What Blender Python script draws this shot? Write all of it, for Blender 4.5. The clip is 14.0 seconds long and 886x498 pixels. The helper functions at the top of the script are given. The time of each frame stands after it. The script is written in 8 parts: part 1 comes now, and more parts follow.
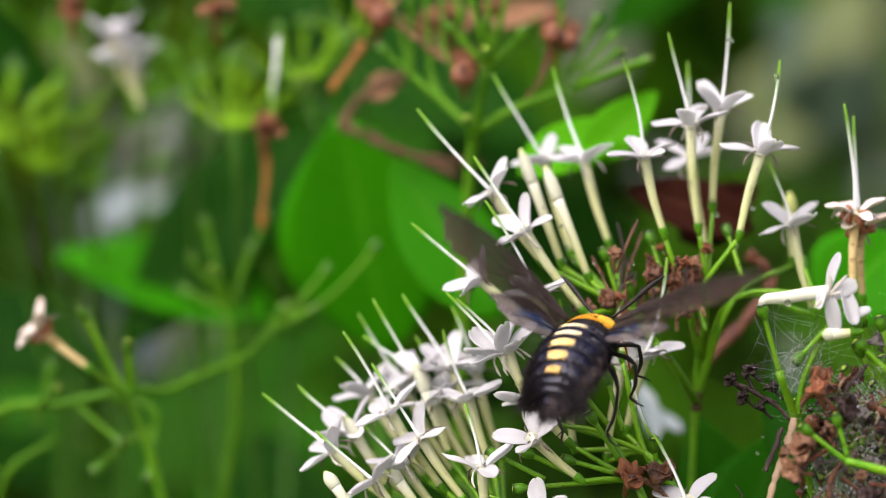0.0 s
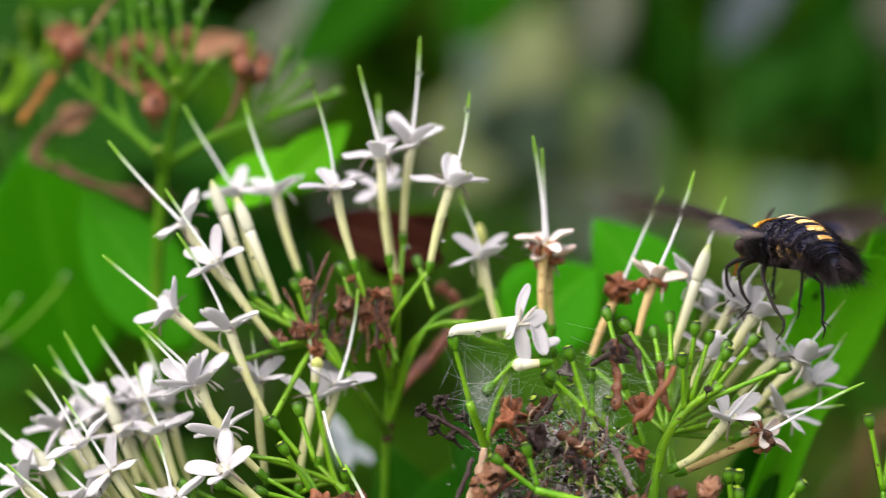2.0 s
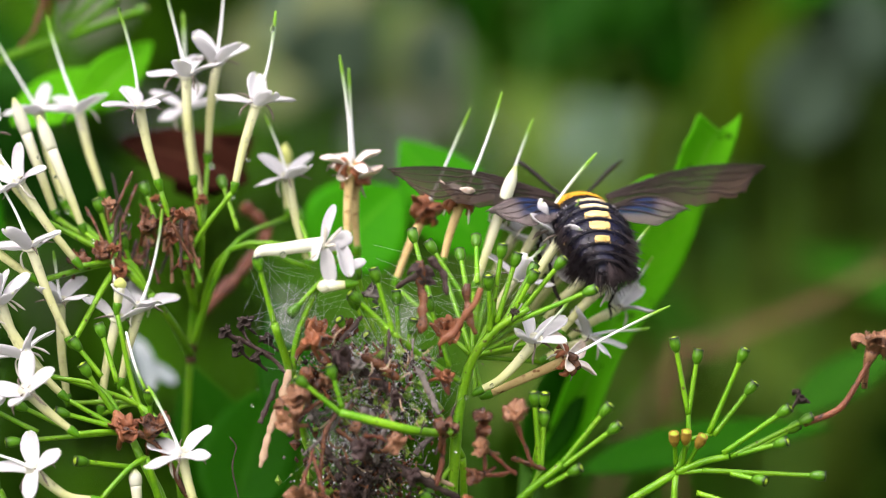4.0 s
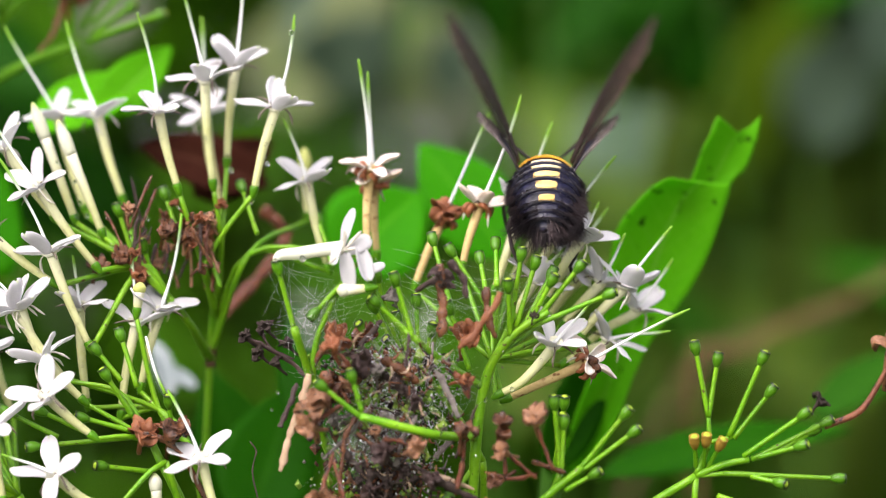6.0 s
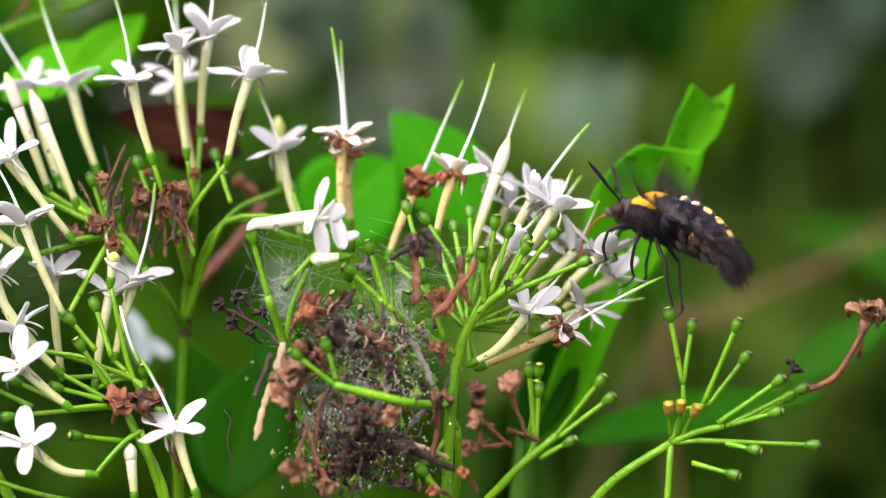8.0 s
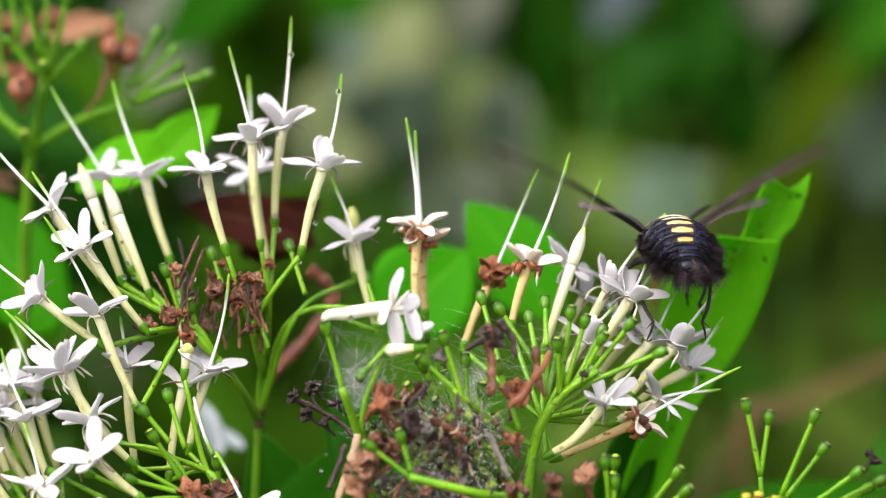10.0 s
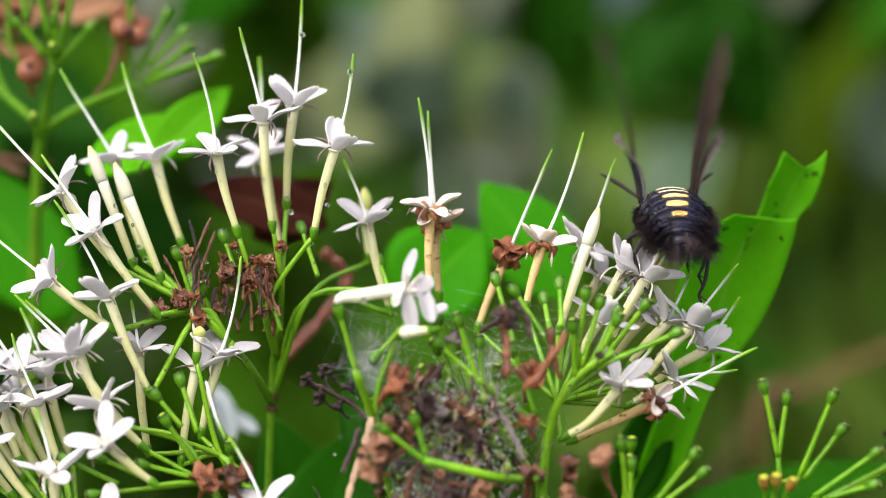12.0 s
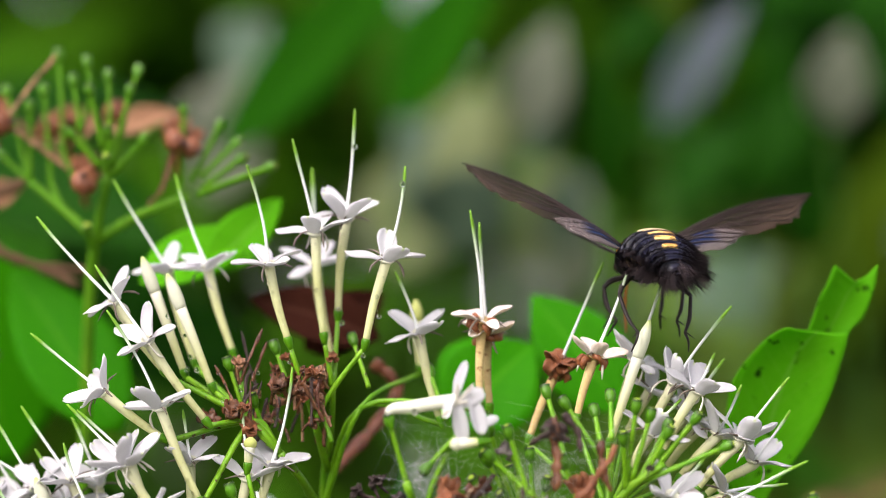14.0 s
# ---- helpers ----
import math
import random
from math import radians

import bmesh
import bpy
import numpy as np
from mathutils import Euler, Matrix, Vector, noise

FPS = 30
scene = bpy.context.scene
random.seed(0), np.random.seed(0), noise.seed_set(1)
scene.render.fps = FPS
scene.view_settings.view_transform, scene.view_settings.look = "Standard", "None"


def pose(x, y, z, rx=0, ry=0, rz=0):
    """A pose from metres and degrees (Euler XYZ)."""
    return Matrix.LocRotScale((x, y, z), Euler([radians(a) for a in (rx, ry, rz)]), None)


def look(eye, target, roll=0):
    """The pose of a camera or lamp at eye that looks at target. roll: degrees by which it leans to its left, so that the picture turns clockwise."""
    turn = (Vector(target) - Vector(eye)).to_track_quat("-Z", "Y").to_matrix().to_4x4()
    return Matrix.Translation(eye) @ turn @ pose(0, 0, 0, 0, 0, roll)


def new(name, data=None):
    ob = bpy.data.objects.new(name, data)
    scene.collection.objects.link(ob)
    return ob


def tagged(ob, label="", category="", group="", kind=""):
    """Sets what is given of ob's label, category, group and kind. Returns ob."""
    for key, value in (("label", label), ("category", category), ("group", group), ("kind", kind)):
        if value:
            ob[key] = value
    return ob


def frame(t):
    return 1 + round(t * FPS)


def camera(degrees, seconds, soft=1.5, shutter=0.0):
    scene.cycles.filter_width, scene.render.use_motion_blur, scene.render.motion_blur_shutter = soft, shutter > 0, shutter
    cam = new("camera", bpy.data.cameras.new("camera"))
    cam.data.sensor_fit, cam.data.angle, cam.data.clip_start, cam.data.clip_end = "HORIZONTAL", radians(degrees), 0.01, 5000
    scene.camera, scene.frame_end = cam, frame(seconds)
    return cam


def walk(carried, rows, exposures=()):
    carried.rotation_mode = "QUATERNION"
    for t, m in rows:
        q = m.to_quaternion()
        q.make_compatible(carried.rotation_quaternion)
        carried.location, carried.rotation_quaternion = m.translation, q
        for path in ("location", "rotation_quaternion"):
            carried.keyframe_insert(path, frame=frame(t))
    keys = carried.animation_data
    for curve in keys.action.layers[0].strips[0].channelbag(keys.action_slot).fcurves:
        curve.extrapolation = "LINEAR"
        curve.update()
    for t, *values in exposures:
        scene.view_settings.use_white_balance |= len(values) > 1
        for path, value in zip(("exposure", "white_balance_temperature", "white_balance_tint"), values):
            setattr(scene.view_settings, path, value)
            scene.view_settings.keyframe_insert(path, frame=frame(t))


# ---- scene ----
cam = camera(13.93, 14.0, soft=0.6, shutter=0.18)
# a long macro lens, wide open; the near flowers are sharp
cam.data.dof.use_dof = True
cam.data.dof.focus_distance = 0.601
cam.data.dof.aperture_fstop = 6.8
cam.data.dof.aperture_blades = 9
EXPOSURE = 1.27
BALANCE = (6700, 18)
EYE = (0.0, -0.6, 1.0)
# seconds, yaw, pitch, roll, millimetres forward along its view: the camera turns after the moth and leans in and out
ROWS = [
    (0.0, 8.104, 1.005, -0.28, -7.0),
    (0.5, 7.483, 1.046, 0.02, -7.0),
    (1.0, 6.828, 1.250, 0.00, -8.0),
    (1.5, 5.225, 1.537, 0.10, -9.0),
    (2.0, 3.170, 1.528, -0.06, -9.0),
    (2.5, 0.745, 0.865, -0.22, -6.5),
    (2.7, 0.170, 0.630, -0.25, -6.0),
    (4.8, 0.063, 0.257, -0.37, -4.0),
    (5.0, 0.210, 0.318, -0.34, -4.0),
    (5.5, 0.440, 0.356, -0.26, -4.0),
    (6.0, 0.375, 0.333, -0.19, -4.0),
    (6.5, 0.235, 0.385, -0.02, -4.0),
    (7.0, 0.041, 0.240, 0.01, -4.0),
    (7.5, 0.000, 0.000, -0.01, -4.0),
    (8.0, -0.039, -0.171, 0.04, -4.0),
    (8.5, 0.081, 0.114, 0.22, -4.0),
    (9.0, 0.651, 0.816, 0.24, -4.0),
    (9.2, 0.872, 0.997, 0.29, -4.0),
    (11.3, 1.350, 1.350, 0.00, 6.0),
    (11.5, 1.375, 1.285, 0.13, 5.6),
    (12.0, 1.370, 0.972, 0.46, 4.6),
    (12.5, 1.285, 1.460, 0.34, 3.6),
    (13.0, 1.825, 2.268, 0.43, 3.1),
    (13.5, 2.219, 2.439, 0.44, 3.0),
    (14.0, 2.165, 2.735, 0.14, 3.0),
]
walk(cam, [(t, pose(EYE[0] - ahead * 0.001 * math.sin(radians(yaw)), EYE[1] + ahead * 0.001 * math.cos(radians(yaw)), EYE[2] + ahead * 0.001 * math.sin(radians(pitch)), 90 + pitch, roll, yaw)) for t, yaw, pitch, roll, ahead in ROWS], [(t, EXPOSURE + more, *BALANCE) for t, more in ((0.0, -0.13), (2.7, -0.12), (4.8, 0.19), (9.2, 0.19), (11.5, 0.08), (14.0, 0.0))])

# ---- light: a bright overcast sky ----
world = bpy.data.worlds.new("overcast_sky")
scene.world = world
world.use_nodes = True
wn = world.node_tree.nodes
sky = wn.new("ShaderNodeTexSky")
sky.sky_type = "NISHITA"
sky.sun_disc = False
sky.sun_elevation, sky.sun_rotation = radians(49), radians(214)
sky.dust_density, sky.ozone_density = 4.0, 1.0
soften = wn.new("ShaderNodeHueSaturation")
soften.inputs["Saturation"].default_value = 0.3
world.node_tree.links.new(sky.outputs[0], soften.inputs["Color"])
world.node_tree.links.new(soften.outputs[0], wn["Background"].inputs[0])
wn["Background"].inputs[1].default_value = 0.15
sun = new("sun", bpy.data.lights.new("sun", "SUN"))
sun.data.energy, sun.data.angle, sun.data.color = 1.15, radians(80), (1.0, 0.96, 0.9)
sun.matrix_basis = look((-1.5, -2.2, 4.2), (0, 0, 1))

# ---- materials ----
MM = 0.001


def shader(name, base, second=None, scale=600.0, rough=0.5, bump=0.15, through_light=0.0, tip=None, tip_from=0.7, tip_to=0.95, coat=0.0, specular=0.14, fine=4.0, clear=0.0):
    """Two tones mixed by noise at two scales, fine relief, light through thin tissue, and a second colour towards the tip."""
    m = bpy.data.materials.new(name)
    m.use_nodes = True
    nt = m.node_tree
    n, link = nt.nodes, nt.links.new
    p = n["Principled BSDF"]
    coord = n.new("ShaderNodeTexCoord")
    big, small = n.new("ShaderNodeTexNoise"), n.new("ShaderNodeTexNoise")
    for tex, s, detail in ((big, scale * 0.35, 3.0), (small, scale * fine, 4.0)):
        tex.inputs["Scale"].default_value = s
        tex.inputs["Detail"].default_value = detail
        link(coord.outputs["Object"], tex.inputs["Vector"])
    add = n.new("ShaderNodeMath")
    add.operation = "ADD"
    link(big.outputs[0], add.inputs[0])
    half = n.new("ShaderNodeMath")
    half.operation = "MULTIPLY"
    half.inputs[1].default_value = 0.5
    link(small.outputs[0], half.inputs[0])
    link(half.outputs[0], add.inputs[1])
    spread = n.new("ShaderNodeMapRange")
    spread.inputs["From Min"].default_value, spread.inputs["From Max"].default_value = 0.5, 1.0
    link(add.outputs[0], spread.inputs["Value"])
    mix = n.new("ShaderNodeMix")
    mix.data_type = "RGBA"
    mix.inputs["A"].default_value = (*base, 1)
    mix.inputs["B"].default_value = (*(second or [c * 0.8 for c in base]), 1)
    link(spread.outputs[0], mix.inputs["Factor"])
    colour = mix.outputs["Result"]
    if tip:
        at = n.new("ShaderNodeAttribute")
        at.attribute_name = "along"
        ramp = n.new("ShaderNodeMapRange")
        ramp.inputs["From Min"].default_value, ramp.inputs["From Max"].default_value = tip_from, tip_to
        link(at.outputs["Fac"], ramp.inputs["Value"])
        over = n.new("ShaderNodeMix")
        over.data_type = "RGBA"
        over.inputs["B"].default_value = (*tip, 1)
        link(ramp.outputs[0], over.inputs["Factor"])
        link(colour, over.inputs["A"])
        colour = over.outputs["Result"]
    own = n.new("ShaderNodeObjectInfo")
    vary = n.new("ShaderNodeMapRange")
    vary.inputs["To Min"].default_value, vary.inputs["To Max"].default_value = 0.85, 1.12
    link(own.outputs["Random"], vary.inputs["Value"])
    hue = n.new("ShaderNodeHueSaturation")
    link(vary.outputs[0], hue.inputs["Value"])
    link(colour, hue.inputs["Color"])
    colour = hue.outputs[0]
    link(colour, p.inputs["Base Color"])
    p.inputs["Roughness"].default_value = rough
    p.inputs["Specular IOR Level"].default_value = specular
    p.inputs["Coat Weight"].default_value = coat
    p.inputs["Coat Roughness"].default_value = 0.15
    if bump:
        b = n.new("ShaderNodeBump")
        b.inputs["Strength"].default_value = bump
        b.inputs["Distance"].default_value = 0.0003
        link(small.outputs[0], b.inputs["Height"])
        link(b.outputs[0], p.inputs["Normal"])
    if through_light:
        tr = n.new("ShaderNodeBsdfTranslucent")
        link(colour, tr.inputs[0])
        ms = n.new("ShaderNodeMixShader")
        ms.inputs[0].default_value = through_light
        link(p.outputs[0], ms.inputs[1])
        link(tr.outputs[0], ms.inputs[2])
        link(ms.outputs[0], n["Material Output"].inputs[0])
    if clear:
        see = n.new("ShaderNodeBsdfTransparent")
        thin = n.new("ShaderNodeMixShader")
        thin.inputs[0].default_value = clear
        link(n["Material Output"].inputs[0].links[0].from_socket, thin.inputs[1])
        link(see.outputs[0], thin.inputs[2])
        link(thin.outputs[0], n["Material Output"].inputs[0])
    return m


def leaf_shader(name, base, second, vein, rough=0.45, through_light=0.42, scale=60.0, gloss=0.035):
    """Blade with a paler midrib and side veins, blotches and a waxy gloss."""
    m = shader(name, base, second, scale=scale, rough=rough, bump=0.25, through_light=through_light, fine=12.0, specular=gloss)
    nt = m.node_tree
    n, link = nt.nodes, nt.links.new
    p = n["Principled BSDF"]
    hue = p.inputs["Base Color"].links[0].from_node
    before = hue.inputs["Color"].links[0].from_socket
    a, c = n.new("ShaderNodeAttribute"), n.new("ShaderNodeAttribute")
    a.attribute_name, c.attribute_name = "along", "across"
    rib = n.new("ShaderNodeMapRange")
    rib.inputs["From Min"].default_value, rib.inputs["From Max"].default_value = 0.07, 0.02
    off = n.new("ShaderNodeMath")
    off.operation = "ABSOLUTE"
    link(c.outputs["Fac"], off.inputs[0])
    link(off.outputs[0], rib.inputs["Value"])
    # side veins run forward from the midrib
    slant = n.new("ShaderNodeMath")
    slant.operation = "MULTIPLY_ADD"
    slant.inputs[1].default_value = -0.22
    link(off.outputs[0], slant.inputs[0])
    link(a.outputs["Fac"], slant.inputs[2])
    wave = n.new("ShaderNodeMath")
    wave.operation = "MULTIPLY"
    wave.inputs[1].default_value = 62.0
    link(slant.outputs[0], wave.inputs[0])
    sine = n.new("ShaderNodeMath")
    sine.operation = "SINE"
    link(wave.outputs[0], sine.inputs[0])
    thin = n.new("ShaderNodeMapRange")
    thin.inputs["From Min"].default_value, thin.inputs["From Max"].default_value = 0.93, 1.0
    thin.inputs["To Max"].default_value = 0.35
    link(sine.outputs[0], thin.inputs["Value"])
    most = n.new("ShaderNodeMath")
    most.operation = "MAXIMUM"
    link(rib.outputs[0], most.inputs[0])
    link(thin.outputs[0], most.inputs[1])
    mix = n.new("ShaderNodeMix")
    mix.data_type = "RGBA"
    mix.inputs["B"].default_value = (*vein, 1)
    link(most.outputs[0], mix.inputs["Factor"])
    link(before, mix.inputs["A"])
    link(mix.outputs["Result"], hue.inputs["Color"])
    return m


def specks(m, colour, scale=900.0, amount=0.70):
    """Small dark blemishes scattered over a leaf."""
    n, link = m.node_tree.nodes, m.node_tree.links.new
    hue = n["Principled BSDF"].inputs["Base Color"].links[0].from_node
    before = hue.inputs["Color"].links[0].from_socket
    coord, tex, cut, mix = n.new("ShaderNodeTexCoord"), n.new("ShaderNodeTexNoise"), n.new("ShaderNodeMapRange"), n.new("ShaderNodeMix")
    tex.inputs["Scale"].default_value, tex.inputs["Detail"].default_value = scale, 2.0
    cut.inputs["From Min"].default_value, cut.inputs["From Max"].default_value = amount, amount + 0.06
    mix.data_type = "RGBA"
    mix.inputs["B"].default_value = (*colour, 1)
    link(coord.outputs["Object"], tex.inputs["Vector"])
    link(tex.outputs[0], cut.inputs["Value"])
    link(cut.outputs[0], mix.inputs["Factor"])
    link(before, mix.inputs["A"])
    link(mix.outputs["Result"], hue.inputs["Color"])


PETAL = shader("white_petal", (0.70, 0.695, 0.71), (0.62, 0.615, 0.64), scale=500, rough=0.5, bump=0.12, through_light=0.42, tip=(0.46, 0.62, 0.10), tip_from=0.88, tip_to=1.02)
PETAL_OLD = shader("withered_petal", (0.82, 0.80, 0.77), (0.66, 0.50, 0.40), scale=500, rough=0.6, through_light=0.2)
TUBE = shader("cream_tube", (0.56, 0.58, 0.25), (0.66, 0.67, 0.38), scale=400, rough=0.38, bump=0.15, through_light=0.3, tip=(0.80, 0.80, 0.66), tip_from=0.35, tip_to=0.95)
TUBE_OLD = shader("yellowing_tube", (0.58, 0.46, 0.22), (0.42, 0.28, 0.11), scale=500, rough=0.5, through_light=0.1)
TUBE_WHITE = shader("white_tube", (0.74, 0.745, 0.66), (0.66, 0.68, 0.55), scale=400, rough=0.34, bump=0.15, through_light=0.3)
STYLE = shader("style", (0.80, 0.82, 0.80), (0.72, 0.75, 0.74), scale=500, rough=0.4, bump=0.05, through_light=0.15, tip=(0.17, 0.37, 0.035), tip_from=0.42, tip_to=0.80)
ANTHER = shader("anther", (0.20, 0.17, 0.14), (0.07, 0.05, 0.04), scale=900, rough=0.6)
ANTHER_PALE = shader("pale_anther", (0.60, 0.58, 0.50), (0.30, 0.27, 0.22), scale=900, rough=0.6)
BUD_YELLOW = shader("yellow_green_bud", (0.50, 0.58, 0.12), (0.60, 0.62, 0.25), scale=500, rough=0.45, through_light=0.2)
BUD_WHITE = shader("greenish_white_bud", (0.70, 0.71, 0.58), (0.62, 0.64, 0.48), scale=500, rough=0.45, bump=0.15, through_light=0.3, tip=(0.50, 0.60, 0.20), tip_from=0.7, tip_to=1.0)
CALYX = shader("calyx_green", (0.032, 0.140, 0.002), (0.080, 0.22, 0.006), scale=700, rough=0.32, bump=0.25, specular=0.2)
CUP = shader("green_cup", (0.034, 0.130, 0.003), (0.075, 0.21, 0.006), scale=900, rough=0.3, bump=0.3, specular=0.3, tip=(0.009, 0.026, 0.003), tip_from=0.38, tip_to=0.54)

STEM = shader("stem_green", (0.058, 0.210, 0.003), (0.150, 0.330, 0.008), scale=420, rough=0.32, bump=0.45, specular=0.3)
CUP_YELLOW = shader("yellowing_cup", (0.30, 0.19, 0.025), (0.16, 0.09, 0.02), scale=700, rough=0.5, bump=0.3)
RUST = shader("rusty_old_tube", (0.30, 0.13, 0.025), (0.18, 0.07, 0.02), scale=500, rough=0.5, through_light=0.1)
STEM_DARK = shader("stem_dark_green", (0.035, 0.12, 0.010), (0.06, 0.16, 0.02), scale=200, rough=0.45)
BARK = shader("brown_twig", (0.07, 0.035, 0.02), (0.12, 0.07, 0.04), scale=200, rough=0.75, bump=0.5)
TAN_TWIG = shader("tan_twig", (0.13, 0.062, 0.03), (0.20, 0.11, 0.055), scale=200, rough=0.7, bump=0.5)
RED_TWIG = shader("red_brown_twig", (0.060, 0.016, 0.010), (0.17, 0.055, 0.024), scale=900, rough=0.36, bump=0.8, specular=0.35)
DRY = shader("dry_brown", (0.225, 0.085, 0.036), (0.020, 0.008, 0.006), scale=1000, rough=0.27, coat=0.15, bump=0.9, through_light=0.18, specular=0.4)
DRY_PALE = shader("dry_tan", (0.46, 0.235, 0.125), (0.09, 0.032, 0.016), scale=900, rough=0.28, coat=0.12, bump=0.9, through_light=0.2, specular=0.35)
DRY_RED = shader("dry_red_brown", (0.13, 0.034, 0.013), (0.27, 0.105, 0.045), scale=900, rough=0.32, bump=0.7, through_light=0.15, specular=0.3)
DRY_DARK = shader("dry_dark_brown", (0.060, 0.034, 0.030), (0.014, 0.008, 0.008), scale=700, rough=0.5, bump=0.8, specular=0.3)
RUSSET = shader("russet_fruit", (0.26, 0.085, 0.030), (0.13, 0.045, 0.025), scale=420, rough=0.38, bump=0.7, specular=0.3)
CUP_HEART = shader("cup_heart", (0.30, 0.42, 0.035), (0.20, 0.33, 0.02), scale=900, rough=0.4, bump=0.2)
DRY_GREY = shader("grey_dust", (0.20, 0.18, 0.165), (0.09, 0.075, 0.07), scale=700, rough=0.85, bump=0.5)
BRACT = shader("pale_straw", (0.55, 0.44, 0.31), (0.38, 0.25, 0.16), scale=300, rough=0.55, bump=0.4, through_light=0.2)
MOSS = shader("green_scrap", (0.10, 0.24, 0.02), (0.22, 0.32, 0.05), scale=600, rough=0.5, bump=0.4, through_light=0.2)
FRASS = shader("black_frass", (0.018, 0.014, 0.012), (0.05, 0.035, 0.03), scale=900, rough=0.8, bump=0.6)
WEB = shader("cobweb", (0.75, 0.76, 0.76), (0.55, 0.56, 0.56), scale=900, rough=0.5, bump=0)
SILK = shader("web_silk", (0.62, 0.63, 0.62), (0.45, 0.46, 0.46), scale=900, rough=0.6, bump=0, clear=0.9)


def torn(m):
    """Lets the web thin out towards its rim and in ragged patches."""
    n, link = m.node_tree.nodes, m.node_tree.links.new
    thin = n["Material Output"].inputs[0].links[0].from_node
    at, coord, tex = n.new("ShaderNodeAttribute"), n.new("ShaderNodeTexCoord"), n.new("ShaderNodeTexNoise")
    at.attribute_name = "along"
    tex.inputs["Scale"].default_value, tex.inputs["Detail"].default_value = 260.0, 6.0
    link(coord.outputs["Object"], tex.inputs["Vector"])
    times, fade = n.new("ShaderNodeMath"), n.new("ShaderNodeMapRange")
    times.operation = "MULTIPLY"
    link(at.outputs["Fac"], times.inputs[0])
    link(tex.outputs[0], times.inputs[1])
    fade.inputs["From Min"].default_value, fade.inputs["From Max"].default_value = 0.12, 0.6
    fade.inputs["To Min"].default_value, fade.inputs["To Max"].default_value = 1.0, 0.76
    link(times.outputs[0], fade.inputs["Value"])
    link(fade.outputs[0], thin.inputs[0])


torn(SILK)
LEAF = leaf_shader("leaf_green", (0.020, 0.215, 0.001), (0.036, 0.26, 0.002), (0.05, 0.29, 0.006))
# darker copy of LEAF: shade put into the colour for leaves behind
LEAF_SHADE = leaf_shader("leaf_green_painted_shade", (0.008, 0.085, 0.001), (0.016, 0.11, 0.001), (0.02, 0.12, 0.004))
LEAF_BRIGHT = leaf_shader("bright_leaf_green", (0.088, 0.43, 0.005), (0.122, 0.50, 0.010), (0.15, 0.48, 0.03), through_light=0.55)

LEAF_DARK = leaf_shader("dark_green_leaf", (0.026, 0.120, 0.002), (0.054, 0.152, 0.005), (0.08, 0.17, 0.015), gloss=0.03, rough=0.5, through_light=0.4)
LEAF_MID = leaf_shader("mid_green_leaf", (0.015, 0.098, 0.003), (0.028, 0.130, 0.006), (0.035, 0.15, 0.012))
# pale colour stands in for sky reflected on a wet leaf
LEAF_PALE = leaf_shader("painted_sky_reflection_leaf", (0.26, 0.32, 0.33), (0.33, 0.39, 0.40), (0.38, 0.42, 0.40), rough=0.3, gloss=0.5, through_light=0.2)
# silvery tone paints sky gloss and haze into the leaf colour
LEAF_SILVER = leaf_shader("painted_gloss_leaf", (0.075, 0.130, 0.085), (0.125, 0.180, 0.125), (0.13, 0.19, 0.13), rough=0.35, gloss=0.2, through_light=0.25)
STEM_FAR = shader("stem_deep_green", (0.040, 0.140, 0.003), (0.075, 0.20, 0.006), scale=300, rough=0.45, bump=0.15, specular=0.1)
STEM_MID = shader("stem_mid_green", (0.095, 0.235, 0.004), (0.15, 0.31, 0.008), scale=300, rough=0.5, bump=0.15, specular=0.08)
# background shade put into the leaf colour as a deep green
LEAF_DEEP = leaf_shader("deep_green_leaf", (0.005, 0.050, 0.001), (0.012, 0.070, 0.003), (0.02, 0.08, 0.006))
# pale olive tone paints bright background haze into the leaf colour
LEAF_HAZE_OLIVE = leaf_shader("pale_olive_leaf", (0.20, 0.25, 0.11), (0.27, 0.31, 0.15), (0.27, 0.32, 0.16), rough=0.5, gloss=0.1, through_light=0.3)
LEAF_LIME = leaf_shader("yellow_green_leaf", (0.055, 0.115, 0.004), (0.085, 0.145, 0.007), (0.09, 0.15, 0.012), gloss=0.04, through_light=0.4)
# blue-grey and grey-green tones paint sky gloss and haze into the colour
LEAF_DUSK = leaf_shader("dusky_haze_leaf", (0.050, 0.066, 0.084), (0.085, 0.102, 0.125), (0.10, 0.115, 0.13), rough=0.35, gloss=0.2, through_light=0.2)
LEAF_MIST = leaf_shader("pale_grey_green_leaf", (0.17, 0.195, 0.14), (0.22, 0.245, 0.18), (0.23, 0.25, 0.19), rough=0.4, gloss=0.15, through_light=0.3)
LEAF_OLIVE = leaf_shader("olive_green_leaf", (0.105, 0.205, 0.018), (0.155, 0.245, 0.032), (0.13, 0.21, 0.03), gloss=0.12, through_light=0.45)
LEAF_DEAD = leaf_shader("dead_leaf_maroon", (0.020, 0.005, 0.003), (0.035, 0.011, 0.006), (0.05, 0.02, 0.012), rough=0.8, gloss=0.03, through_light=0.12)
LEAF_TAN = leaf_shader("dead_leaf_tan", (0.22, 0.11, 0.06), (0.30, 0.17, 0.10), (0.33, 0.2, 0.12), rough=0.6, through_light=0.15)
# opaque white: the glint of the beads is put into the colour
DEW = shader("dew_painted_glint", (0.72, 0.75, 0.75), (0.6, 0.64, 0.64), scale=900, rough=0.06, bump=0, specular=1.0, coat=1.0)
FUR = shader("black_fur", (0.005, 0.004, 0.005), (0.012, 0.009, 0.011), scale=700, rough=0.6, bump=0.5, specular=0.15)
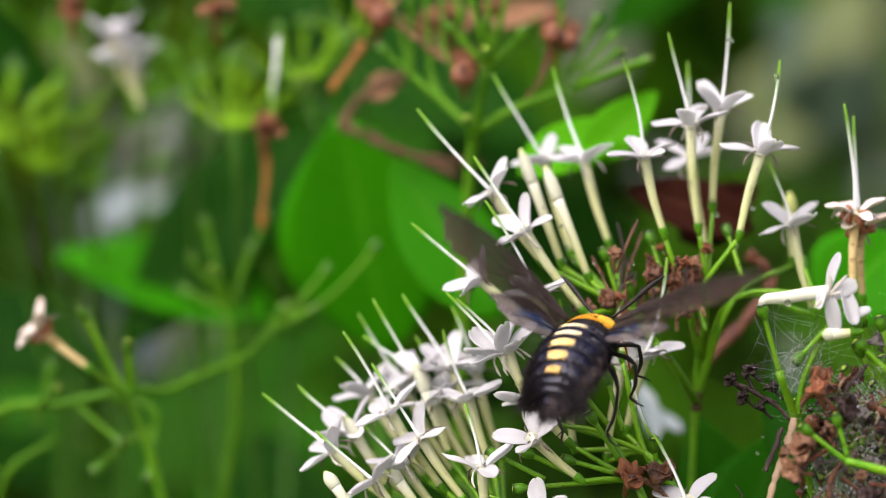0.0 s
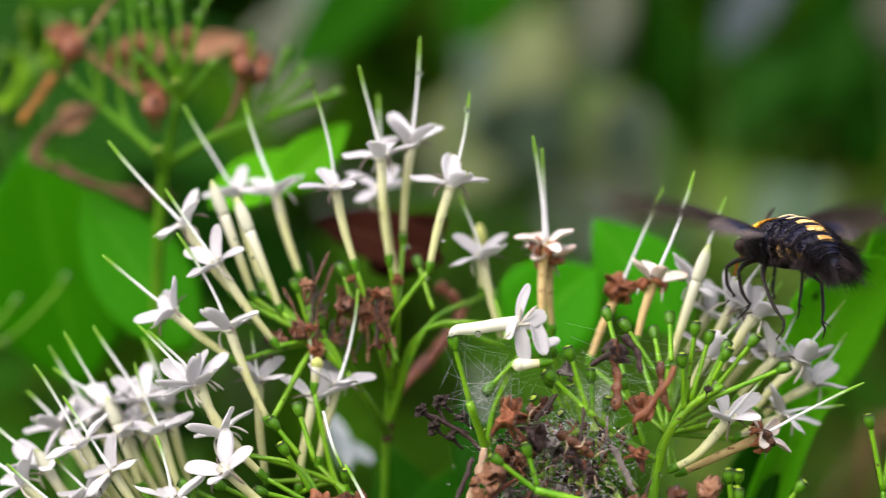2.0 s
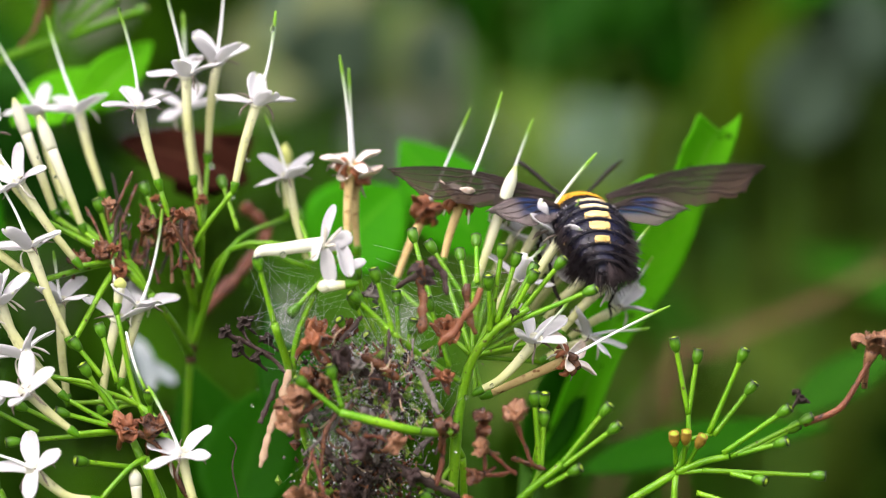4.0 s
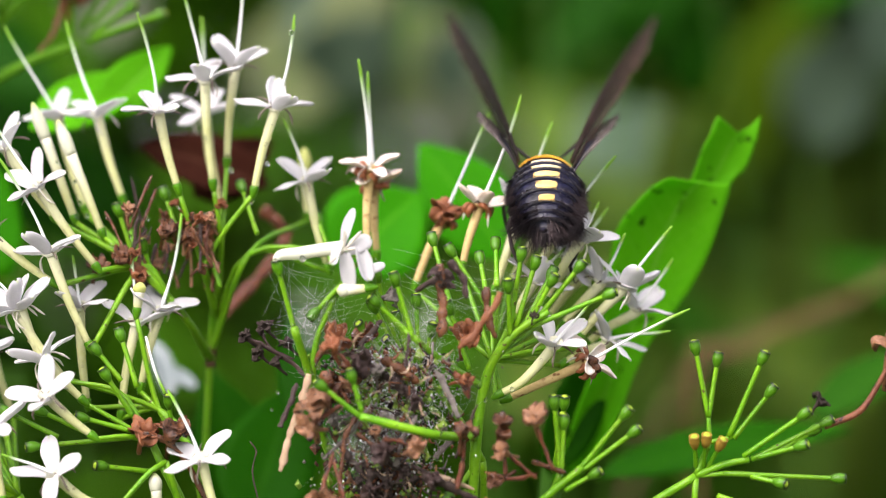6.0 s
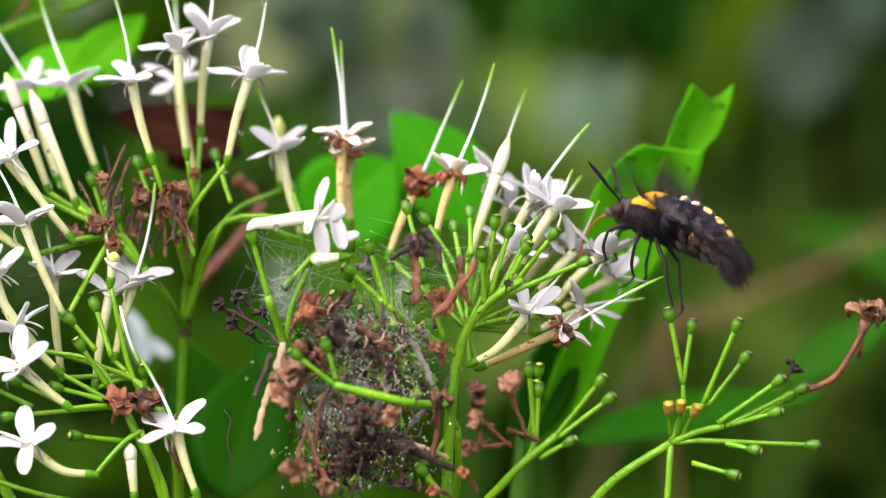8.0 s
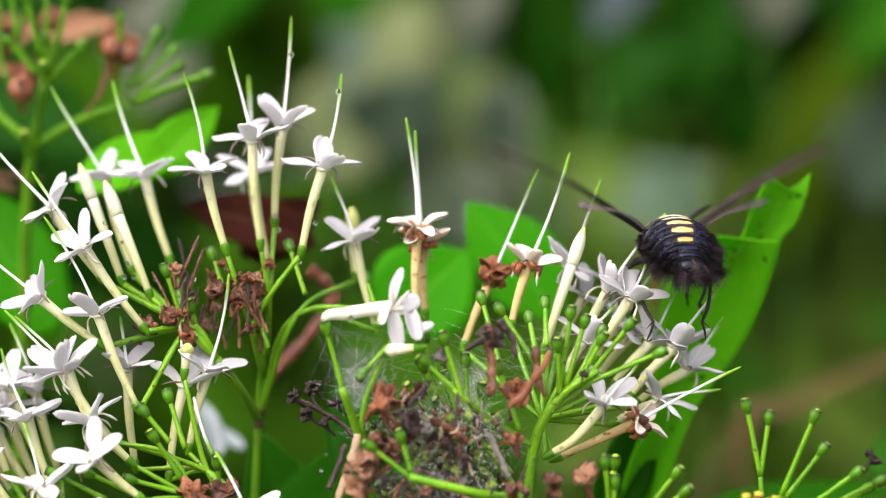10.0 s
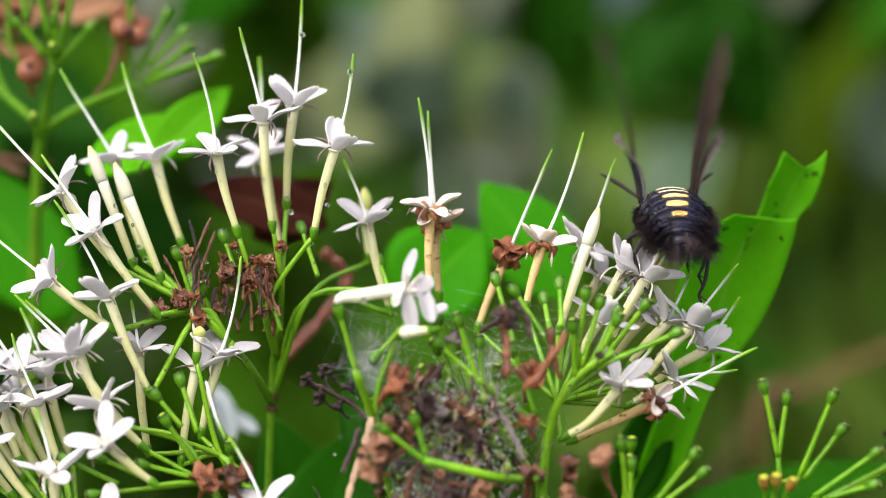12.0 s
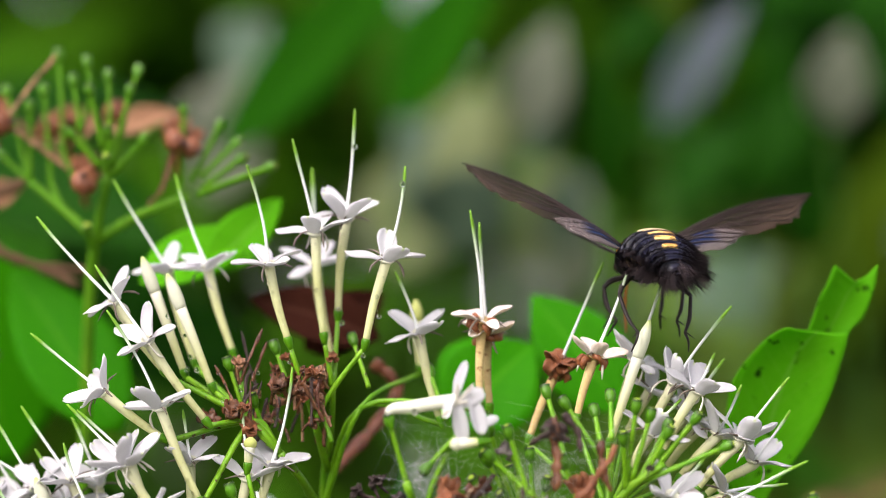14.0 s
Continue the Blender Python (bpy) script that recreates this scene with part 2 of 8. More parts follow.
FUR_BROWN = shader("brown_black_fur", (0.070, 0.050, 0.052), (0.016, 0.011, 0.012), scale=700, rough=0.6, bump=0.5, specular=0.2)
# the violet sheen is painted as the second tone of the colour
SCALES = shader("black_scales_violet_sheen", (0.004, 0.004, 0.008), (0.014, 0.015, 0.046), scale=500, rough=0.30, bump=0.6, specular=0.36)
FUR_SOOT = shader("sooty_fur", (0.030, 0.023, 0.026), (0.007, 0.005, 0.006), scale=700, rough=0.42, bump=0.5, specular=0.45)
# pale hair colour stands in for highlights on the ring edges
FUR_SILVER = shader("painted_highlight_hair", (0.40, 0.38, 0.41), (0.22, 0.20, 0.23), scale=700, rough=0.4, bump=0.3, specular=0.4)
FUR_GREY = shader("grey_brown_fur", (0.09, 0.07, 0.065), (0.035, 0.028, 0.03), scale=700, rough=0.8, bump=0.5)
YELLOW = shader("orange_yellow_fur", (0.80, 0.47, 0.05), (0.60, 0.30, 0.02), scale=900, rough=0.75, bump=0.8)
SPOT = shader("cream_yellow_scales", (0.80, 0.60, 0.27), (0.68, 0.45, 0.15), scale=900, rough=0.65, bump=0.4)
SPOT_PALE = shader("pale_cream_scales", (0.76, 0.65, 0.42), (0.62, 0.48, 0.26), scale=900, rough=0.65, bump=0.4)
WING = shader("dark_brown_wing", (0.016, 0.010, 0.009), (0.040, 0.026, 0.020), scale=200, rough=0.5, bump=0.3, through_light=0.35, tip=(0.105, 0.066, 0.047), tip_from=0.5, tip_to=1.1, clear=0.38)
HINDWING = shader("hindwing_scales", (0.20, 0.165, 0.165), (0.14, 0.11, 0.11), scale=200, rough=0.4, bump=0.3, through_light=0.35, clear=0.35)


def blue_flash(m):
    """Black at the root of the hindwing, then a blue patch, then smoky mauve."""
    n, link = m.node_tree.nodes, m.node_tree.links.new
    hue = n["Principled BSDF"].inputs["Base Color"].links[0].from_node
    before = hue.inputs["Color"].links[0].from_socket
    at = n.new("ShaderNodeAttribute")
    at.attribute_name = "along"
    ramp = n.new("ShaderNodeValToRGB")
    bands = ((0.0, (0.010, 0.008, 0.010, 1)), (0.22, (0.010, 0.009, 0.014, 1)), (0.34, (0.016, 0.034, 0.115, 1)), (0.50, (0.016, 0.030, 0.09, 1)), (0.66, (0.17, 0.14, 0.145, 1)))
    while len(ramp.color_ramp.elements) < len(bands):
        ramp.color_ramp.elements.new(0.5)
    for e, (where, colour) in zip(ramp.color_ramp.elements, bands):
        e.position, e.color = where, colour
    link(at.outputs["Fac"], ramp.inputs[0])
    outer = n.new("ShaderNodeMapRange")
    outer.inputs["From Min"].default_value, outer.inputs["From Max"].default_value = 0.58, 0.72
    link(at.outputs["Fac"], outer.inputs["Value"])
    mix = n.new("ShaderNodeMix")
    mix.data_type = "RGBA"
    link(outer.outputs[0], mix.inputs["Factor"])
    link(ramp.outputs[0], mix.inputs["A"])
    link(before, mix.inputs["B"])
    link(mix.outputs["Result"], hue.inputs["Color"])


blue_flash(HINDWING)
VEIN = shader("wing_vein", (0.02, 0.014, 0.012), (0.03, 0.02, 0.018), scale=500, rough=0.5)
EYEBALL = shader("compound_eye", (0.02, 0.014, 0.012), (0.035, 0.02, 0.016), scale=2000, rough=0.25, bump=0.3)
HORN = shader("black_chitin", (0.012, 0.010, 0.010), (0.03, 0.024, 0.022), scale=900, rough=0.4)
TONGUE = shader("orange_proboscis", (0.40, 0.09, 0.015), (0.25, 0.05, 0.01), scale=900, rough=0.35)
GRASS = shader("grass_and_soil", (0.03, 0.07, 0.012), (0.08, 0.07, 0.04), scale=3, rough=0.9, bump=0.6, fine=20)
specks(LEAF_BRIGHT, (0.02, 0.09, 0.004), 420.0, 0.66)
specks(DRY, (0.012, 0.006, 0.005), 1500.0, 0.60)
specks(DRY_PALE, (0.05, 0.020, 0.012), 1300.0, 0.60)
specks(RED_TWIG, (0.012, 0.006, 0.006), 1200.0, 0.60)
specks(STEM, (0.05, 0.040, 0.012), 1100.0, 0.655)
specks(YELLOW, (0.02, 0.014, 0.01), 700.0, 0.62)
specks(TUBE_OLD, (0.16, 0.07, 0.02), 500.0, 0.60)

water = bpy.data.materials.new("water_drop")
water.use_nodes = True
wp = water.node_tree.nodes["Principled BSDF"]
wp.inputs["Transmission Weight"].default_value, wp.inputs["Roughness"].default_value, wp.inputs["IOR"].default_value = 1.0, 0.0, 1.33

# ---- building tools (millimetres) ----
rng = random.Random(7)


def V(*a):
    return Vector(a[0] if len(a) == 1 else a)


def thing(name, label, category, at=(0, 0, 0), group="", kind=""):
    ob = new(name)
    ob.empty_display_size = 0.002
    ob.location = V(at) * MM
    return tagged(ob, label, category, group, kind)


def mesh_of(name, verts, faces, material, along=None, across=None, smooth=True):
    me = bpy.data.meshes.new(name)
    me.from_pydata([tuple(V(v) * MM) for v in verts], [], faces)
    me.materials.append(material)
    if smooth:
        me.polygons.foreach_set("use_smooth", [True] * len(me.polygons))
    for key, values in (("along", along), ("across", across)):
        if values:
            me.attributes.new(key, "FLOAT", "POINT").data.foreach_set("value", values)
    me.update()
    return me


def part(name, me, parent, label="", at=None):
    ob = new(name, me)
    ob.parent = parent
    if at is not None:
        ob.matrix_basis = at
    return tagged(ob, label)


def turn_to(direction, up=(0, 0, 1), origin=(0, 0, 0)):
    """The pose whose Z lies along direction, at origin (mm)."""
    z = V(direction).normalized()
    x = V(up).cross(z)
    if x.length < 1e-4:
        x = V(1, 0, 0).cross(z)
    x.normalize()
    y = z.cross(x)
    m = Matrix((x, y, z)).transposed().to_4x4()
    m.translation = V(origin) * MM
    return m


def smooth_line(points, steps=5):
    """A Catmull-Rom line through the points."""
    p = [V(q) for q in points]
    if len(p) == 2:
        return [p[0].lerp(p[1], i / steps) for i in range(steps + 1)]
    p = [p[0] * 2 - p[1]] + p + [p[-1] * 2 - p[-2]]
    out = []
    for i in range(1, len(p) - 2):
        a, b, c, d = p[i - 1:i + 3]
        for k in range(steps):
            t = k / steps
            out.append(0.5 * (2 * b + (c - a) * t + (2 * a - 5 * b + 4 * c - d) * t * t + (3 * b - a - 3 * c + d) * t ** 3))
    return out + [p[-2]]


def sweep_data(points, radii, sides=8, steps=5, wobble=0.0, flat=1.0):
    """Verts, faces and the way along of a round rod through the points; radii are spread evenly over its length."""
    line = smooth_line(points, steps)
    n = len(line)
    verts, faces, along = [], [], []
    side = None
    for i, q in enumerate(line):
        d = (line[min(i + 1, n - 1)] - line[max(i - 1, 0)]).normalized()
        if side is None:
            side = d.cross(V(0.31, 0.9, 0.29)).normalized()
        side = (side - d * side.dot(d)).normalized()
        up = d.cross(side)
        f = i / (n - 1) * (len(radii) - 1)
        k = min(int(f), len(radii) - 2)
        r = radii[k] + (radii[k + 1] - radii[k]) * (f - k)
        if wobble:
            r *= 1 + wobble * noise.noise(q * 0.9)
        for j in range(sides):
            a = 2 * math.pi * j / sides
            verts.append(q + side * (r * math.cos(a)) + up * (r * flat * math.sin(a)))
            along.append(i / (n - 1))
    for i in range(n - 1):
        for j in range(sides):
            a, b = i * sides + j, i * sides + (j + 1) % sides
            faces.append((a, b, b + sides, a + sides))
    faces.append(tuple(reversed(range(sides))))
    faces.append(tuple(range((n - 1) * sides, n * sides)))
    return verts, faces, along


def rod(name, points, radii, material, parent, label="", sides=8, steps=5, wobble=0.0, flat=1.0):
    v, f, a = sweep_data(points, radii, sides, steps, wobble, flat)
    return part(name, mesh_of(name, v, f, material, a), parent, label)


def lathe(name, profile, material, sides=12, bumps=0.0):
    """A turned solid: profile of (radius, height) along Z."""
    verts, faces, along = [], [], []
    n = len(profile)
    for i, (r, z) in enumerate(profile):
        for j in range(sides):
            a = 2 * math.pi * j / sides
            q = 1 + bumps * math.sin(4 * a) * (i / n)
            verts.append((r * q * math.cos(a), r * q * math.sin(a), z))
            along.append(i / (n - 1))
    for i in range(n - 1):
        for j in range(sides):
            a, b = i * sides + j, i * sides + (j + 1) % sides
            faces.append((a, b, b + sides, a + sides))
    faces.append(tuple(reversed(range(sides))))
    faces.append(tuple(range((n - 1) * sides, n * sides)))
    return mesh_of(name, verts, faces, material, along)


def sheet_data(rows, thick):
    """A thin solid blade from a grid of points (rows of equal length)."""
    n, m = len(rows), len(rows[0])
    top = [V(q) for r in rows for q in r]
    under = []
    for i in range(n):
        for j in range(m):
            du = V(rows[min(i + 1, n - 1)][j]) - V(rows[max(i - 1, 0)][j])
            dv = V(rows[i][min(j + 1, m - 1)]) - V(rows[i][max(j - 1, 0)])
            nn = dv.cross(du)
            nn = nn.normalized() if nn.length > 1e-9 else V(0, 0, 1)
            under.append(V(rows[i][j]) - nn * thick)
    off = n * m
    faces = []
    for i in range(n - 1):
        for j in range(m - 1):
            a = i * m + j
            faces.append((a, a + 1, a + m + 1, a + m))
            faces.append((off + a, off + a + m, off + a + m + 1, off + a + 1))
    rim = [j for j in range(m)] + [i * m + m - 1 for i in range(1, n)] + [(n - 1) * m + j for j in range(m - 2, -1, -1)] + [i * m for i in range(n - 2, 0, -1)]
    for k, a in enumerate(rim):
        b = rim[(k + 1) % len(rim)]
        faces.append((a, off + a, off + b, b))
    return top + under, faces


# petals: root at the origin, out along +Y, upper side +Z
def petal_mesh(name, length, width, rise, droop, material, cup=0.25, seed=0):
    """Spoon-shaped: a narrow foot, widest beyond the middle, a rounded end with an upturned point; a crease along it."""
    rows, al = [], []
    across = (-1, -0.7, -0.4, -0.15, 0.15, 0.4, 0.7, 1)
    for i in range(12):
        t = i / 11
        w = width * (0.45 + 0.55 * math.sin(math.pi * min(0.5, 0.06 + 0.8 * t))) * math.sqrt(max(0.02, 1 - (max(0, t - 0.45) / 0.56) ** 2.8))
        z = rise * t - droop * t * t + 0.35 * max(0, t - 0.85) / 0.15
        row = []
        for u in across:
            crease = -0.16 * width * (1 - abs(u)) ** 3 * math.sin(math.pi * t)
            ripple = 0.10 * math.sin(8 * t + 3 * u + seed) * abs(u)
            row.append((u * w + 0.12 * math.sin(3 * t + seed), length * t, z + cup * w * (u * u - 0.4) + crease + ripple))
            al.append(t * (1 - 0.22 * abs(u)))
        rows.append(row)
    v, f = sheet_data(rows, 0.16)
    return mesh_of(name, v, f, material, al + al)


PETALS = [petal_mesh("petal", 6.3, 1.60, 1.7, 1.5, PETAL, 0.40, 1), petal_mesh("petal", 6.5, 1.65, 1.4, 2.5, PETAL, -0.30, 2), petal_mesh("petal", 6.0, 1.75, 2.5, 1.1, PETAL, 0.55, 3), petal_mesh("petal", 6.3, 1.55, 2.0, 2.8, PETAL, 0.25, 4)]
PETALS_OLD = [petal_mesh("petal", 5.0, 1.2, 1.5, 2.4, PETAL_OLD, 0.5), petal_mesh("petal", 4.8, 1.3, 2.2, 0.6, PETAL_OLD, 0.6)]


def rod_mesh(name, points, radii, material, sides=6, steps=4):
    v, f, a = sweep_data(points, radii, sides, steps)
    return mesh_of(name, v, f, material, a)


ANTHERS = [rod_mesh("anther", [(0, 0.6, 0.2), (0, 2.2, 0.3), (0.3, 3.6, -0.6), (0.2, 4.2, -1.6)], [0.12, 0.14, 0.22, 0.08], ANTHER),
           rod_mesh("anther", [(0, 0.6, 0.2), (0.2, 2.0, -0.2), (0.5, 2.9, -1.6), (0.2, 3.2, -2.8)], [0.12, 0.14, 0.24, 0.08], ANTHER_PALE),
           rod_mesh("anther", [(0, 0.5, 0.2), (-0.3, 2.4, 0.5), (-0.2, 4.2, 0.3)], [0.12, 0.2, 0.06], ANTHER)]
CALYX_MESH = lathe("calyx", [(0.34, -0.7), (0.52, -0.2), (0.70, 0.5), (0.78, 1.1), (0.74, 1.45), (0.62, 1.5)], CALYX)
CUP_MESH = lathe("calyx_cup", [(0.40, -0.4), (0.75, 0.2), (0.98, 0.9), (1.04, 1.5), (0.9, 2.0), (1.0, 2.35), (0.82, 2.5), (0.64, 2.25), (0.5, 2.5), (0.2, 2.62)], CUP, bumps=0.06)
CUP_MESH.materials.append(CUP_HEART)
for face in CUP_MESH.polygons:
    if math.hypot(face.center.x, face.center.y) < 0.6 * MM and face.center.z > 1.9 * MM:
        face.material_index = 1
CUP_OLD = CUP_MESH.copy()
CUP_OLD.materials[0] = CUP_YELLOW
DROP_MESH = lathe("drop", [(0.02, -0.5), (0.25, -0.42), (0.42, -0.22), (0.48, 0.02), (0.38, 0.3), (0.2, 0.46), (0.02, 0.52)], water)


FLOWER_GROUP = "white star flowers of the shrub"


def flower(base, throat, tip=None, bend=0.0, open_to=None, turn=0.0, old=False, label="", petals=4, slim=1.0):
    """A long-tubed white flower: calyx, tube, four petals, drooping anthers and a long style with a green tip."""
    b, th = V(base), V(throat)
    ob = thing("flower", label or ("withering white flower, brown anthers on a yellowing tube" if old else "white four-petalled star flower on a cream tube"), "flower", b, FLOWER_GROUP)
    axis = th - b
    d = axis.normalized()
    mid = axis * 0.5 + V(0, 0, -1) * bend * axis.length * 0.5 + d.cross(V(0, 1, 0)) * 0.02 * axis.length
    # the open star is tilted towards the camera so that its petals show
    face = (V(open_to) if open_to else (th - (b + mid)).normalized() * 0.8 + V(0, -0.20, 0.06)).normalized()
    part("calyx", CALYX_MESH, ob, "", turn_to(mid))
    rod("tube", [V(0, 0, 0) + mid.normalized() * 0.8, mid, axis - face * 0.8, axis + face * 0.3], [0.58, 0.64, 0.70, 0.78, 0.85, 0.90, 1.08, 1.6], TUBE_OLD if old else TUBE, ob, sides=10)
    m = turn_to(face, (0.2, -1, 0.1), axis)
    for k in range(petals):
        spin = turn + k * 360 / 4 + rng.uniform(-9, 9)
        lean = rng.uniform(-2, 44)
        pm = m @ pose(0, 0, 0, 0, 0, spin) @ pose(0, 0.0007, 0.0001, lean, rng.uniform(-12, 12), 0) @ Matrix.Diagonal((slim, 1.0, 1.0, 1.0))
        part("petal", rng.choice(PETALS_OLD if old else PETALS), ob, "", pm)
        part("anther", ANTHERS[rng.randrange(3)], ob, "", m @ pose(0, 0, 0, 0, 0, spin + 45) @ pose(0, 0, 0.0002, rng.uniform(-25, 5), rng.uniform(-20, 20), 0))
    bead = random.Random(round(b.x * 37 + b.z * 11))
    for _ in range(0 if old else bead.choice((2, 3, 4, 6))):
        f, turned = bead.uniform(0.12, 0.9), bead.uniform(-2.9, -0.2)
        q = b + (mid * (2 * f) if f < 0.5 else mid.lerp(axis, 2 * f - 1))
        drop(q + V(math.cos(turned), math.sin(turned), 0) * (0.62 + 0.25 * f), bead.uniform(0.25, 0.7))
    if tip:
        s = V(tip) - b
        start = axis + face * 0.2
        sway = V(bead.uniform(-1, 1), bead.uniform(-1, 1), 0) * 0.035 * (s - start).length
        rod("style", [start, start.lerp(s, 0.35) + face * 0.4 + sway, start.lerp(s, 0.75) + sway * 0.8, s], [0.36, 0.29, 0.25, 0.23, 0.23, 0.26, 0.30, 0.27, 0.15], STYLE, ob, sides=7)
    if old:
        for k in range(7):
            a = turn + 51 * k
            q = m @ pose(0, 0, 0, 0, 0, a)
            part("shrivelled_anther", WILT, ob, "rust-brown shrivelled anther", q @ pose(0, 0.0009, rng.uniform(-0.0012, 0.0002), rng.uniform(-60, 10), rng.uniform(-40, 40), 0))
    return ob


WILT = rod_mesh("shrivelled_anther", [(0, 0, 0), (0.35, 0.8, 0.5), (-0.1, 1.5, 0.2), (-0.5, 1.5, -0.7)], [0.35, 0.62, 0.55, 0.2], RUSSET)


def bud(base, tip, yellow=False):
    """A closed flower bud: pale tube swelling to a rounded greenish-white tip."""
    b, axis = V(base), V(tip) - V(base)
    ob = thing("flower_bud", "closed cream-white flower bud with a greenish tip", "flower bud", b, "closed flower buds")
    part("calyx", CALYX_MESH, ob, "", turn_to(axis))
    rod("tube", [axis.normalized() * 0.8, axis * 0.35, axis * 0.72], [0.60, 0.68, 0.76, 0.86, 0.95], TUBE, ob, sides=10)
    rod("folded_petals", [axis * 0.70, axis * 0.86, axis], [0.95, 1.08, 1.14, 1.1, 0.92, 0.62, 0.22], BUD_YELLOW if yellow else BUD_WHITE, ob, sides=10)
    return ob


def stalk(name, label, category="flower stalk", group="green flower stalks", at=(0, 0, 0)):
    return thing(name, label, category, at, group)


def stem(ob, points, r0, r1, material=None, name="stem", label="", wobble=0.12):
    o = V(ob.location) / MM
    return rod(name, [V(q) - o for q in points], [r0 * 0.76, (r0 * 0.65 + r1 * 0.35) * 0.76, r1 * 0.76], material or STEM, ob, label, sides=8, wobble=wobble)


def knob(ob, top, foot, r=0.55, bend=0.0, material=None, old=False):
    """A bare pedicel that ends in the green cup left by a fallen flower."""
    o = V(ob.location) / MM
    a, b = V(foot) - o, V(top) - o
    d = (b - a).normalized()
    mid = a.lerp(b, 0.5) + V(0, 0, -1) * bend
    ped = rod("pedicel", [a, mid, b], [r * 1.0, r * 0.84, r * 0.86], material or STEM, ob, sides=7)
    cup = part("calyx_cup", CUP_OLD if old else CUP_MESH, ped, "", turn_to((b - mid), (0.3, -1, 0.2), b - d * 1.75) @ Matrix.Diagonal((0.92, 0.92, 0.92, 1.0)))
    return cup


def leaf_rows(length, width, fold=0.2, curl=0.1, wave=0.0, n=14, m=9, blunt=0.0, seed=0, end=0.0):
    rows, al, ac = [], [], []
    for i in range(n):
        t = i / (n - 1)
        w = width * max(0.02, math.sin(math.pi * t ** (0.8 + 0.25 * blunt)) ** (0.85)) + 0.12
        if t > 0.5:
            w = max(w, width * end)
        row = []
        for j in range(m):
            s = 2 * j / (m - 1) - 1
            z = fold * abs(s) * w - curl * length * (t - 0.3) ** 2 + wave * width * math.sin(7 * t + 2.2 * s + seed) * abs(s)
            row.append((s * w, length * t - (end * 0.25 * width * (1 - abs(s)) if t == 1 else 0), z))
            al.append(t)
            ac.append(s)
        rows.append(row)
    return rows, al, ac


def leaf_mesh(name, length, width, material, fold=0.2, curl=0.1, wave=0.0, n=14, m=9, blunt=0.0, seed=0, end=0.0):
    rows, al, ac = leaf_rows(length, width, fold, curl, wave, n, m, blunt, seed, end)
    v, f = sheet_data(rows, 0.3)
    return mesh_of(name, v, f, material, al + al, ac + ac)


def leaf_at(root, tip, facing):
    """The pose that lays a leaf from root (mm) towards tip with its upper side to facing."""
    y = (V(tip) - V(root)).normalized()
    z = V(facing)
    z = (z - y * z.dot(y)).normalized()
    m = Matrix((y.cross(z), y, z)).transposed().to_4x4()
    m.translation = V(root) * MM
    return m


def leaf(parent, root, tip, width, facing=(0, -1, 0.3), material=None, label="", **shape):
    o = V(parent.location) / MM
    me = leaf_mesh("leaf", (V(tip) - V(root)).length, width, material or LEAF, **shape)
    return part("leaf", me, parent, label, leaf_at(V(root) - o, V(tip) - o, facing))


def folded_blade(parent, edges, material, sag=1.2, notch=0.0, label=""):
    """A broad wavy blade spanned between pairs of places on its two rims (mm), its end notched."""
    o = V(parent.location) / MM
    fine = []
    for k in range(len(edges) - 1):
        quad = [edges[max(0, min(len(edges) - 1, k + i))] for i in (-1, 0, 1, 2)]
        for i in range(4 if k < len(edges) - 2 else 5):
            f = i / 4
            w = (-0.5 * f + f * f - 0.5 * f ** 3, 1 - 2.5 * f * f + 1.5 * f ** 3, 0.5 * f + 2 * f * f - 1.5 * f ** 3, 0.5 * (f ** 3 - f * f))
            fine.append([sum((V(q[side]) * c for q, c in zip(quad, w)), V(0, 0, 0)) - o for side in (0, 1)])
    rows, al, ac = [], [], []
    for i, (a, b) in enumerate(fine):
        t = i / (len(fine) - 1)
        row = []
        for j in range(13):
            c = j / 6 - 1
            q = a.lerp(b, j / 12)
            q.y += sag * (1 - c * c) + 0.5 * math.sin(11 * t + 3 * c) * abs(c)
            q.z += 0.35 * math.sin(17 * t + 2 * c) * abs(c) - notch * max(0, t - 0.7) / 0.3 * (1 - abs(c))
            row.append(q)
            al.append(t)
            ac.append(c)
        rows.append(row)
    v, f = sheet_data(rows, 0.3)
    return part("leaf", mesh_of("leaf", v, f, material, al + al, ac + ac), parent, label)


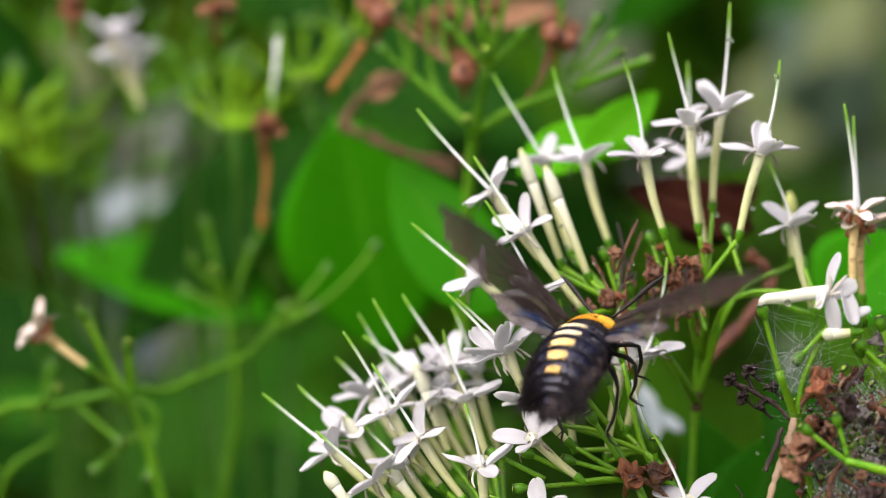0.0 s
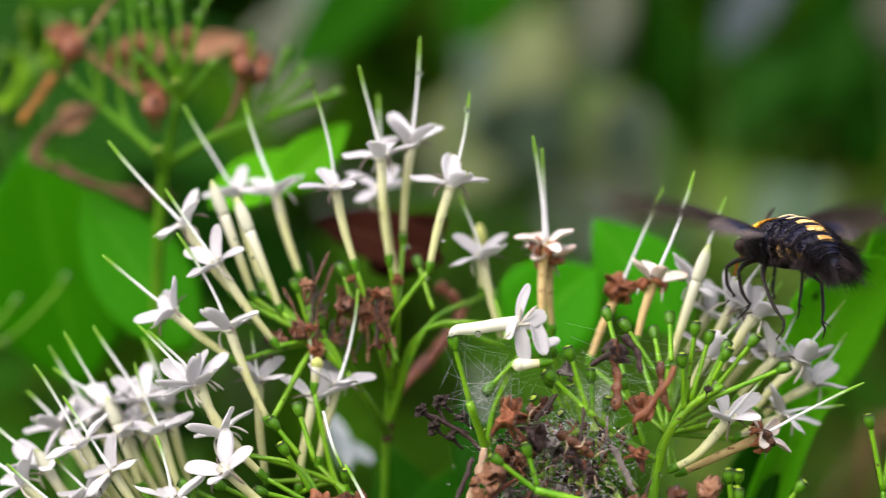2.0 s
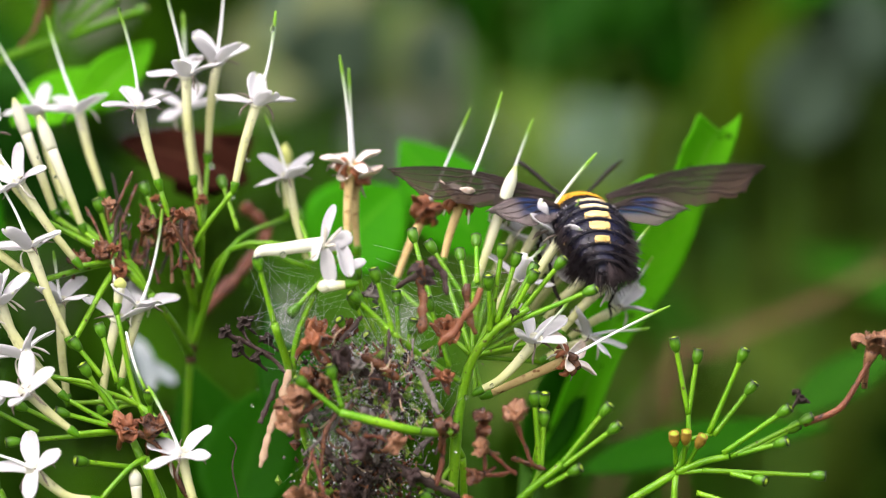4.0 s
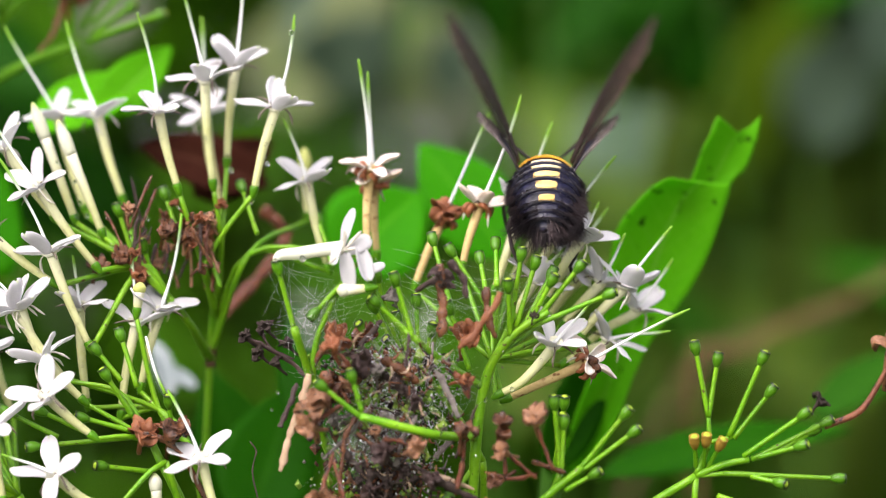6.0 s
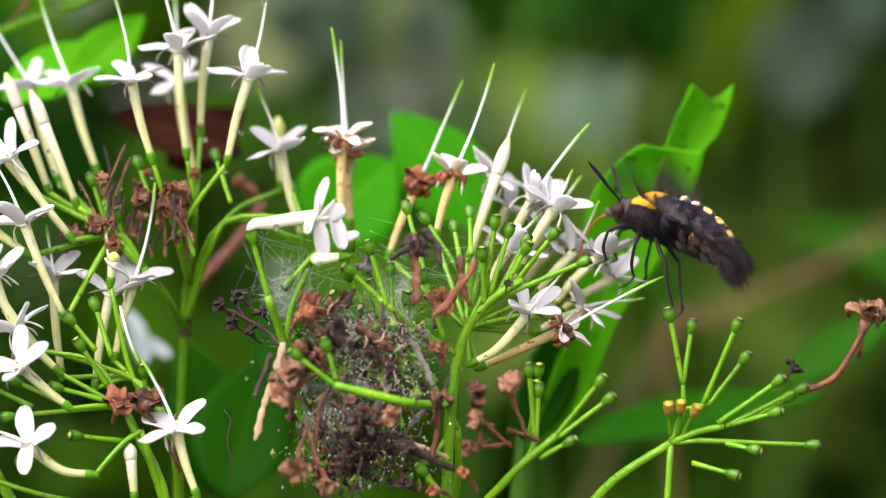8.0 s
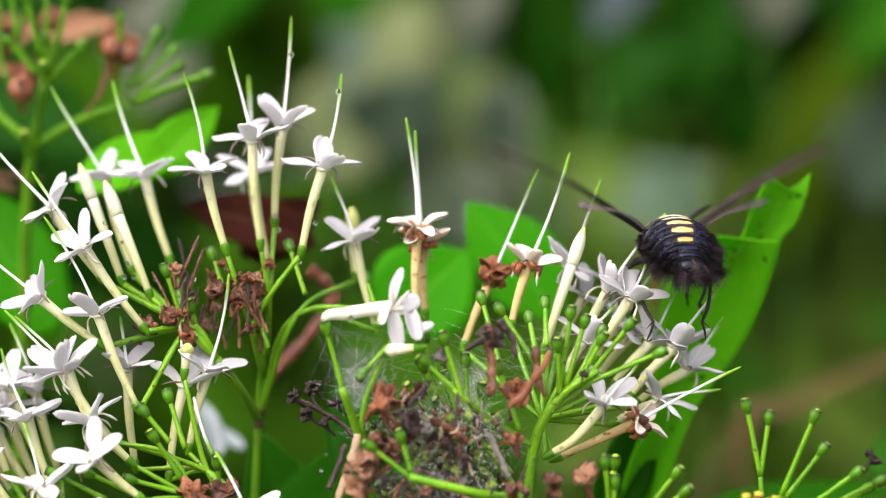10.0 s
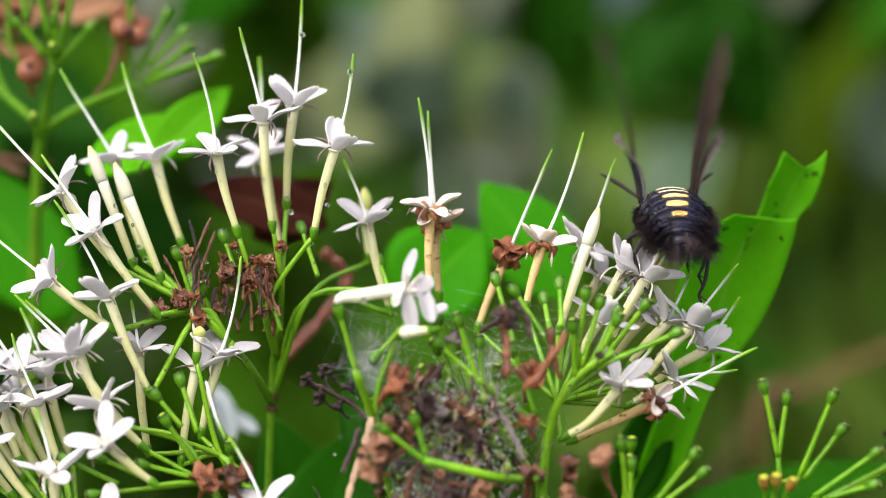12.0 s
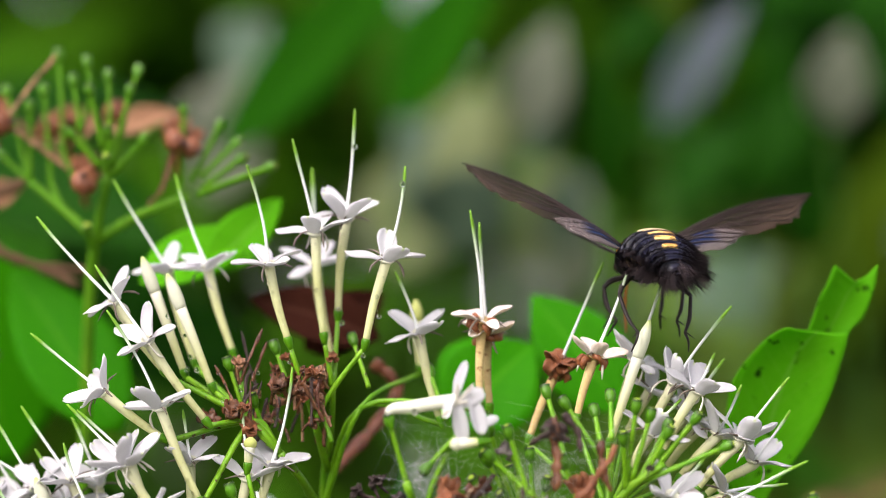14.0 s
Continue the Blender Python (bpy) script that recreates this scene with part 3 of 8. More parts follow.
def fallen_flower(calyx, throat, tips, label):
    """A flower lying on its side: bent tube, limp petals that hang different ways, four bare anthers."""
    b, axis = V(calyx), V(throat) - V(calyx)
    ob = thing("flower", label, "flower", b, FLOWER_GROUP)
    part("calyx", CALYX_MESH, ob, "", turn_to((-0.15, 0, 1)))
    rod("tube", [(0.1, 0, 0.4), (-0.5, 0, 1.4), V(0.2, 0, 2.7), axis * 0.32 + V(0, 0, 1.75), axis * 0.68 + V(0, 0, 0.9), axis, axis + V(0.9, -0.2, 0)], [0.62, 0.6, 0.62, 0.82, 0.95, 1.02, 1.05, 1.1, 1.12, 1.2, 1.0], TUBE_WHITE, ob, "white tube bent over its calyx", sides=12)
    for k, (start, tip, face, wide) in enumerate(tips):
        m = leaf_at(V(start) - b, V(tip) - b, face)
        grow = (V(tip) - V(start)).length / 6.0
        part("petal", PETALS[k % 4], ob, "", m @ Matrix.Diagonal((wide, grow, 0.7, 1.0)))
    mouth = axis + V(0.9, -0.9, -0.3)
    for d in ((0.0, -0.4, 3.1), (2.8, -0.5, 3.1), (1.8, -0.9, 0.1), (-2.6, -0.7, -2.3)):
        rod("anther", [mouth, mouth + V(d) * 0.35, mouth + V(d) * 0.75 + V(0.1, 0, 0.1), mouth + V(d)], [0.12, 0.16, 0.27, 0.30, 0.24, 0.08], ANTHER_PALE, ob, "grey drying anther", sides=7, flat=0.7)
    return ob


def dry_flower(at, size, material, up=(0, -0.5, 1), parent=None):
    """A shrivelled dead flower: crumpled folds round a short stub."""
    o = V(parent.location) / MM if parent else V(0, 0, 0)
    r = random.Random(round(at[0] * 31 + at[2] * 17))
    ob = parent or thing("dried_flower", "shrivelled brown dried flower head", "dried flower", at, "dried brown flowers")
    base = turn_to(up, (0.3, -1, 0.1), V(at) - o if parent else (0, 0, 0))
    rod_v, rod_f, al = sweep_data([(0.06 * size, 0, -size * 0.95), (0.1 * size, 0, -size * 0.4), (0, 0, size * 0.1)], [size * 0.08, size * 0.10, size * 0.2], 7, 3, 0.3)
    part("stub", mesh_of("stub", rod_v, rod_f, material, al), ob, "", base)
    for k in range(6):
        rows = []
        kink = r.uniform(0.8, 3.0)
        ln, wd = size * r.uniform(0.5, 0.85), size * r.uniform(0.20, 0.36)
        for i in range(9):
            t = i / 8
            curl = kink * t * t
            row = []
            for j in range(7):
                s = 2 * j / 6 - 1
                w = wd * math.sin(math.pi * (0.15 + 0.75 * t)) * s
                bumpy = 0.17 * size * noise.noise(V(2.6 * t + k, 1.8 * s, size + k)) + 0.05 * size * noise.noise(V(9 * t, 7 * s, k + size))
                row.append((w, ln * math.sin(curl) * 0.62 + bumpy, ln * (t - 0.35 * t * t) * math.cos(curl * 0.8) + bumpy + 0.5 * wd * s * s))
            rows.append(row)
        v, f = sheet_data(rows, 0.12)
        part("withered_petal", mesh_of("withered_petal", v, f, material), ob, "", base @ pose(0, 0, 0, r.uniform(-35, 30), 0, k * 60 + r.uniform(-25, 25)))
    return ob


def withered_berry(at, r, toward):
    """A shrivelled brown fruit with the dry crown of its flower still on it."""
    ob = thing("withered_berry", "shrivelled round orange-brown fruit on the flower stalk", "berry", at)
    rr = random.Random(int(at[0] * 10) + int(at[2]))
    v, f = [], []
    n, m = 9, 14
    for i in range(n + 1):
        a = math.pi * i / n
        for j in range(m):
            b = 2 * math.pi * j / m
            q = V(math.sin(a) * math.cos(b), math.sin(a) * math.sin(b), math.cos(a))
            k = r * (1 + 0.22 * noise.noise(q * 2.1 + V(at) * 0.3) - 0.12 * abs(math.sin(2.5 * b)) * math.sin(a))
            v.append(q * k)
    for i in range(n):
        for j in range(m):
            f.append((i * m + j, (i + 1) * m + j, (i + 1) * m + (j + 1) % m, i * m + (j + 1) % m))
    part("flesh", mesh_of("flesh", v, f, RUSSET), ob)
    d = V(toward).normalized()
    for k in range(5):
        e = (d + V(rr.uniform(-0.6, 0.6), rr.uniform(-0.6, 0.6), rr.uniform(-0.6, 0.6))).normalized()
        rod("dry_sepal", [d * r * 0.8, d * r + e * r * 0.25, d * r * 0.9 + e * r * rr.uniform(0.5, 0.8)], [0.3, 0.26, 0.08], DRY_DARK, ob, sides=5, flat=0.5)


def twig(points, radius, material, label):
    ob = thing("twig", label, "twig", points[0])
    r = random.Random(round(points[0][0] * 13 + points[0][2] * 7))
    line = smooth_line([V(q) - V(points[0]) for q in points], 3)
    p = [q + V(r.gauss(0, 0.16), r.gauss(0, 0.16), r.gauss(0, 0.12)) * radius for q in line]
    radii = [radius * r.uniform(0.7, 1.1) for _ in range(len(p) + 3)]
    radii[-1] = radius * 0.35
    rod("stick", p, radii, material, ob, sides=9, steps=4, wobble=0.5, flat=0.55)
    return ob


def crumbs(centre):
    """Droppings and plant crumbs packed in the nest, and the threads that hold them."""
    r = random.Random(11)
    c = V(centre)
    for name, label, mat, count, lo, hi in (("frass", "small black insect droppings heaped in the nest", FRASS, 560, 0.15, 0.45), ("crumb_litter", "loose brown plant crumbs in the web", DRY, 170, 0.3, 0.9), ("dust_litter", "grey dusty crumbs held by cobweb", DRY_GREY, 320, 0.15, 0.42), ("leaf_scrap", "bits of green leaf in the web", MOSS, 230, 0.3, 0.9), ("dew_spray", "fine beads of rain caught on the cobweb, glint painted white", DEW, 760, 0.07, 0.22)):
        verts, faces = [], []
        for _ in range(count):
            u, w = r.gauss(0, 0.5), r.uniform(-1, 1)
            q = c + V(u * 10.5 + 0.5, r.uniform(-5, 6), w * 14 - 3)
            if name == "frass" and r.random() < 0.45:
                q = c + V(r.gauss(0.5, 3.0), r.uniform(-6, 0), r.gauss(-12, 2.6))
            s = r.uniform(lo, hi)
            k = len(verts)
            ax = [V(r.uniform(-1, 1), r.uniform(-1, 1), r.uniform(-1, 1)).normalized() for _ in range(6)]
            base = [V(1, 0, 0), V(0, 1, 0), V(-1, 0, 0), V(0, -1, 0), V(0, 0, 1.3), V(0, 0, -1.2)]
            for b, a in zip(base, ax):
                verts.append(q + (b + a * 0.4) * s)
            for i in range(4):
                j = (i + 1) % 4
                faces += [(k + i, k + j, k + 4), (k + j, k + i, k + 5)]
        me = mesh_of(name, verts, faces, mat, smooth=False)
        ob = part(name, me, nest, label)
        ob.matrix_basis = Matrix.Translation(-nest.location)
        tagged(ob, kind="stuff")


def threads(name, anchors, count, seed, parent, radius=0.035, spread=2.0, label="fine grey-white cobweb threads"):
    """Cobweb: thin threads strung at random between places near the anchors."""
    r = random.Random(seed)
    verts, faces = [], []
    for _ in range(count):
        a, b = (V(q) + V(r.gauss(0, spread), r.gauss(0, spread * 0.7), r.gauss(0, spread)) for q in r.sample(anchors, 2))
        mid = a.lerp(b, r.uniform(0.3, 0.7)) + V(0, 0, -r.uniform(0.05, 0.6))
        v, f, _ = sweep_data([a, mid, b], [radius, radius], 3, 3)
        k = len(verts)
        verts += v
        faces += [tuple(i + k for i in q) for q in f]
    ob = part(name, mesh_of(name, verts, faces, WEB), parent, label)
    ob.matrix_basis = Matrix.Translation(-parent.location)
    return tagged(ob, kind="stuff")


def drop(at, size=1.0):
    """A bead of rain hanging on a stalk."""
    ob = new("water_drop", DROP_MESH)
    ob.location = V(at) * MM
    ob.scale = (size, size, size)
    return tagged(ob, "clear rain drop hanging on a flower", "water drop", "rain drops")


# ---- upper flower cluster ----
flower((-48.6, 8, 1013), (-52.1, 8, 1026.5), (-55.9, 8, 1043.4), turn=20)
flower((-43, 11, 1013.8), (-44.5, 11, 1032.1), (-48.4, 11, 1047.9), turn=60)
flower((-41, 15, 1017.6), (-39.6, 15, 1034.6), (-38.1, 15, 1053.2), turn=35)
flower((-36.1, 8, 1012.6), (-32.4, 8, 1027.2), (-29.2, 8, 1043), turn=10)
flower((-43, 30, 1010.6), (-45.9, 30, 1027.4), (-46.5, 30, 1044.2), turn=50)
flower((-23.5, 15, 999.7), (-27.3, 15, 1015.1), (-31.3, 15, 1025.7), turn=30)
flower((-16.9, 12, 1002.3), (-16.5, 12, 1017.1), (-18.5, 12, 1035.8), turn=15, old=True)
flower((-15.3, 15, 1001.9), (-15.8, 15, 1015), (-17, 15, 1033.8), turn=50, old=True)
flower((-59.2, 22, 1011.4), (-63.8, 22, 1026.4), (-69.4, 22, 1042.8), turn=25)
flower((-65.9, 24, 1009.7), (-70.9, 24, 1026.3), (-80.3, 24, 1042), turn=50)
flower((-69.1, 8, 1008), (-78.1, 8, 1020.4), (-91.2, 8, 1034.8), turn=30, old=False)
flower((-61.5, 3, 999.7), (-71.8, 3, 1013.6), (-80.7, 3, 1026.4), turn=30)
flower((-68.6, 3, 997.1), (-79.2, 3, 1005.2), (-91.4, 3, 1015.1), turn=60)
flower((-62.5, 0, 986.5), (-69.4, 0, 1002.7), (-78.3, 0, 1018.8), turn=40)
bud((-66.4, 12, 1007.8), (-73.9, 12, 1028.2))
bud((-61.4, 9, 1005.4), (-69.3, 9, 1025.2))
bud((-27.7, 30, 1008.6), (-28.5, 30, 1021.4), yellow=True)
flower((-69.3, -3, 982.7), (-73.9, -3, 993.4), (-82.8, -3, 1002.3), turn=15)
flower((-63.6, 5, 976.7), (-65, 5, 993.6), (-66.2, 5, 1002.3), turn=40)
flower((-58.1, 5, 974.8), (-55.5, 5, 990.9), (-56.4, 5, 1003.7), turn=70, petals=3)
flower((-54.9, 6, 979.5), (-51.5, 6, 993), (-48, 6, 1009.4), turn=20)
bud((-55.3, 3, 992.1), (-54.6, 3, 997.8), yellow=True)

st = stalk('flower_stalk', 'branching bright-green flower stalk carrying white flowers')
stem(st, [(-47.7, 30, 915.2), (-44.4, 24, 984.5), (-42.5, 18, 997.2), (-41.6, 12, 1005.5)], 1, 0.65)
stem(st, [(-44.2, 24, 983), (-44.4, 24, 984.6), (-43.9, 23, 986.4)], 1.2, 1.25, BARK, name='stem_node')
stem(st, [(-43.1, 20, 992.3), (-44.6, 10, 1000.3)], 1, 0.8)
stem(st, [(-44.6, 10, 1000.3), (-48.6, 8, 1013)], 0.66, 0.54, name='pedicel')
stem(st, [(-41.6, 12, 1005.5), (-43, 11, 1013.8)], 0.66, 0.54, name='pedicel')
stem(st, [(-41.6, 12, 1005.5), (-41, 15, 1017.6)], 0.66, 0.54, name='pedicel')
stem(st, [(-44.6, 10, 1000.3), (-41.6, 9, 1005.5), (-36.1, 8, 1012.6)], 0.66, 0.54, name='pedicel')
stem(st, [(-41.6, 12, 1005.5), (-43, 30, 1010.6)], 0.66, 0.54, name='pedicel')
stem(st, [(-44.4, 24, 984.5), (-37.1, 14, 1002.6), (-23.5, 15, 999.7)], 0.66, 0.54, name='pedicel')
stem(st, [(-44.4, 24, 984.5), (-37.1, 14, 1002.6), (-16.9, 12, 1002.3)], 0.66, 0.54, name='pedicel')
stem(st, [(-44.4, 24, 984.5), (-37.1, 14, 1002.6), (-15.3, 15, 1001.9)], 0.66, 0.54, name='pedicel')
stem(st, [(-44.4, 24, 984.5), (-37.1, 14, 1002.6), (-27.7, 30, 1008.6)], 0.66, 0.54, name='pedicel')
stem(st, [(-50.2, 8, 995.1), (-54.9, 8, 1000.3), (-59.2, 22, 1011.4)], 0.77, 0.63, name='pedicel')
stem(st, [(-50.2, 8, 995.1), (-54.9, 8, 1000.3), (-65.9, 24, 1009.7)], 0.77, 0.63, name='pedicel')
stem(st, [(-50.2, 8, 995.1), (-54.9, 8, 1000.3), (-69.1, 8, 1008)], 0.77, 0.63, name='pedicel')
stem(st, [(-50.2, 8, 995.1), (-54.9, 8, 1000.3), (-66.4, 12, 1007.8)], 0.77, 0.63, name='pedicel')
stem(st, [(-50.2, 8, 995.1), (-54.9, 8, 1000.3), (-61.4, 9, 1005.4)], 0.77, 0.63, name='pedicel')
stem(st, [(-50.2, 8, 995.1), (-54.9, 8, 1000.3), (-61.5, 3, 999.7)], 0.77, 0.63, name='pedicel')
stem(st, [(-50.2, 8, 995.1), (-54.9, 8, 1000.3), (-68.6, 3, 997.1)], 0.77, 0.63, name='pedicel')
stem(st, [(-50.2, 8, 995.1), (-54.9, 8, 1000.3), (-62.5, 0, 986.5)], 0.77, 0.63, name='pedicel')
stem(st, [(-50.2, 8, 995.1), (-46.6, 11, 990.2), (-44.4, 24, 984.5)], 0.9, 1.2)
stem(st, [(-45.6, 2, 969.9), (-51.5, 4, 976.4), (-69.3, -3, 982.7)], 0.66, 0.54, name='pedicel')
stem(st, [(-45.6, 2, 969.9), (-51.5, 4, 976.4), (-63.6, 5, 976.7)], 0.66, 0.54, name='pedicel')
stem(st, [(-45.6, 2, 969.9), (-51.5, 4, 976.4), (-58.1, 5, 974.8)], 0.66, 0.54, name='pedicel')
stem(st, [(-45.6, 2, 969.9), (-51.5, 4, 976.4), (-54.9, 6, 979.5)], 0.66, 0.54, name='pedicel')
stem(st, [(-45.6, 2, 969.9), (-51.5, 4, 976.4), (-55.3, 3, 992.1)], 0.66, 0.54, name='pedicel')
stem(st, [(-45.6, 2, 969.9), (-44.3, 10, 956.1), (-46.3, 18, 926.5)], 1, 1.5)
knob(st, (-51.6, 12, 1013.5), (-48.6, 10, 1004.9), 0.45, 0)
knob(st, (-25.7, 16, 1009.3), (-22.6, 10, 1000.6), 0.45, 0)
knob(st, (-38.7, 16, 1014.7), (-35.5, 10, 1006), 0.45, 0)
knob(st, (-59.3, 10, 1010.7), (-56.5, 10, 1002), 0.45, 0)
knob(st, (-54.9, 8, 1004.6), (-52.2, 10, 996), 0.45, 0)
knob(st, (-44.8, 14, 1005.6), (-41.7, 10, 996.9), 0.45, 0)


def dry_heart(centre, count, seed):
    """Shrivelled pedicels, dead flowers and empty cups crowded where the stalks fork."""
    r = random.Random(seed)
    c = V(centre)
    for k in range(count):
        q = c + V(r.uniform(-9, 9), r.uniform(-3, 9), r.uniform(-7, 4))
        lean = V(r.uniform(-0.8, 0.8), r.uniform(-0.4, 0.4), 1).normalized() * r.uniform(4, 8)
        twig([q, q + lean * 0.5 + V(r.uniform(-0.6, 0.6), 0, 0), q + lean], r.uniform(0.22, 0.42), (DRY, DRY_PALE, DRY_DARK, RED_TWIG)[k % 4], "dry brown pedicel among the flower stalks")
        if k % 2:
            dry_flower(q + lean, r.uniform(1.8, 3.0), (DRY, DRY_PALE, DRY_RED)[k % 3], up=(r.uniform(-0.7, 0.7), -0.4, 0.8))
        if k % 3 == 0:
            drop(q + lean * 0.8 + V(0, -0.5, 0), r.uniform(0.5, 0.8))


dry_heart((-50.5, 8, 1003), 22, 91)

# ---- lower flowers, nearer ----
flower((-66.3, -3, 981.4), (-75.1, -3, 993.3), (-84.5, -3, 1003.3), turn=20)
flower((-62.7, -6, 977.8), (-69.6, -6, 985), None, turn=30)
flower((-60.5, -11, 972.2), (-68.6, -11, 979), None, turn=40, open_to=(-0.45, -0.75, 0.5))
flower((-75.8, -9, 961.2), (-77.6, -9, 974), (-80.4, -9, 984.8), turn=10)
flower((-39.8, -11, 957.7), (-43.3, -11, 968.9), (-48.8, -11, 980.2), turn=25, open_to=(-0.25, -0.45, 0.85))
flower((-56.5, -12, 961.4), (-67.4, -12, 966.5), (-75.9, -12, 969.7), turn=50, open_to=(-0.4, -0.6, 0.7), bend=0.25)
bud((-50.2, -9, 957), (-51.1, -9, 966.5))

st = stalk('flower_stalk', 'forked green flower stalk with bare cups and white flowers')
stem(st, [(-45.1, 8, 918.2), (-45.2, -4, 954.3), (-52.1, -5, 971.7)], 1.6, 0.9)
stem(st, [(-52.1, -5, 971.7), (-57.3, -4, 979.5), (-66.3, -3, 981.4)], 0.605, 0.495, name='pedicel')
stem(st, [(-52.1, -5, 971.7), (-62.7, -6, 977.8)], 0.605, 0.495, name='pedicel')
stem(st, [(-52.1, -5, 971.7), (-55.9, -9, 972.5), (-60.5, -11, 972.2)], 0.66, 0.54, name='pedicel')
stem(st, [(-45.2, -4, 954.3), (-63.4, -8, 957.4), (-75.8, -9, 961.2)], 0.66, 0.54, name='pedicel')
stem(st, [(-45.2, -4, 954.3), (-49.3, -8, 968.3)], 1, 0.8)
stem(st, [(-49.3, -8, 968.3), (-52.1, -10, 966.4), (-56.5, -12, 961.4)], 0.66, 0.54, name='pedicel')
stem(st, [(-45.2, -4, 954.3), (-39.8, -11, 957.7)], 0.77, 0.63, name='pedicel')
stem(st, [(-45.2, -4, 954.3), (-50.2, -9, 957)], 0.66, 0.54, name='pedicel')
knob(st, (-59.7, -8, 983.2), (-54.8, -6, 975.4), 0.5, 0)
knob(st, (-61.6, -6, 987.3), (-56.9, -6, 981.5), 0.5, 0)
knob(st, (-57.4, -5, 989.8), (-54.3, -6, 980.5), 0.5, 0)
knob(st, (-48.9, -8, 978.9), (-48.6, -6, 973.1), 0.5, 0)
knob(st, (-63.9, -8, 975.7), (-55.3, -6, 973.3), 0.5, 0)
knob(st, (-71.8, -9, 970.7), (-55.3, -6, 972.2), 0.5, 0)
knob(st, (-60.3, -11, 967.8), (-52.3, -6, 966.6), 0.5, 0)
knob(st, (-70.9, -6, 976.8), (-61.8, -6, 972.6), 0.5, 0)
knob(st, (-76.7, -6, 976.8), (-67.3, -6, 972.2), 0.5, 0)
stem(st, [(-52.8, -7, 988.9), (-51.2, -8, 983.4), (-49.5, -8, 979.5)], 0.25, 0.4, STYLE, name='fallen_style')

# ---- dense flowers further down ----
flower((-85.5, 18, 971.6), (-94.7, 18, 986.6), (-103, 18, 999.7), turn=12)
flower((-80.3, 15, 971.8), (-86.6, 15, 986.2), (-92.4, 15, 995.8), turn=70)
flower((-77.5, 16, 974.6), (-81.9, 16, 989.6), (-86.3, 16, 1001.1), turn=33)
flower((-92.4, 6, 968.4), (-101.9, 6, 979.3), (-111.4, 6, 987.3), turn=8)
flower((-83.7, -2, 964.1), (-91.7, -2, 973.9), (-98.7, -2, 980.9), turn=55)
flower((-84.8, -1, 969.7), (-94.2, -1, 983), (-102.4, -1, 996.6), turn=10)
flower((-80.5, -5, 968), (-88.4, -5, 978.7), (-96.8, -5, 991.3), turn=30)
flower((-88.5, -7, 962.5), (-96, -7, 971.6), (-105.9, -7, 980), turn=45)
flower((-94.3, 0, 967.7), (-104.2, 0, 976.4), (-116.4, 0, 986), turn=20)
flower((-77, 4, 972.3), (-81.5, 4, 985.3), (-86, 4, 996.9), turn=60)
flower((-80.5, 9, 971.1), (-88.1, 9, 984.2), (-98.9, 9, 1002.1), turn=15)
flower((-78.9, 12, 974.8), (-85.7, 12, 990.3), (-94.3, 12, 1003), turn=35)
flower((-82.1, 14, 972.8), (-91.7, 14, 989.3), (-101.4, 14, 995.8), turn=5)
flower((-90.1, 16, 970.7), (-100.7, 16, 985.7), (-106.5, 16, 991.9), turn=50)
bud((-94.8, 3, 969.5), (-102.8, 3, 982.2))
bud((-87.8, -6, 966.2), (-93.4, -6, 973.6))
bud((-85.1, 8, 974.9), (-91.3, 8, 991.1))
bud((-97.7, -8, 964.4), (-104.2, -8, 973.2))

st = stalk('flower_stalk', 'short green flower stalk under a crowd of white flowers')
stem(st, [(-65.9, 8, 919.7), (-69.3, 4, 948.6), (-74.6, 0, 962.1)], 1.6, 1.2)
stem(st, [(-74.6, 0, 962.1), (-85.5, 18, 971.6)], 0.66, 0.54, name='pedicel')
stem(st, [(-74.6, 0, 962.1), (-80.3, 15, 971.8)], 0.66, 0.54, name='pedicel')
stem(st, [(-74.6, 0, 962.1), (-77.5, 16, 974.6)], 0.66, 0.54, name='pedicel')
stem(st, [(-74.6, 0, 962.1), (-92.4, 6, 968.4)], 0.66, 0.54, name='pedicel')
stem(st, [(-74.6, 0, 962.1), (-83.7, -2, 964.1)], 0.66, 0.54, name='pedicel')
stem(st, [(-74.6, 0, 962.1), (-84.8, -1, 969.7)], 0.66, 0.54, name='pedicel')
stem(st, [(-74.6, 0, 962.1), (-80.5, -5, 968)], 0.66, 0.54, name='pedicel')
stem(st, [(-74.6, 0, 962.1), (-88.5, -7, 962.5)], 0.66, 0.54, name='pedicel')
stem(st, [(-74.6, 0, 962.1), (-94.3, 0, 967.7)], 0.66, 0.54, name='pedicel')
stem(st, [(-74.6, 0, 962.1), (-77, 4, 972.3)], 0.66, 0.54, name='pedicel')
stem(st, [(-74.6, 0, 962.1), (-80.5, 9, 971.1)], 0.66, 0.54, name='pedicel')
stem(st, [(-74.6, 0, 962.1), (-78.9, 12, 974.8)], 0.66, 0.54, name='pedicel')
stem(st, [(-74.6, 0, 962.1), (-82.1, 14, 972.8)], 0.66, 0.54, name='pedicel')
stem(st, [(-74.6, 0, 962.1), (-90.1, 16, 970.7)], 0.66, 0.54, name='pedicel')
stem(st, [(-74.6, 0, 962.1), (-94.8, 3, 969.5)], 0.66, 0.54, name='pedicel')
stem(st, [(-74.6, 0, 962.1), (-87.8, -6, 966.2)], 0.66, 0.54, name='pedicel')
stem(st, [(-74.6, 0, 962.1), (-85.1, 8, 974.9)], 0.66, 0.54, name='pedicel')
stem(st, [(-74.6, 0, 962.1), (-97.7, -8, 964.4)], 0.66, 0.54, name='pedicel')

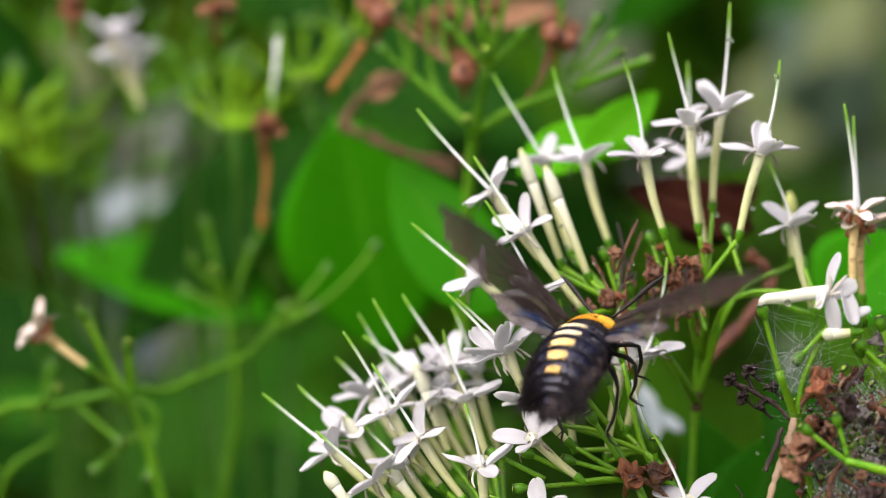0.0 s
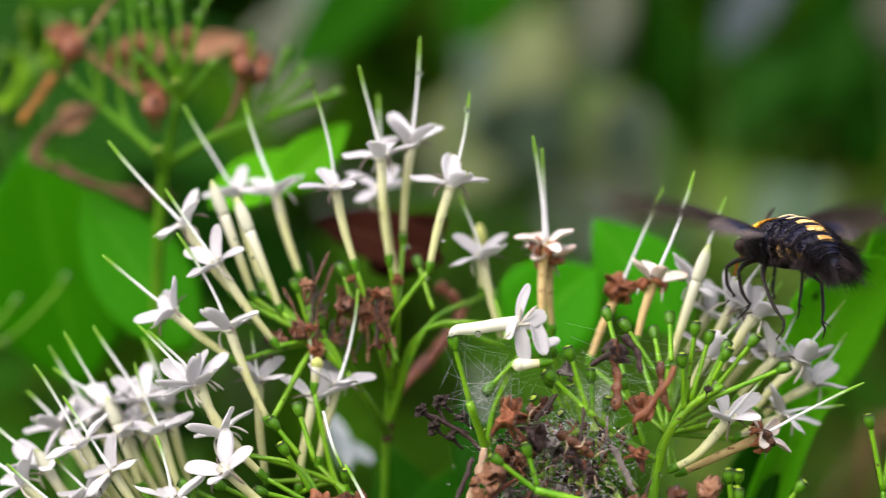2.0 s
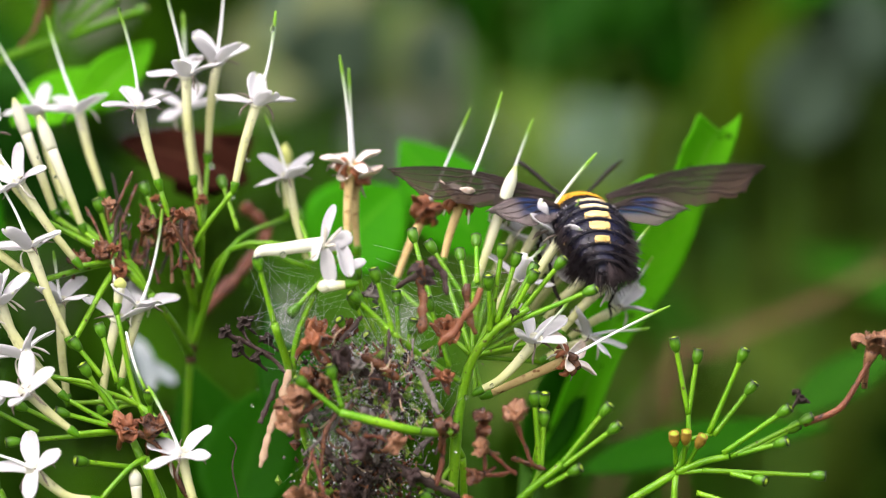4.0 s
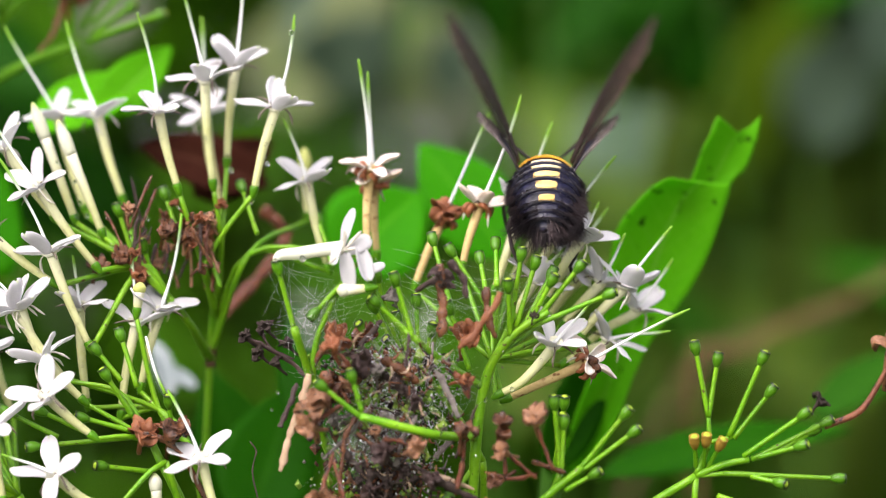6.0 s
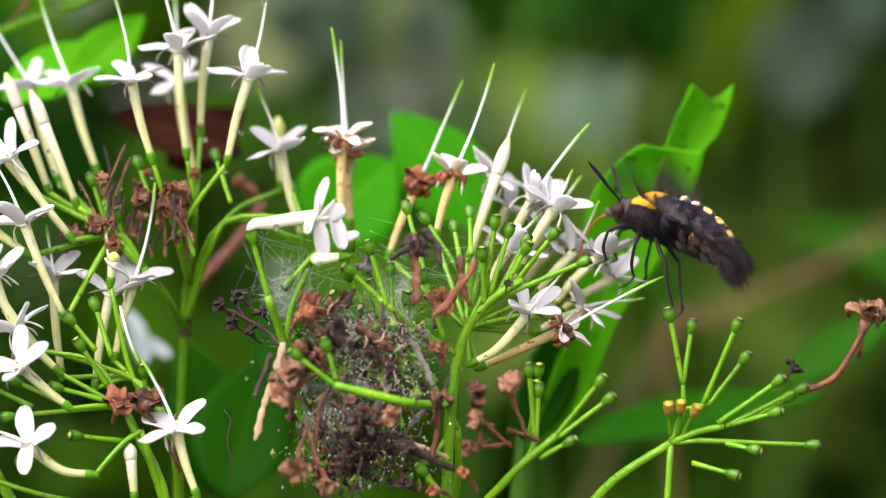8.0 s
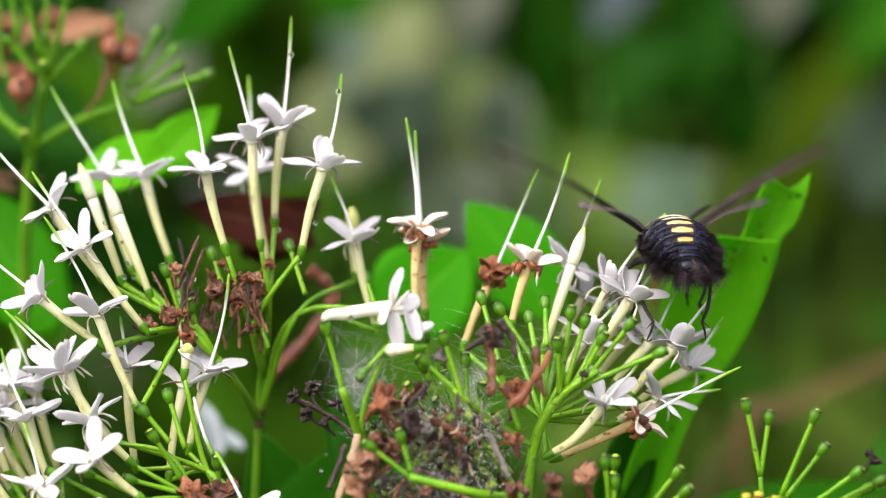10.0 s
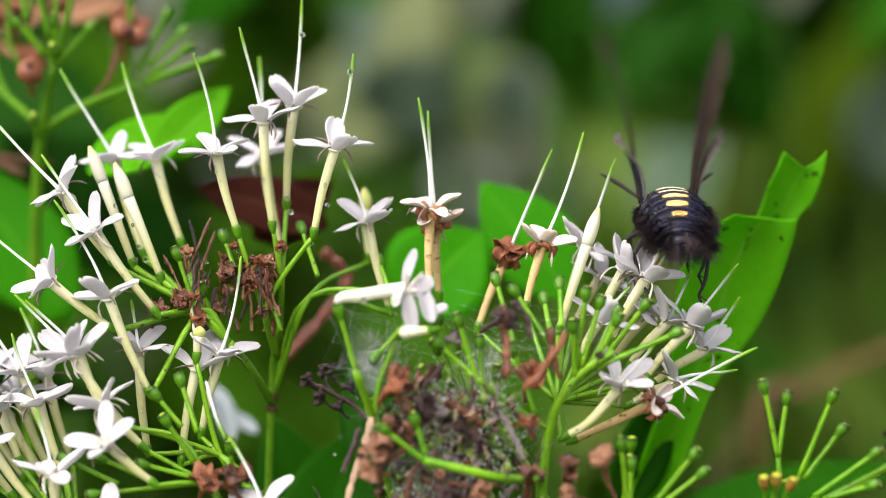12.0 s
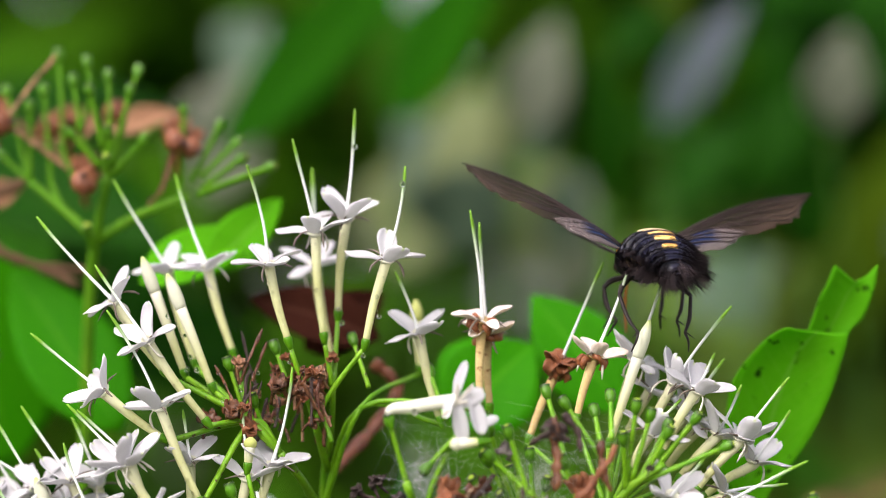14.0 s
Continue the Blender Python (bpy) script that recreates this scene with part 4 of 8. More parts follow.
# ---- flowers beyond the web ----
flower((-0.9, 8, 1000.1), (2.3, 8, 1011), (9.1, 8, 1029.6), turn=10, old=True)
flower((-9, 14, 996.7), (-3.8, 14, 1009.2), (3.9, 14, 1027), turn=45, old=True, petals=0)
flower((5.9, 13, 1000.1), (9.2, 13, 1010.2), (14.5, 13, 1025.3), turn=20)
flower((10.1, 9, 996.3), (15.4, 9, 1006.3), (25.2, 9, 1019.4), turn=50, open_to=(0.5, -0.15, 0.85))
flower((12.9, 5, 994.4), (19, 5, 1005), (22.2, 5, 1011.5), turn=15, open_to=(0.5, -0.15, 0.85))
flower((15.8, 9, 990.1), (22.7, 9, 998), (26.8, 9, 1006.3), turn=35, open_to=(0.5, -0.15, 0.85))
flower((18.6, 7, 988.2), (26.4, 7, 997.1), (34.6, 7, 1007.5), turn=5, open_to=(0.5, -0.15, 0.85))
flower((15.9, 10, 983.9), (24, 10, 988.2), (34.5, 10, 989.8), turn=25, open_to=(0.5, -0.15, 0.85))
flower((4.8, -5, 979.1), (14.4, -5, 987.8), (20.3, -5, 994.5), turn=40, bend=0.28, open_to=(0.25, -0.5, 0.8))
flower((6.2, -2, 978.4), (20.2, -2, 984.8), (37.1, -2, 993.7), turn=15, old=True, bend=0.05)
flower((7.2, 6, 990.6), (11.5, 6, 998.2), (16.7, 6, 1003.9), turn=70)
flower((11.1, 13, 992.4), (17.4, 13, 1001.1), (24.1, 13, 1010.7), turn=25, open_to=(0.5, -0.15, 0.85))
flower((13.6, 16, 991.4), (20.8, 16, 1000.1), None, turn=60, open_to=(0.5, -0.15, 0.85))
flower((19.8, 13, 987.1), (28.9, 13, 993.4), (35.1, 13, 1002), turn=50, open_to=(0.5, -0.15, 0.85))
flower((7.3, 16, 997.2), (11.7, 16, 1005.4), None, turn=33, open_to=(0.5, -0.15, 0.85))
dry_flower((-3.7, 13, 1009.5), 5.5, DRY_RED, up=(0.3, -0.4, 0.9))
bud((4.5, 6.0, 996.0), (11.5, 6.0, 1017.0))
fallen_flower((-30.5, -13, 999.6), (-20.8, -13, 1003.5), [((-20.2, -13.3, 1004.2), (-18.3, -13.6, 1009.6), (-0.5, -0.8, 0.2), 0.62), ((-19.6, -13, 1003.2), (-15.9, -13.6, 1004.9), (0.1, -0.9, 0.3), 0.95), ((-17.6, -13.5, 1003.9), (-16.4, -13.2, 998.2), (0.4, -0.9, 0.3), 0.75), ((-19.9, -13.6, 1002.9), (-18.9, -13.4, 997.2), (-0.3, -0.9, 0.1), 0.85), ((-20.6, -14.1, 1004.0), (-21.6, -14.4, 1000.9), (-0.4, -0.9, 0.1), 0.5), ((-17.0, -13, 999.4), (-13.7, -13.4, 1000.9), (0.1, -0.9, 0.4), 0.55)], 'white flower lying on its side, tube level, caught in cobweb')
bud((-15.1, -13, 997.1), (-21.2, -13, 996.5))

st = stalk('flower_stalk', 'green flower stalk with many bare cups beside a webbed nest')
stem(st, [(0.6, 4, 918.7), (1, -4, 959), (2.9, -6, 980.6), (7.5, -8, 989), (13.5, -9, 993.2)], 1.4, 0.7)
stem(st, [(4.3, -1, 985.1), (-0.9, 8, 1000.1)], 0.605, 0.495, name='pedicel')
stem(st, [(4.3, -1, 985.1), (-9, 14, 996.7)], 0.605, 0.495, name='pedicel')
stem(st, [(4.3, -1, 985.1), (5.9, 13, 1000.1)], 0.605, 0.495, name='pedicel')
stem(st, [(4.3, -1, 985.1), (10.1, 9, 996.3)], 0.605, 0.495, name='pedicel')
stem(st, [(4.3, -1, 985.1), (12.9, 5, 994.4)], 0.605, 0.495, name='pedicel')
stem(st, [(4.3, -1, 985.1), (15.8, 9, 990.1)], 0.605, 0.495, name='pedicel')
stem(st, [(4.3, -1, 985.1), (18.6, 7, 988.2)], 0.605, 0.495, name='pedicel')
stem(st, [(4.3, -1, 985.1), (15.9, 10, 983.9)], 0.605, 0.495, name='pedicel')
stem(st, [(4.3, -1, 985.1), (4.8, -5, 979.1)], 0.605, 0.495, name='pedicel')
stem(st, [(4.3, -1, 985.1), (6.2, -2, 978.4)], 0.605, 0.495, name='pedicel')
stem(st, [(4.3, -1, 985.1), (7.2, 6, 990.6)], 0.605, 0.495, name='pedicel')
stem(st, [(4.3, -1, 985.1), (11.1, 13, 992.4)], 0.605, 0.495, name='pedicel')
stem(st, [(4.3, -1, 985.1), (13.6, 16, 991.4)], 0.605, 0.495, name='pedicel')
stem(st, [(4.3, -1, 985.1), (19.8, 13, 987.1)], 0.605, 0.495, name='pedicel')
stem(st, [(4.3, -1, 985.1), (7.3, 16, 997.2)], 0.605, 0.495, name='pedicel')
stem(st, [(4.3, -1, 985.1), (4.5, 6.0, 996.0)], 0.605, 0.495, name='pedicel')
knob(st, (-5.8, -4, 1005.7), (-2.2, -8, 992.7), 0.5, 0)
knob(st, (-3, -6, 1003.8), (4.3, -8, 992.7), 0.5, 0)
knob(st, (4.8, -2, 1004.8), (5, -8, 997.3), 0.5, 0)
knob(st, (2.1, -3, 1002.4), (3.2, -8, 996.4), 0.5, 0)
knob(st, (9.1, -9, 1003.3), (7.2, -8, 990.4), 0.5, 0)
knob(st, (11.5, -8, 1001.9), (8.2, -8, 990.8), 0.5, 0)
knob(st, (14.4, -10, 999), (9.8, -8, 990.4), 0.5, 0)
knob(st, (19, -10, 1001.2), (10.3, -8, 990.4), 0.5, 0)
knob(st, (24.1, -11, 996.4), (10.8, -8, 990.8), 0.5, 0)
knob(st, (6.8, -10, 998.1), (7.2, -8, 989), 0.5, 0)
knob(st, (14.4, -4, 1000.1), (8.9, -8, 989.9), 0.5, 0)
knob(st, (-3.1, -9, 994.5), (0.6, -8, 983.4), 0.5, 0)
stem(st, [(1.5, -7, 972.6), (-4.1, -15, 973.1), (-9.6, -17.5, 974.4), (-17.2, -18, 976.3)], 1.0, 0.9)
knob(st, (-18.7, -18.5, 983.5), (-16.8, -18, 977), 0.5, 0)
knob(st, (-24, -19, 981.7), (-16.9, -18, 976.1), 0.5, 0)
knob(st, (-31, -13, 1001), (-28.2, -11, 990.4), 0.5, 0)
knob(st, (-11.9, -12, 999.2), (-8.7, -11, 989), 0.5, 0)
knob(st, (-15.5, -13, 995.3), (-8.7, -11, 989), 0.5, 0)
knob(st, (-15.9, -10, 999), (-13.3, -11, 992.7), 0.5, 0)
knob(st, (-25.5, -10, 992.2), (-20.7, -11, 997.3), 0.5, 0)
stem(st, [(-28.1, -13, 990.4), (-25.4, -8, 981.5), (-22.8, -2, 970.1), (-7.9, 2, 947.3)], 0.9, 1.3)
stem(st, [(-8.7, -12, 989), (-4.1, -9, 985.3), (2.9, -6, 980.6)], 0.7, 0.8)
stem(st, [(-13.3, -10, 992.7), (-8.7, -12, 989)], 0.6, 0.6)
stem(st, [(-20.7, -10, 997.3), (-24.4, -9, 989), (-25.4, -8, 981.5)], 0.6, 0.8)
stem(st, [(-20.7, -10, 997.3), (-17.9, -11, 1001)], 0.5, 0.5)
knob(st, (14.3, -14, 979.2), (15.3, -13, 967), 0.5, 0)
knob(st, (16, -13, 976), (15.5, -13, 967), 0.5, 0)
knob(st, (26.4, -15, 977.4), (18.5, -13, 967.5), 0.5, 0)
knob(st, (27.9, -15, 974.3), (18.5, -13, 967), 0.5, 0)
knob(st, (21.6, -15, 967.3), (16.2, -13, 964.2), 0.5, 0)
knob(st, (-3.6, -14, 962.9), (0.6, -13, 957.8), 0.5, 0)
stem(st, [(18.9, -14, 968), (10.7, -12, 960.5), (4.3, -6, 949.9), (0.6, 4, 918.7)], 0.8, 1.2)
stem(st, [(15.4, -13, 967), (13.5, -12, 962.3)], 0.7, 0.8)

# ---- bare stalk at the right-hand side of the shrub ----

st = stalk('bare_flower_stalk', 'green forked stalk with empty cups, one dried flower remaining')
stem(st, [(15.7, 2, 919), (20.2, -3, 946.8), (27.1, -6, 958.7), (37.8, -8, 966.3)], 1.3, 0.85)
stem(st, [(37.8, -8, 966.3), (40, -8, 971.8)], 0.8, 0.6)
stem(st, [(37.8, -8, 966.3), (42.2, -9, 968.2), (46.4, -9, 969.1)], 0.8, 0.7)
stem(st, [(37.8, -8, 966.3), (36.7, -8, 951.9), (34.1, -5, 938.6)], 0.7, 0.9)
knob(st, (37.4, -9, 988.1), (39.8, -8, 976), 0.5, 0)
knob(st, (41.4, -8, 986.2), (39.8, -8, 976), 0.5, 0)
knob(st, (48.8, -10, 986.4), (43.2, -8, 972.8), 0.5, 0)
knob(st, (50.4, -9, 980.9), (44, -8, 972.5), 0.5, 0)
knob(st, (55.8, -12, 977.1), (45.5, -9, 969.6), 0.5, 0)
knob(st, (59.7, -10, 975.6), (46.8, -9, 969.1), 0.5, 0)
knob(st, (61.8, -9, 966), (42.2, -9, 966.8), 0.5, 0)
knob(st, (55.4, -12, 971.7), (47.8, -9, 969.4), 0.5, 0)
knob(st, (51.9, -12, 965.3), (46.8, -9, 966.3), 0.5, 0)
knob(st, (48.4, -12, 961.2), (41.3, -9, 963.1), 0.5, 0)
knob(st, (57.9, -5, 974), (50.6, -8, 970), 0.5, 0)
knob(st, (37.3, -11, 972.6), (37.8, -8, 967.7), 0.45, 0, old=True)
knob(st, (39.3, -11, 972.9), (39, -8, 967.7), 0.45, 0, old=True)
knob(st, (41.9, -11, 972.2), (39.5, -8, 967.2), 0.45, 0, old=True)
stem(st, [(40, -8, 971.8), (39.8, -8, 976)], 0.6, 0.5)
stem(st, [(40, -8, 971.8), (43.7, -8, 972.7)], 0.6, 0.5)
stem(st, [(37.8, -8, 966.3), (42.7, -9, 966.8)], 0.6, 0.5)
stem(st, [(58.6, -10, 974.6), (64.3, -10, 977), (67.5, -10, 981.6), (69.4, -10, 985.3)], 0.75, 0.6, RED_TWIG, name='dry_tube')
dry_flower((69.7, -10, 986.2), 6.5, DRY_PALE, up=(0.1, -0.4, 1), parent=st)
# small black speck by a cup, built with the dried-flower shape
dry_flower((57.7, -12, 978.7), 2.6, FRASS, up=(0.6, -0.2, 1), parent=st)

# ---- the webbed nest: dried flowers, droppings and cobweb ----
nest = thing('webbed_nest', 'clump of dead brown flowers and black droppings bound in cobweb', 'insect nest', (-11.5, -6, 974))
dry_flower((-22, -11, 988.1), 5.6, DRY_RED, up=(0.48, -0.5, 0.67))
dry_flower((-17, -8.5, 989), 4.0, DRY, up=(0.48, -0.5, 0.88))
dry_flower((-24.2, -15.8, 977.2), 6.4, DRY_PALE, up=(-0.07, -0.5, 0.91))
dry_flower((-19.8, -8.1, 961.2), 5.6, DRY, up=(0.74, -0.5, -0.14))
dry_flower((0.1, -8.3, 989), 5.6, DRY_RED, up=(0.08, -0.5, 0.48))
dry_flower((-4.5, -14.4, 998.3), 4.8, DRY_DARK, up=(0.88, -0.5, 0.51))
dry_flower((-11.5, -8.3, 983.4), 4.8, DRY_DARK, up=(0.79, -0.5, -0.12))
dry_flower((-20.6, -13.1, 980.8), 5.6, DRY, up=(-0.67, -0.5, -0.37))
dry_flower((-13.2, -15.5, 969.9), 4.8, DRY_DARK, up=(-0.40, -0.5, 0.36))
dry_flower((-17.7, -16, 985.5), 4.8, DRY_DARK, up=(0.36, -0.5, -0.06))
dry_flower((-0.4, -13.5, 981.7), 3.2, DRY_RED, up=(0.64, -0.5, 0.17))
dry_flower((-5.9, -15.5, 966.2), 4.0, DRY_DARK, up=(0.95, -0.5, -0.56))
dry_flower((-15.1, -10, 964.1), 5.6, DRY_DARK, up=(0.69, -0.5, -0.57))
twig([(-4.5, -15, 1001), (-4, -15, 994.6), (-4.2, -15, 989.1)], 0.825, DRY, 'curled brown remnant of a dead flower')
twig([(-2.9, -15, 1001.5), (-0.8, -15, 999.2), (0.1, -15, 995.5)], 0.675, DRY_DARK, 'curled brown remnant of a dead flower')
twig([(5.6, -16, 996.4), (1.9, -16, 990.5), (-1.3, -16, 987.3)], 0.75, DRY_RED, 'curled brown remnant of a dead flower')
twig([(3.3, -14, 997.3), (3.5, -14, 992.8), (4.7, -14, 989.1)], 0.75, DRY, 'curled brown remnant of a dead flower')
twig([(-14.3, -13, 983.7), (-10.9, -13, 981), (-7.7, -13, 978.8)], 0.975, DRY_DARK, 'rolled olive-brown dead petal in the nest')
twig([(-16.9, -15, 977.2), (-19.6, -15, 972.6), (-20.5, -15, 963.4)], 0.45, DRY, 'curled brown remnant of a dead flower')
twig([(-25.7, -11, 983), (-27.1, -11, 977.9), (-29, -11, 972.4), (-30.3, -11, 966.9)], 0.75, BRACT, 'pale dry split stem in the nest')
twig([(-33.9, -8, 961.1), (-35.1, -8, 966.7), (-34.5, -8, 970), (-35.6, -8, 971.8)], 0.15, DRY_DARK, 'fine curled dry tendril')
# ant-like black dot on the stalk; the dried-flower shape stands in
dry_flower((11, -12, 992.4), 1.6, FRASS, up=(0.2, -0.5, 1))
twig([(-7.7, -14, 967.5), (-2.2, -14, 965.7), (1.5, -14, 964.3)], 0.45, BRACT, 'pale dry split stem in the nest')
twig([(-0.4, -15, 972.1), (-0.8, -15, 967.1), (-1.7, -15, 963.4)], 0.525, DRY, 'curled brown remnant of a dead flower')
twig([(-17.8, -15, 973.5), (-13.2, -15, 970.3), (-9.5, -15, 969.9)], 0.375, DRY, 'curled brown remnant of a dead flower')
twig([(10.7, -14, 968.9), (16.2, -14, 967.1)], 0.45, DRY, 'curled brown remnant of a dead flower')
twig([(-53.1, -9, 972.8), (-49.4, -9, 971.9), (-46.2, -9, 968.6), (-42, -9, 961.2)], 0.6, DRY, 'curled brown remnant of a dead flower')
twig([(20.2, -4, 985.6), (21.6, -4, 983.8), (20.6, -4, 982.2)], 0.75, DRY, 'curled brown remnant of a dead flower')
crumbs((-13.3, -8, 976))
dry_flower((-47.8, -8, 972.7), 6, DRY, up=(0.2, -0.6, 0.6))
dry_flower((-52.7, -8, 972.7), 5, DRY_RED, up=(0.2, -0.6, 0.6))
dry_flower((-62.1, 6, 1000.1), 3.8, DRY, up=(0.2, -0.6, 0.6))
dry_flower((-55.4, 6, 998.7), 3.6, DRY_RED, up=(0.2, -0.6, 0.6))
dry_flower((-50.7, 6, 1005.8), 3.8, DRY, up=(0.2, -0.6, 0.6))
dry_flower((-58.3, 6, 1002), 3.6, DRY, up=(0.2, -0.6, 0.6))
dry_flower((-36.2, -6, 988.9), 2.6, FRASS, up=(-0.6, -0.4, 0.6))
dry_flower((-32.9, -6, 990.3), 2.6, FRASS, up=(-0.6, -0.4, 0.6))
dry_flower((-33.9, -6, 986.1), 2.6, FRASS, up=(-0.6, -0.4, 0.6))
dry_flower((-29.2, -6, 987.5), 2.6, FRASS, up=(-0.6, -0.4, 0.6))
dry_flower((-31.1, -6, 984.3), 2.6, FRASS, up=(-0.6, -0.4, 0.6))
twig([(-36.7, -6, 988.9), (-32.9, -6, 987.1), (-28.3, -6, 984.3), (-25, -6, 980.6)], 0.45, DRY_DARK, 'black dead twig beside the nest')
twig([(-33.9, -6, 990.8), (-32.5, -6, 987.1), (-28.3, -6, 985.2)], 0.375, DRY_DARK, 'black dead twig beside the nest')


def silk(corners, seed, label="thin torn sheet of grey-white silk"):
    """A sagging sheet of web between four corners (mm)."""
    r = random.Random(seed)
    a, b, c, d = (V(q) for q in corners)
    rows = []
    for i in range(11):
        u = i / 10
        rows.append([a.lerp(b, j / 10).lerp(d.lerp(c, j / 10), u) + V(0.5 * noise.noise(V(u * 4, j * 0.4, seed)), 1.6 * noise.noise(V(u * 3, j * 0.3, seed + 5)) + 1.2 * math.sin(math.pi * u), -0.8 * math.sin(math.pi * j / 10)) for j in range(11)])
    v, f = sheet_data(rows, 0.02)
    weft = [math.sin(math.pi * i / 10) * math.sin(math.pi * j / 10) for i in range(11) for j in range(11)]
    ob = part("silk_sheet", mesh_of("silk_sheet", v, f, SILK, weft + weft), nest, label)
    ob.matrix_basis = Matrix.Translation(-nest.location)


def fibres(centre, count, seed):
    """Fine curled shreds of dead flowers, dark and pale, in one tangle for each tone."""
    r = random.Random(seed)
    c = V(centre)
    for name, material, share, thick in (("dark_shred", FRASS, 0.24, 0.16), ("grey_shred", DRY_GREY, 0.22, 0.14), ("brown_shred", DRY, 0.22, 0.18), ("pale_shred", BRACT, 0.16, 0.12), ("red_shred", DRY_RED, 0.10, 0.2)):
        verts, faces, along = [], [], []
        for _ in range(round(count * share)):
            q = c + V(max(-9, min(9, r.gauss(0, 5.0))), r.uniform(-7, 4), r.uniform(-1, 1) * 13 - 2)
            d = V(r.uniform(-1, 1), r.uniform(-0.5, 0.5), r.uniform(-1, 1)).normalized() * r.uniform(1.2, 4.5)
            bow = V(r.uniform(-1, 1), r.uniform(-1, 0), r.uniform(-1, 1)) * 0.9
            v, f, al = sweep_data([q, q + d * 0.5 + bow, q + d], [thick * 0.6, thick * r.uniform(0.8, 1.6), thick * 0.3], 5, 3, 0.4, 0.4)
            k = len(verts)
            verts += v
            faces += [tuple(i + k for i in p) for p in f]
            along += al
        ob = part(name, mesh_of(name, verts, faces, material, along), nest, "fine dry shreds tangled in the web")
        ob.matrix_basis = Matrix.Translation(-nest.location)
        tagged(ob, kind="stuff")


dry_flower((-8.2, -18, 971.2), 3.6, DRY_PALE, up=(0.5, -0.7, 0.4))
twig([(-13.5, -16, 972.6), (-10.7, -16.5, 972.2), (-8.2, -17.5, 971.2)], 0.4, RED_TWIG, 'dry brown pedicel of a dead flower')
dry_flower((-0.3, -18, 973.6), 4.2, DRY, up=(0.1, -0.4, 1))
twig([(-1.4, -16, 964.5), (-0.4, -16.5, 969.4), (-0.3, -17.5, 973.5)], 0.4, RED_TWIG, 'dry brown pedicel of a dead flower')
dry_flower((11.4, -18, 975.6), 4.4, DRY_PALE, up=(-0.2, -0.7, 0.7))
twig([(14.2, -16, 967.7), (12.3, -16.8, 972.1), (11.4, -17.5, 975.6)], 0.4, RED_TWIG, 'dry brown pedicel of a dead flower')
dry_flower((5.9, -18, 974.2), 4.6, DRY, up=(0.1, -0.6, 0.8))
twig([(6.4, -16, 966.3), (6.3, -16.3, 969.9), (5.9, -17.5, 974.2)], 0.4, RED_TWIG, 'dry brown pedicel of a dead flower')
dry_flower((6.4, -18, 970.6), 3.6, DRY_PALE, up=(-0.6, -0.7, 0.2))
twig([(11.4, -16, 966.2), (8.9, -17.0, 968.4), (6.4, -17.5, 970.5)], 0.4, RED_TWIG, 'dry brown pedicel of a dead flower')
dry_flower((5.3, -18, 966.5), 3.8, DRY, up=(-0.7, -0.6, -0.3))
twig([(11.4, -16, 966.8), (8.4, -17.2, 966.3), (5.3, -17.5, 966.4)], 0.4, RED_TWIG, 'dry brown pedicel of a dead flower')
dry_flower((-25.1, -18, 974.7), 4.2, DRY_PALE, up=(-0.6, -0.7, 0.1))
twig([(-18.8, -16, 978.7), (-22.2, -16.3, 976.9), (-25.1, -17.5, 974.6)], 0.4, RED_TWIG, 'dry brown pedicel of a dead flower')
dry_flower((-23.2, -18, 962.8), 4.6, DRY_PALE, up=(0, -0.8, -0.5))
twig([(-21.5, -16, 970.5), (-22.7, -16.5, 966.3), (-23.3, -17.5, 962.8)], 0.4, RED_TWIG, 'dry brown pedicel of a dead flower')
dry_flower((-18.7, -18, 960.5), 4.0, DRY_PALE, up=(0.2, -0.8, -0.5))
twig([(-21.5, -16, 969.1), (-20.0, -17.1, 964.3), (-18.7, -17.5, 960.5)], 0.4, RED_TWIG, 'dry brown pedicel of a dead flower')
dry_flower((-21.4, -18, 987.4), 3.8, RUSSET, up=(-0.3, -0.7, 0.8))
twig([(-17.4, -16, 981.9), (-19.0, -17.0, 984.4), (-21.4, -17.5, 987.4)], 0.4, RED_TWIG, 'dry brown pedicel of a dead flower')
dry_flower((3.6, -18, 962.1), 2.0, RUSSET, up=(0.3, -0.8, 0.2))
twig([(5.9, -16, 959.0), (5.2, -16.4, 960.3), (3.6, -17.5, 962.0)], 0.4, RED_TWIG, 'dry brown pedicel of a dead flower')
dry_flower((-1.4, -18, 959.3), 2.2, RUSSET, up=(0.2, -0.8, 0.2))
twig([(1.8, -16, 957.9), (0.7, -16.7, 958.8), (-1.4, -17.5, 959.3)], 0.4, RED_TWIG, 'dry brown pedicel of a dead flower')
twig([(-7.3, -15, 966.6), (-2.7, -15, 964.8), (2.4, -15, 962.4)], 0.8, FRASS, 'black rotted stalk in the nest')
twig([(-13.7, -15, 985.5), (-10.5, -15, 983.7), (-7.8, -15, 981.7)], 0.85, DRY, 'rolled olive-brown dead petal in the nest')
twig([(-2.1, -13, 983.3), (-0.7, -13, 981.8), (0.5, -13, 979.0)], 0.6, RED_TWIG, 'red-brown dead petal in the nest')
twig([(-14.7, -14, 958.0), (-13.5, -14, 961.6), (-12.8, -14, 965.3)], 0.28, FRASS, 'black rotted flower sprig in the nest')
dry_flower((-12.8, -14, 965.3), 1.7, FRASS, up=(0.1, -0.6, 0.6))
twig([(-12.8, -14, 965.3), (-14.4, -14, 966.7), (-16.5, -14, 968.1)], 0.28, FRASS, 'black rotted flower sprig in the nest')
dry_flower((-16.5, -14, 968.1), 1.7, FRASS, up=(0.1, -0.6, 0.6))
